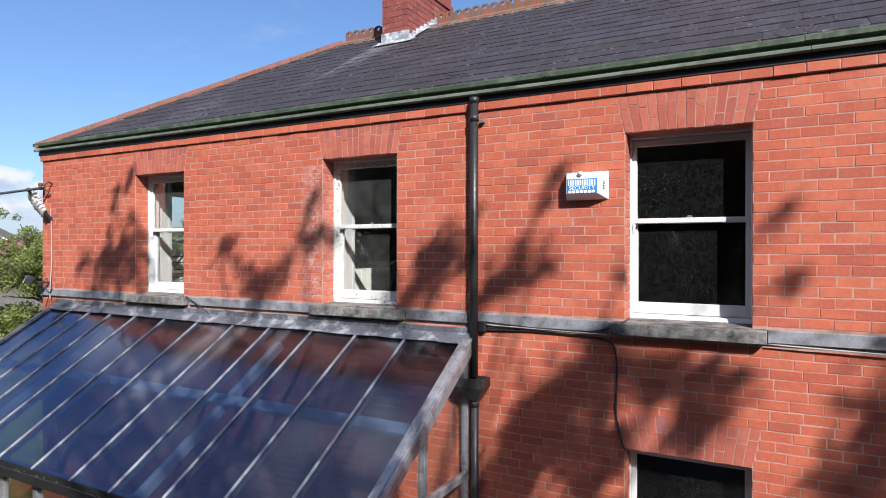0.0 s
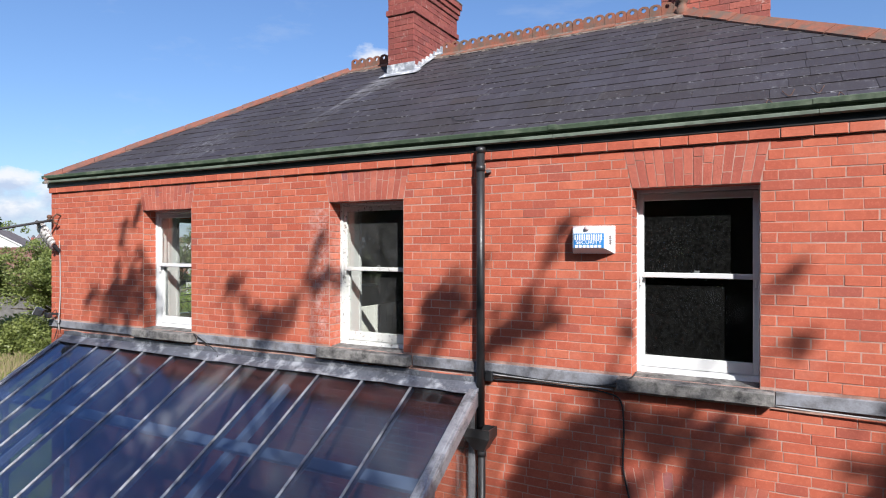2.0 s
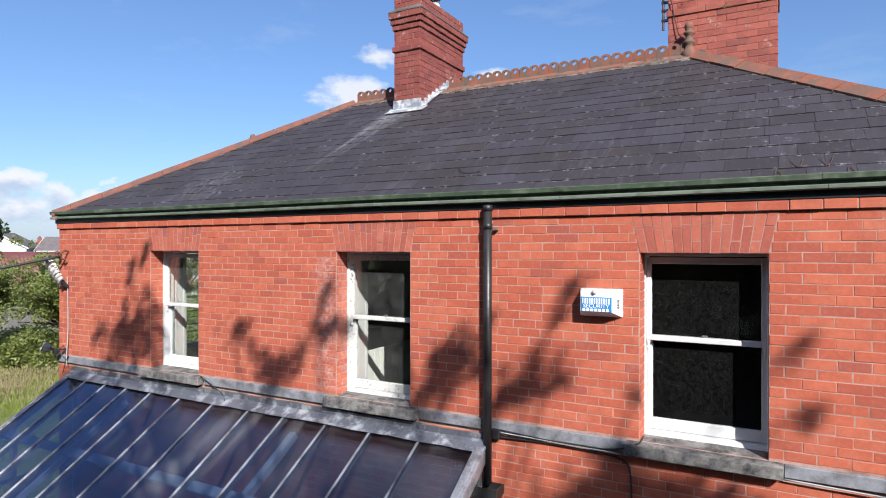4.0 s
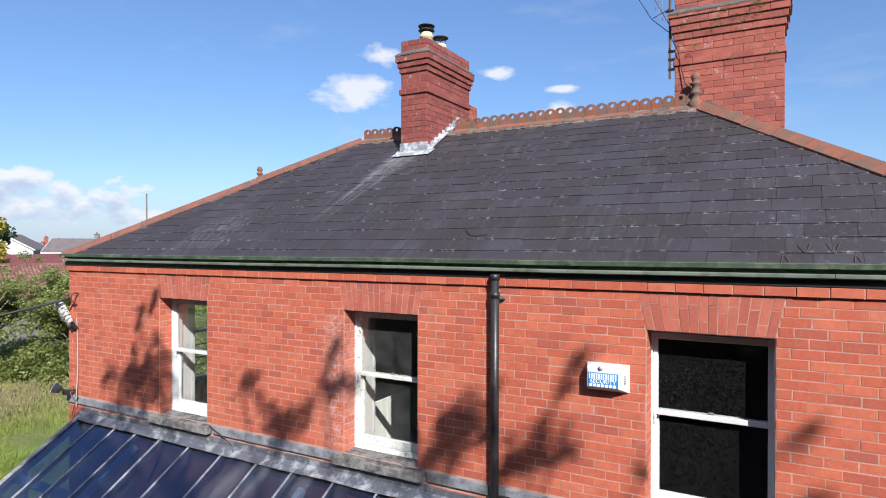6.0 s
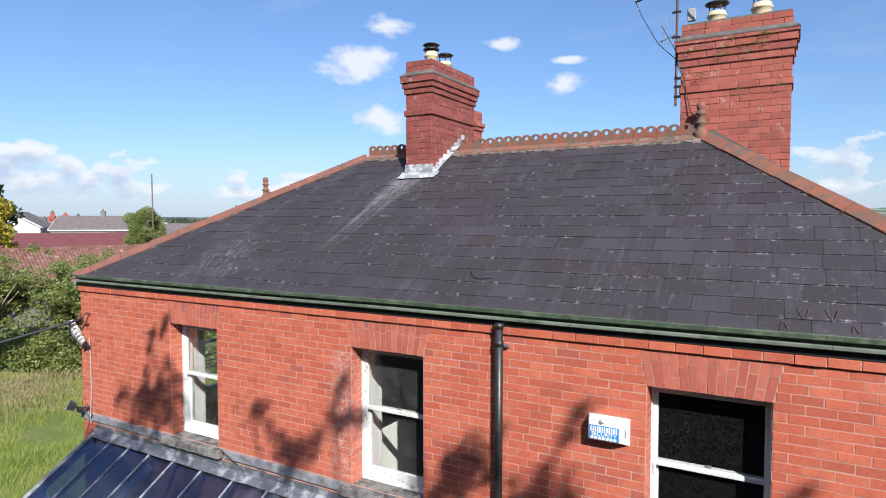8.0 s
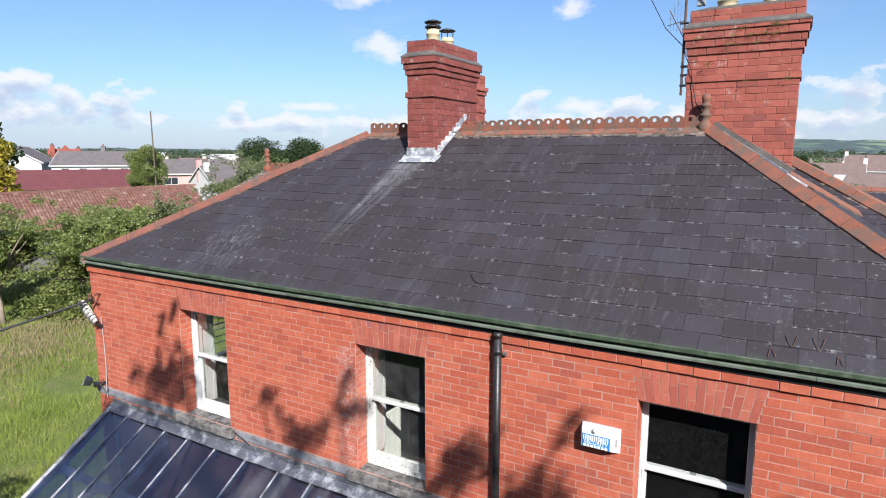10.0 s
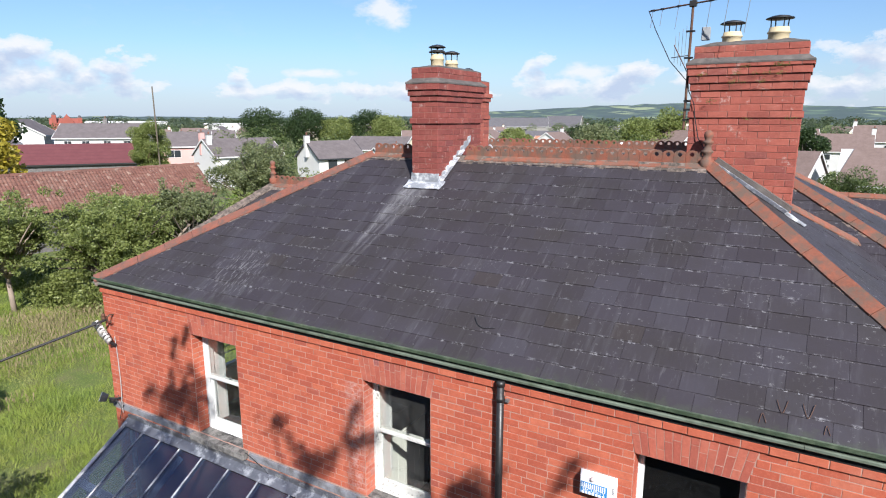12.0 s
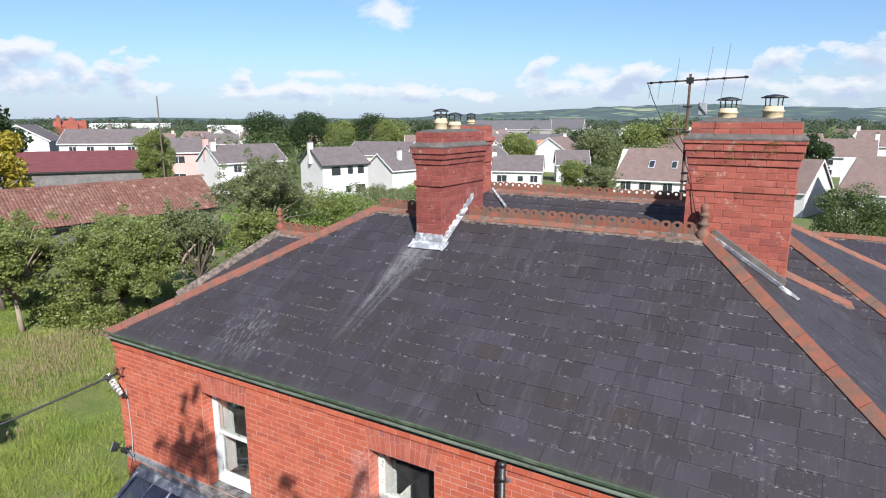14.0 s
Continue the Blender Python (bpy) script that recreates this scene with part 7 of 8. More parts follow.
def house(name, label, fx, fy, yaw, length, depth, ground, eave, ridge, wall, roof, rows=(), chimneys=(), trim=None, verge=0.25, hip=0.0, extra=(), group="houses of the town", frames=None):
    """A gabled house. (fx, fy): middle of its front; yaw: its ridge's direction; rows of windows: (height, sizes along the front)."""
    HOMES.append((fx, fy))
    trim = trim or M_RENDER
    h = tagged(new(name), label, "house", group)
    m = Matrix.Translation((fx, fy, 0)) @ Matrix.Rotation(radians(yaw), 4, "Z")
    h.matrix_world = m
    l = length / 2
    z0 = ground - 1.0

    def put(pname, bm, mat, parent=h, lab=""):
        ob = new(pname, mesh_of(pname, bm, mat))
        ob.parent = parent
        if lab:
            tagged(ob, lab)
        return ob

    bm = bmesh.new()
    prism(bm, [(0, z0), (depth, z0), (depth, eave), (depth / 2, ridge - 0.1), (0, eave)], "x", -l, l)
    put("wall", bm, wall)
    k = (ridge - eave) / (depth / 2)
    bm = bmesh.new()
    over = 0.35
    for s in (0, 1):
        def q(y, z):
            return (depth - y, z) if s else (y, z)

        lo = eave - over * k
        a = [(-l - verge, *q(-over, lo)), (l + verge, *q(-over, lo)), (l + verge - hip, *q(depth / 2, ridge)), (-l - verge + hip, *q(depth / 2, ridge))]
        top = [bm.verts.new((p[0], p[1], p[2] + 0.12)) for p in a]
        low = [bm.verts.new(p) for p in a]
        for i in range(4):
            j = (i + 1) % 4
            bm.faces.new((low[i], low[j], top[j], top[i]))
        bm.faces.new(top)
        bm.faces.new(low[::-1])
    if hip:
        for s in (-1, 1):
            v = [bm.verts.new((s * (l + verge), -over, eave - over * k + 0.12)), bm.verts.new((s * (l + verge), depth + over, eave - over * k + 0.12)), bm.verts.new((s * (l + verge - hip), depth / 2, ridge + 0.12))]
            bm.faces.new(v)
    roof_ob = put("roof", bm, roof)
    put("fascia", blocks((-l - verge, l + verge, -over - 0.05, -over + 0.02, eave - over * k - 0.12, eave - over * k + 0.08)), trim)
    if not hip:
        for s in (-1, 1):
            bm = bmesh.new()
            for y0, y1 in ((-over, depth / 2), (depth + over, depth / 2)):
                zl = eave - over * k
                xa, xb = s * (l + verge), s * (l + verge + 0.06)
                v = [(xa, y0, zl - 0.12), (xb, y0, zl - 0.12), (xb, y1, ridge - 0.12), (xa, y1, ridge - 0.12)]
                lo2 = [bm.verts.new(p) for p in v]
                hi2 = [bm.verts.new((p[0], p[1], p[2] + 0.26)) for p in v]
                for i in range(4):
                    j = (i + 1) % 4
                    bm.faces.new((lo2[i], lo2[j], hi2[j], hi2[i]))
                bm.faces.new(hi2)
                bm.faces.new(lo2[::-1])
            put("barge_board", bm, trim)
    for wx, wz, ww, wh in rows:
        win = put("window", blocks((wx - ww / 2, wx + ww / 2, -0.05, 0.02, wz, wz + wh)), frames or trim)
        n = 2 if ww > 1.0 else 1
        for i in range(n):
            a = wx - ww / 2 + 0.07 + i * (ww - 0.07) / n
            put("pane", blocks((a, a + (ww - 0.07) / n - 0.07, -0.065, -0.045, wz + 0.07, wz + wh - 0.07)), M_DARKGLASS, win)
    for cx, cy, ch, mat in chimneys:
        c = put("chimney", blocks((cx - 0.38, cx + 0.38, cy - 0.28, cy + 0.28, eave, ridge + ch)), mat, roof_ob)
        put("chimney_cap", blocks((cx - 0.45, cx + 0.45, cy - 0.35, cy + 0.35, ridge + ch, ridge + ch + 0.12)), M_RUBBLE, h)
        put("chimney_pot", bar(bmesh.new(), (cx, cy, ridge + ch + 0.1), (cx, cy, ridge + ch + 0.5), 0.12, 8), M_TERRA, h)
    for ex in extra:
        put(*ex)
    return h


# stone barn with a long pantile roof, and the maroon-roofed barn behind it
pantile_barn = house("barn", "long low stone barn with a mossy red pantile roof", -39.6, 14.6, 83, 22.0, 4.2, -1.2, 2.1, 3.92, M_RUBBLE, M_PANTILE, trim=M_IRON, verge=0.1, group="barns")
house("barn", "grey stone barn with a maroon sheet roof", -84.5, 40.6, 56, 18.5, 8.0, -3.0, 1.7, 4.0, M_RUBBLE, M_MAROON, rows=((1.2, -1.3, 2.0, 0.9), (-7.6, -1.3, 2.0, 0.9)), trim=M_IRON, frames=M_RENDER, verge=0.1, group="barns")


def pantiles(parent, length, depth, eave, ridge):
    """Curved clay tiles in lapped courses on the near slope of a barn."""
    r = random.Random(31)
    k = (ridge - eave) / (depth / 2)
    over, gauge, wide = 0.35, 0.30, 0.21
    rise = math.hypot(1, k)
    up = (1 / rise, k / rise)
    span = (depth / 2 + over) * rise
    profile = ((0.0, 0.012), (0.05, 0.048), (0.105, 0.050), (0.155, 0.014), (0.214, 0.010))
    pile = Pile()
    row = 0
    while row * gauge < span:
        s0, s1 = row * gauge - 0.03, min(row * gauge + gauge + 0.03, span)
        x = -length / 2 - 0.1
        while x < length / 2 + 0.1:
            jig, tip = r.uniform(-0.012, 0.012), r.uniform(-0.02, 0.02)
            v = []
            for s, lift in ((s0 + tip, 0.165), (s1, 0.135)):
                for px, h in profile:
                    hh = h + lift + jig
                    v.append((x + px, -over + s * up[0] - hh * up[1], eave - over * k + s * up[1] + hh * up[0]))
            v += [(a, b + 0.004, c - 0.035) for a, b, c in v[:5]]
            pile.add(v, [(i, i + 1, i + 6, i + 5) for i in range(4)] + [(10 + i, 11 + i, i + 1, i) for i in range(4)])
            x += wide
        row += 1
    pile.close("tiling", M_PANTILE, parent, "lapped courses of weathered red pantiles")
    ridge_bm = bmesh.new()
    x = -length / 2 - 0.1
    while x < length / 2 + 0.1:
        lift = ridge + 0.16 + r.uniform(-0.02, 0.02)
        prism(ridge_bm, [(depth / 2 - 0.17, lift - 0.07), (depth / 2 - 0.09, lift + 0.05), (depth / 2, lift + 0.09), (depth / 2 + 0.09, lift + 0.05), (depth / 2 + 0.17, lift - 0.07)], "x", x, x + 0.44)
        x += 0.45
    ob = new("ridge_tiles", mesh_of("ridge_tiles", ridge_bm, M_PANTILE))
    ob.parent = parent
    tagged(ob, "row of half-round ridge tiles", kind="stuff")


pantiles(pantile_barn, 22.0, 4.2, 2.1, 3.92)
house("house", "white rendered house with dark window frames", -60.9, 67.9, 70.9, 8.0, 7.0, -3.2, 1.8, 4.1, M_RENDER, M_GREYTILE,
      rows=((-1.7, 0.1, 1.5, 1.3), (0.8, 0.2, 0.9, 1.2), (2.7, 0.2, 1.1, 1.2), (0.4, -2.6, 0.9, 1.0), (2.6, -2.7, 1.7, 1.2)), chimneys=((-4.1, 3.4, 0.9, M_RENDER),), trim=M_DARKGLASS)
house("house", "cream rendered house with a brown roof", -75.4, 94.7, 12, 13, 9, -3.2, 1.5, 3.9, M_CREAM, M_GREYTILE, rows=((-3, -0.4, 1.4, 1.2), (3, -0.4, 1.4, 1.2)))
house("house", "white gabled house with a tall chimney", -58.5, 82.5, 78, 9, 7, -3.2, 0.2, 2.7, M_RENDER, M_GREYTILE, rows=((2, -1.4, 1.3, 1.1),), chimneys=((-1.0, 2.0, 0.6, M_RENDER),))
house("house", "white house with a dark brown roof", -78.0, 65.3, 78, 12, 7.5, -3.2, 1.8, 4.3, M_RENDER, M_GREYTILE, rows=((-3, 0.1, 1.4, 1.2), (3, 0.1, 1.4, 1.2)), chimneys=((-5.6, 2.6, 0.7, M_RENDER), (-5.7, 4.8, 1.1, M_PINK)))
house("house", "pale pink rendered house with white windows", -92.1, 63.9, 53.2, 8.2, 7.5, -2.2, 3.0, 5.2, M_PINK, M_GREYTILE, rows=((-2.0, 1.0, 2.2, 1.3), (2.2, 1.0, 2.4, 1.3), (-2.0, -1.9, 2.2, 1.2), (2.2, -1.9, 2.2, 1.2)))
house("house", "long white house with a brown roof", -112.4, 60.4, 42, 14.5, 9, -1.2, 4.2, 6.6, M_RENDER, M_GREYTILE, rows=((-5, 2.3, 1.3, 1.3), (-2, 2.3, 1.3, 1.3), (1.6, 2.3, 1.3, 1.3), (5, 2.3, 1.3, 1.3)), chimneys=((0.3, 4.5, 0.9, M_RUBBLE),))
house("house", "white gable-fronted house with grey roof", -124.6, 58.8, 138, 10, 9.5, -1.2, 4.7, 7.4, M_RENDER, M_GREYTILE)
house("house", "white gable-fronted house with a broad chimney", -99.3, 38.0, 124, 11, 11, -1.5, 4.0, 6.9, M_RENDER, M_GREYTILE, chimneys=((-5.3, 5.5, 0.7, M_RENDER),))
house("house", "cream bungalow with a grey roof", -40.6, 86.4, 20, 8.0, 7, -2.6, 0.35, 2.5, M_RENDER, M_GREYTILE, rows=((-2.4, -1.6, 1.7, 1.2), (0.6, -1.5, 1.0, 1.0), (2.8, -1.6, 1.3, 1.2)), chimneys=((-4.0, 3.4, 0.6, M_RENDER),))
house("house", "white gabled house among trees", -52.0, 103.2, 80, 9, 7, -3.2, 0.8, 3.2, M_RENDER, M_GREYTILE, rows=((-2, -1.2, 1.3, 1.2), (2, -1.2, 1.3, 1.2)))
house("house", "small white house with a grey roof", -38.1, 106.7, 24, 6, 7, -3.2, 0.2, 2.6, M_RENDER, M_GREYTILE, rows=((-1.3, -1.6, 1.2, 1.1),))
bungalow = house("house", "white dormer bungalow with a brown tiled roof", -19.9, 87.9, 2, 10.4, 10, -2.8, -0.2, 4.0, M_RENDER, M_BROWNTILE,
                 rows=((-3.4, -1.9, 1.6, 1.2), (-0.6, -1.9, 1.8, 1.2), (2.6, -2.2, 1.4, 1.5)), hip=1.2)
for vx in (-0.2, 3.0):
    bm = bmesh.new()
    s = math.atan2(4.2, 5.0)
    mm = Matrix.Translation((vx, 2.2, -0.2 + 2.2 * 0.84 + 0.15)) @ Matrix.Rotation(s, 4, "X")
    for v in block(bm, -0.45, 0.45, -0.8, 0.8, 0.0, 0.10):
        v.co = mm @ v.co
    ob = new("roof_window", mesh_of("roof_window", bm, M_LEAD))
    ob.parent = bungalow
    bm = bmesh.new()
    for v in block(bm, -0.34, 0.34, -0.66, 0.66, 0.10, 0.112):
        v.co = mm @ v.co
    pane_ob = new("pane", mesh_of("pane", bm, M_DARKGLASS))
    pane_ob.parent = ob
house("house", "white house with a brown tiled roof and side gable", -4.0, 80.6, -20, 8.6, 8, -3.2, 0.0, 3.5, M_RENDER, M_BROWNTILE, rows=((2.5, -2.0, 1.3, 1.2),))
house("house", "white house with a broad brown tiled roof", 9.6, 74.8, -4.5, 13, 9, -3.2, 0.6, 4.2, M_RENDER, M_BROWNTILE, rows=((-3, -1.6, 1.4, 1.2), (1, -1.6, 1.4, 1.2)), hip=1.6)
house("house", "white house with a red gabled porch", 6.4, 144.9, -2.5, 10, 9, -3.2, 1.1, 4.4, M_RENDER, M_BROWNTILE, rows=((-3, -0.8, 2.0, 1.2), (2.4, -0.8, 2.0, 1.2), (-3, -2.9, 2.0, 1.2)), chimneys=((5.0, 4.5, 1.2, M_RENDER),))
house("house", "white house with a brown roof further down the street", 16.0, 166, -4, 14, 9, -3.2, 2.6, 6.0, M_RENDER, M_BROWNTILE, rows=((-4, 0.4, 1.8, 1.3), (0, 0.4, 1.8, 1.3)), chimneys=((-7.0, 4.5, 1.0, M_RENDER),))
house("house", "white house with a brown roof further down the street", -2.5, 158, 8, 10, 9, -3.2, 2.2, 5.2, M_RENDER, M_BROWNTILE, rows=((2, 0.2, 1.8, 1.3),))
house("house", "brown-roofed white house behind the chimney", 22, 118, -6, 13, 9, -3.2, 1.2, 4.8, M_RENDER, M_BROWNTILE)
house("stone_building", "long grey stone hall with a slate roof", -124.7, 267.9, 24, 38, 10, -3.2, 4.2, 8.2, M_HALL, M_DARKTILE, rows=((-6, 0.6, 2, 2.4), (0, 0.6, 2, 2.4), (8, 0.6, 2, 2.4)), group="stone halls")
house("stone_building", "grey stone hall with a tall gable", -101.0, 276.6, 8, 16, 14, -3.2, 4.0, 9.0, M_HALL, M_DARKTILE, rows=((-3, 0.6, 2, 2.4), (4, 0.6, 2, 2.4)), group="stone halls")
house("stone_building", "long low slate-roofed range", -84.9, 198.0, 19.7, 36, 8, -3.2, 0.3, 3.4, M_HALL, M_DARKTILE, group="stone halls")
house("shed", "pale sheet metal shed with a rusty roof", -63.5, 163.0, 6, 11, 9, -3.2, 0.3, 2.6, M_RENDER, M_RUSTROOF, group="sheds")
church = house("church", "red brick church with a broad gable and turrets", -370.4, 193.1, 60, 16, 10, -3.2, 5.0, 8.0, M_REDBRICKFAR, M_REDBRICKFAR, trim=M_REDBRICKFAR, group="church")
ob = new("gable", mesh_of("gable", prism(bmesh.new(), [(-2.4, -4.0), (4.0, -4.0), (4.0, 6.4), (0.8, 10.4), (-2.4, 6.4)], "y", -1.6, 3.0), M_REDBRICKFAR))
ob.parent = church
for gx, top in ((-5.6, 10.0), (7.2, 8.4)):
    ob = new("turret", mesh_of("turret", blocks((gx - 1.1, gx + 1.1, -0.6, 1.6, -4.0, top)), M_REDBRICKFAR))
    ob.parent = church
    ob = new("spirelet", mesh_of("spirelet", bar(bmesh.new(), (gx, 0.5, top), (gx, 0.5, top + 1.4), 1.3, 4, 0.3), M_DARKTILE))
    ob.parent = church
house("warehouse", "long white flat-roofed hall far off", -373, 328, 48, 60, 20, -3.2, 3.8, 4.6, M_RENDER, M_RENDER, group="halls far off")
house("warehouse", "long white flat-roofed hall far off", -303, 393, 38, 46, 20, -3.2, 3.4, 4.2, M_RENDER, M_RENDER, group="halls far off")
house("warehouse", "long white flat-roofed hall far off", -480, 300, 55, 60, 20, -3.2, 5.0, 6.0, M_RENDER, M_RENDER, group="halls far off")


# streets of further houses, built once and repeated
def town():
    r = random.Random(12)
    kinds = []
    for k, (wall, roof) in enumerate(((M_RENDER, M_GREYTILE), (M_CREAM, M_BROWNTILE), (M_RENDER, M_BROWNTILE))):
        kinds.append(house("house", ("white house with a grey roof in the town", "cream house with a brown roof in the town", "white house with a brown roof in the town")[k], -150 - 22 * k, 118 - 6 * k, 50, 10, 8, -3.2, 1.6, 4.3, wall, roof,
                           rows=((-2.6, -0.4, 1.6, 1.3), (2.4, -0.4, 1.6, 1.3)), chimneys=((4.6, 4.0, 0.8, wall),)))
    for k in range(64):
        a = radians(r.uniform(84, 152))
        d = r.uniform(135, 420)
        x, y = d * math.cos(a), -4.9 + d * math.sin(a)
        if -160 < x < -98 and 120 < y < 170:
            continue
        HOMES.append((x, y))
        copy_thing(kinds[k % 3], Matrix.Translation((x, y, r.uniform(-0.6, 1.0))) @ Matrix.Rotation(a - math.pi / 2 + radians(r.choice((0, 20, -30, 70, 85))), 4, "Z"))


town()


def far_woods():
    """Hedgerows and woods between and behind the houses."""
    r = np.random.default_rng(77)
    for name, lo, hi, count, size, leaves, mat, label in (("woodland", 110, 300, 230, 0.25, 900, M_LEAFMID, "belts of green trees among the houses"),
                                                          ("woodland", 300, 900, 420, 0.62, 280, M_LEAFFAR, "distant belts of trees behind the town"),
                                                          ("woodland", 900, 2100, 520, 2.2, 70, M_LEAFFAR, "hazy woods below the hills")):
        cs = []
        for _ in range(count):
            a = radians(r.uniform(80, 158))
            d = r.uniform(lo, hi)
            x, y = d * math.cos(a), -4.9 + d * math.sin(a)
            s = r.uniform(2.2, 4.6) * (1 + d / 1400)
            if lo < 300 and a < radians(96) and d < 190:
                continue
            if lo < 300 and any(math.hypot(x - hx, y - hy) < 13 for hx, hy in HOMES):
                continue
            for _ in range(7):
                c = (x + r.normal() * s * 0.55, y + r.normal() * s * 0.55, -3.2 + s * r.uniform(0.5, 1.5))
                q = r.normal(size=(leaves // 7, 3))
                q /= np.linalg.norm(q, axis=1)[:, None]
                cs.append(np.array(c) + q * s * 0.5)
        p, f = leaf_cloud(np.concatenate(cs), size, r)
        me = bpy.data.meshes.new(name)
        me.from_pydata(p.tolist(), [], f.tolist())
        me.materials.append(mat)
        tagged(new(name, me), label, "woods", kind="stuff")


M_LEAFFAR = leaf_surface("far leaves", (0.05, 0.075, 0.04), (0.085, 0.115, 0.06), (0.12, 0.15, 0.085))
far_woods()


def hills():
    def build(g):
        p = g.place((1, 1, 0.3))
        cells = g.node("ShaderNodeTexVoronoi")
        g.put(cells.inputs["Vector"], p)
        cells.inputs["Scale"].default_value = 0.0068
        # Bluish greens put the distance haze into the field and wood colours.
        c = g.ramp(g.math("FRACT", g.math("MULTIPLY", g.split(cells.outputs["Color"])[0], 3.0)), (0.0, (0.06, 0.092, 0.074)), (0.45, (0.08, 0.125, 0.088)), (0.74, (0.13, 0.185, 0.105)), (1.0, (0.24, 0.28, 0.16)))
        edge = g.node("ShaderNodeTexVoronoi")
        edge.feature = "DISTANCE_TO_EDGE"
        g.put(edge.inputs["Vector"], p)
        edge.inputs["Scale"].default_value = 0.0068
        c = g.mix(g.ramp(edge.outputs["Distance"], (0.05, 1.0), (0.12, 0.0)), c, (0.045, 0.07, 0.075))
        woods = g.noise(0.006, 6, 0.65, p)
        c = g.mix(g.ramp(woods, (0.46, 0.0), (0.52, 1.0)), c, (0.045, 0.072, 0.070))
        return {"Base Color": c, "Roughness": 1.0}

    m = surface("far fields and woods", build)
    bm = bmesh.new()
    n, k = 90, 14
    grid = []
    for i in range(n + 1):
        a = radians(70 + 95 * i / n)
        # long low ridge, highest to the north, falling to the west
        tall = 78 * math.exp(-((math.degrees(a) - 103) / 19) ** 2) + 34 * math.exp(-((math.degrees(a) - 82) / 16) ** 2) + 22 * math.exp(-((math.degrees(a) - 146) / 20) ** 2)
        row = []
        for j in range(k + 1):
            d = 1500 + 1700 * j / k
            rise = (j / k) ** 1.6
            z = -3.4 + tall * rise * (1 + 0.22 * noise.noise(Vector((a * 9, j * 0.45, 0)))) + 8 * rise * noise.noise(Vector((a * 40, j * 0.7, 3)))
            row.append(bm.verts.new((d * math.cos(a), d * math.sin(a), z)))
        grid.append(row)
    for i in range(n):
        for j in range(k):
            bm.faces.new((grid[i][j], grid[i + 1][j], grid[i + 1][j + 1], grid[i][j + 1]))
    solid("backdrop_hills", bm, m, "far hills of fields and woods", "hills", kind="structure", smooth=True)


hills()


# utility poles
def pole(x, y, z0, z1, label="brown wooden utility pole", arm=True):
    p = holder("utility_pole", label, "pole", "poles", at=(x, y, z0))
    part("pole_shaft", bar(bmesh.new(), (x, y, z0), (x - 0.12, y, z1), 0.09, 8, 0.06), M_BARK, p)
    if arm:
        part("cross_arm", blocks((x - 0.6, x + 0.6, y - 0.05, y + 0.05, z1 - 0.5, z1 - 0.38)), M_BARK, p)


pole(-57.6, 34.8, -2.0, 10.7, "tall slim grey pole leaning a little", arm=False)
pole(-300, 330, -3.2, 12)
pole(-60, 96, -3.2, 7.2)


def ground_z(a, b):
    return 0.12 * noise.noise(Vector((a * 0.13, b * 0.13, 0))) if a < -12 else 0.0


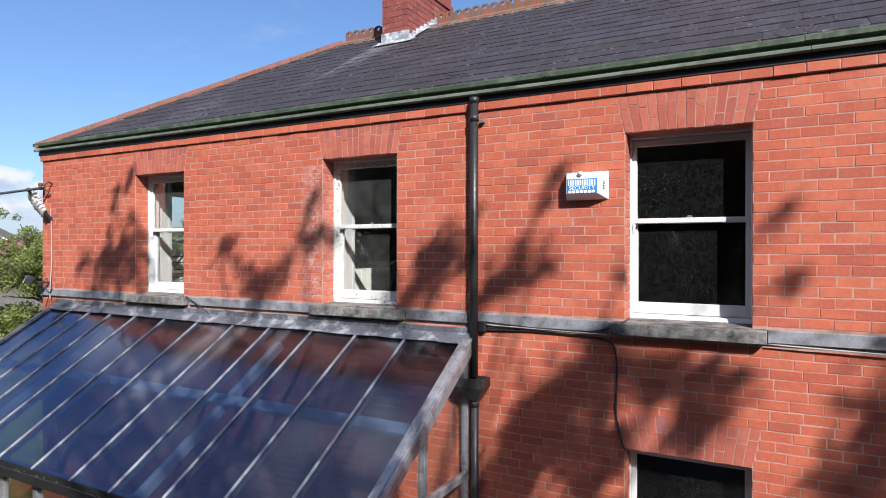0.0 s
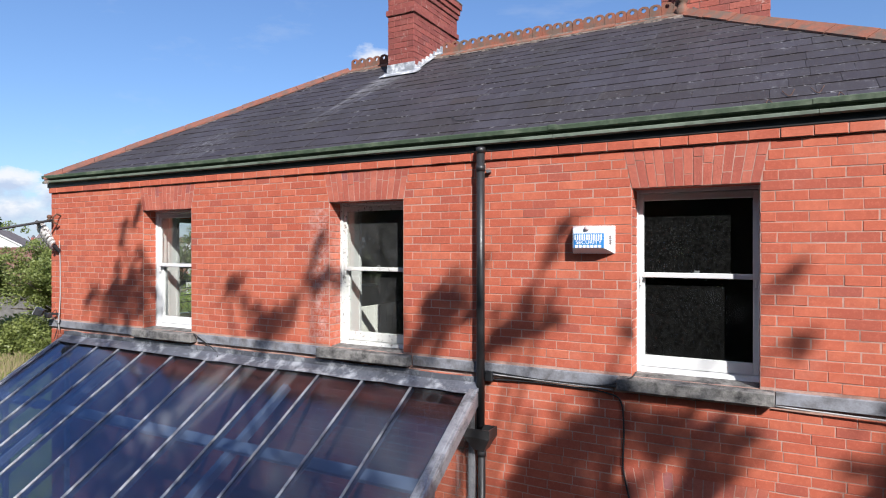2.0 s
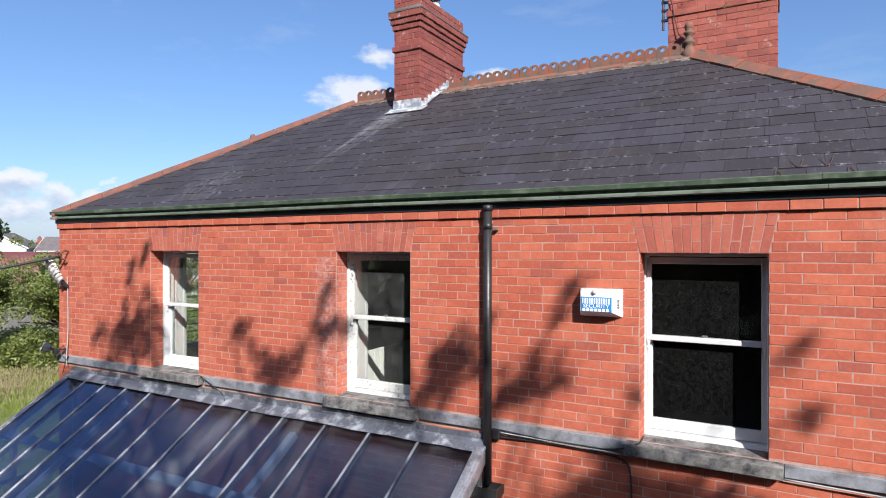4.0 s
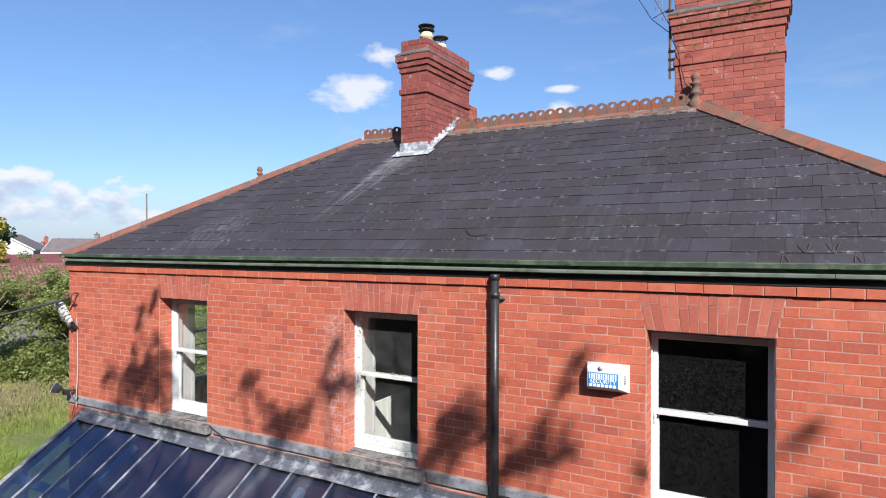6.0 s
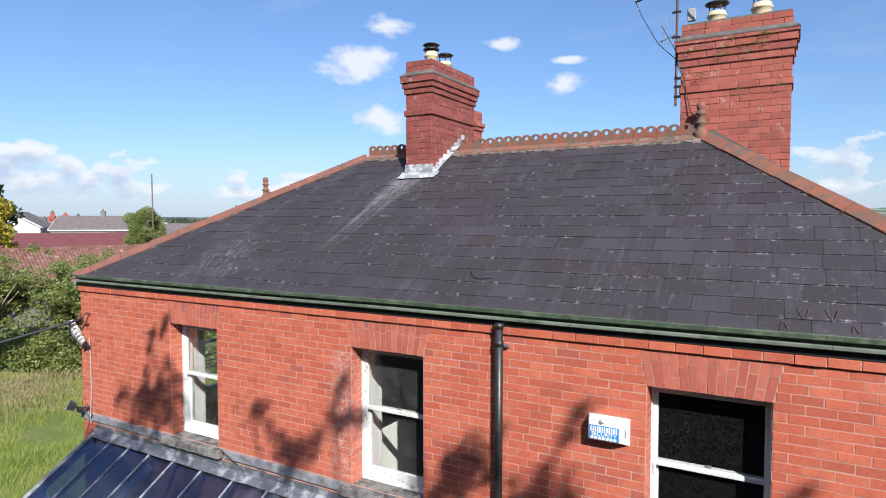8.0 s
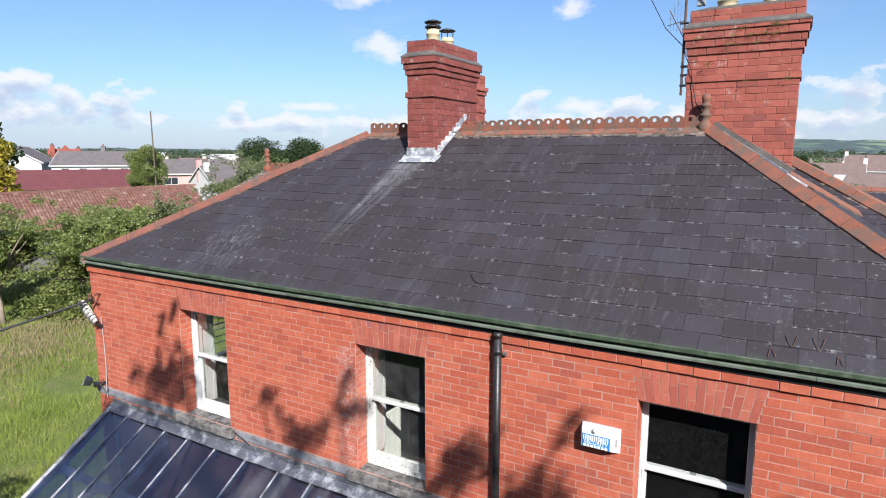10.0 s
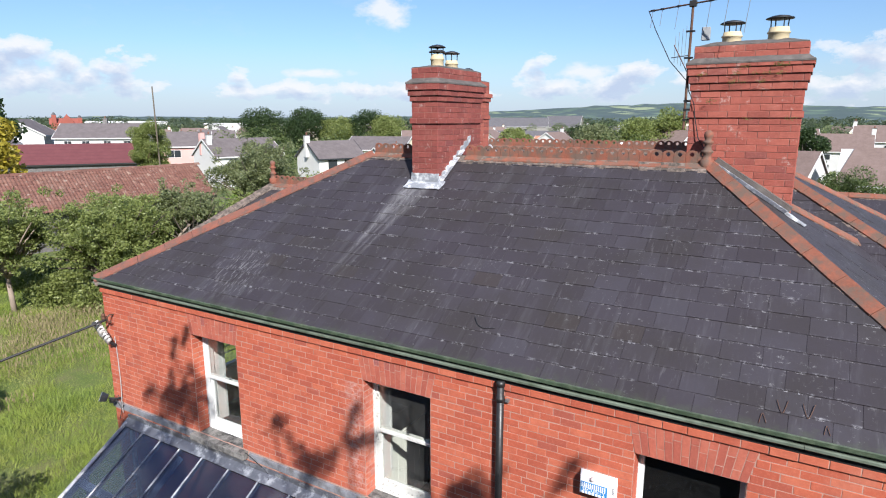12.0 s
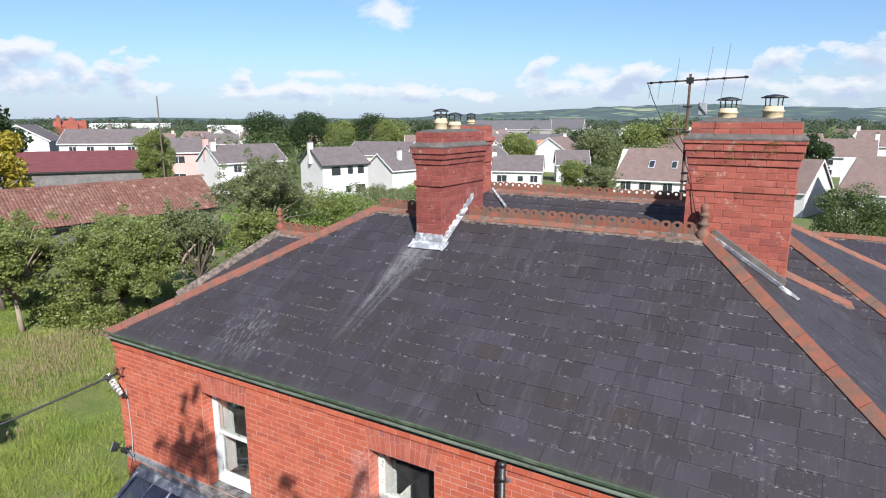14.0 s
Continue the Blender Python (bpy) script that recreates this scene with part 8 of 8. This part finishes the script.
def sward(name, label, material, x, y, tall, wide, lean, r):
    """Single blades standing at x, y on the meadow."""
    n = len(x)
    z = np.array([ground_z(a, b) for a, b in zip(x, y)]) - 0.07
    ang = r.uniform(0, 2 * math.pi, n)
    dx, dy = np.cos(ang) * wide, np.sin(ang) * wide
    bend = r.normal(size=(n, 2)) * lean * tall[:, None]
    p = np.stack([np.stack([x - dx, y - dy, z], 1), np.stack([x + dx, y + dy, z], 1), np.stack([x + bend[:, 0], y + bend[:, 1], z + tall], 1)], 1).reshape(-1, 3)
    me = bpy.data.meshes.new(name)
    me.from_pydata(p.tolist(), [], np.arange(n * 3).reshape(-1, 3).tolist())
    me.materials.append(material)
    return tagged(new(name, me), label, "grass", kind="stuff")


def meadow():
    """Long rough grass of the meadow, in clumps, with a drift of seeding grass across its middle."""
    r = np.random.default_rng(9)
    n = 380000
    x = r.uniform(-33, -9.2, n)
    y = r.uniform(-5, 14, n)
    keep = ~((x > -10.4) & (y > 2.0))
    x, y = x[keep], y[keep]
    clump = np.array([max(0.0, noise.noise(Vector((a * 0.9, b * 0.9, 0))) + 0.35) + 0.5 * max(0.0, noise.noise(Vector((a * 0.35, b * 0.35, 4))) + 0.25) for a, b in zip(x, y)])
    sward("grass", "long rough meadow grass in uneven tufts", M_GRASS, x, y, (0.08 + 0.17 * clump) * r.uniform(0.5, 1.5, len(x)), 0.008, 0.6, r)
    # stalks with pale brown seed heads
    n = 110000
    x, y = r.uniform(-28.0, -16.5, n), r.uniform(-1, 10, n)
    drift = np.array([0.5 * noise.noise(Vector((a * 0.45, b * 0.45, 9))) + 0.34 - 0.085 * abs(a + 21.8) for a, b in zip(x, y)])
    keep = r.uniform(0, 1.1, n) < drift
    x, y = x[keep], y[keep]
    tall = r.uniform(0.18, 0.42, len(x))
    z = np.array([ground_z(a, b) for a, b in zip(x, y)])
    top = np.stack([x, y, z + tall], 1)
    off = r.normal(size=(len(x), 3)) * np.array([0.02, 0.02, 0.0])
    side = r.normal(size=(len(x), 3)) * np.array([0.007, 0.007, 0.003])
    tip = top + off + np.array([0, 0, 0.05])
    p = np.stack([top - np.array([0, 0, 0.09]), top + side, tip, top - side], 1).reshape(-1, 3)
    me = bpy.data.meshes.new("seed_heads")
    me.from_pydata(p.tolist(), [], np.arange(len(x) * 4).reshape(-1, 4).tolist())
    me.materials.append(M_SEED)
    tagged(new("seed_heads", me), "pale brown seed heads of tall meadow grass", "grass", kind="stuff")
    sward("grass", "thin stalks of tall seeding grass", M_GRASS, x, y, tall + 0.07, 0.004, 0.05, r)


meadow()
for n, (x0, x1, z0, z1) in enumerate(ARCHES):
    lay_arch(x0, x1, z0, z1)
lay_front()
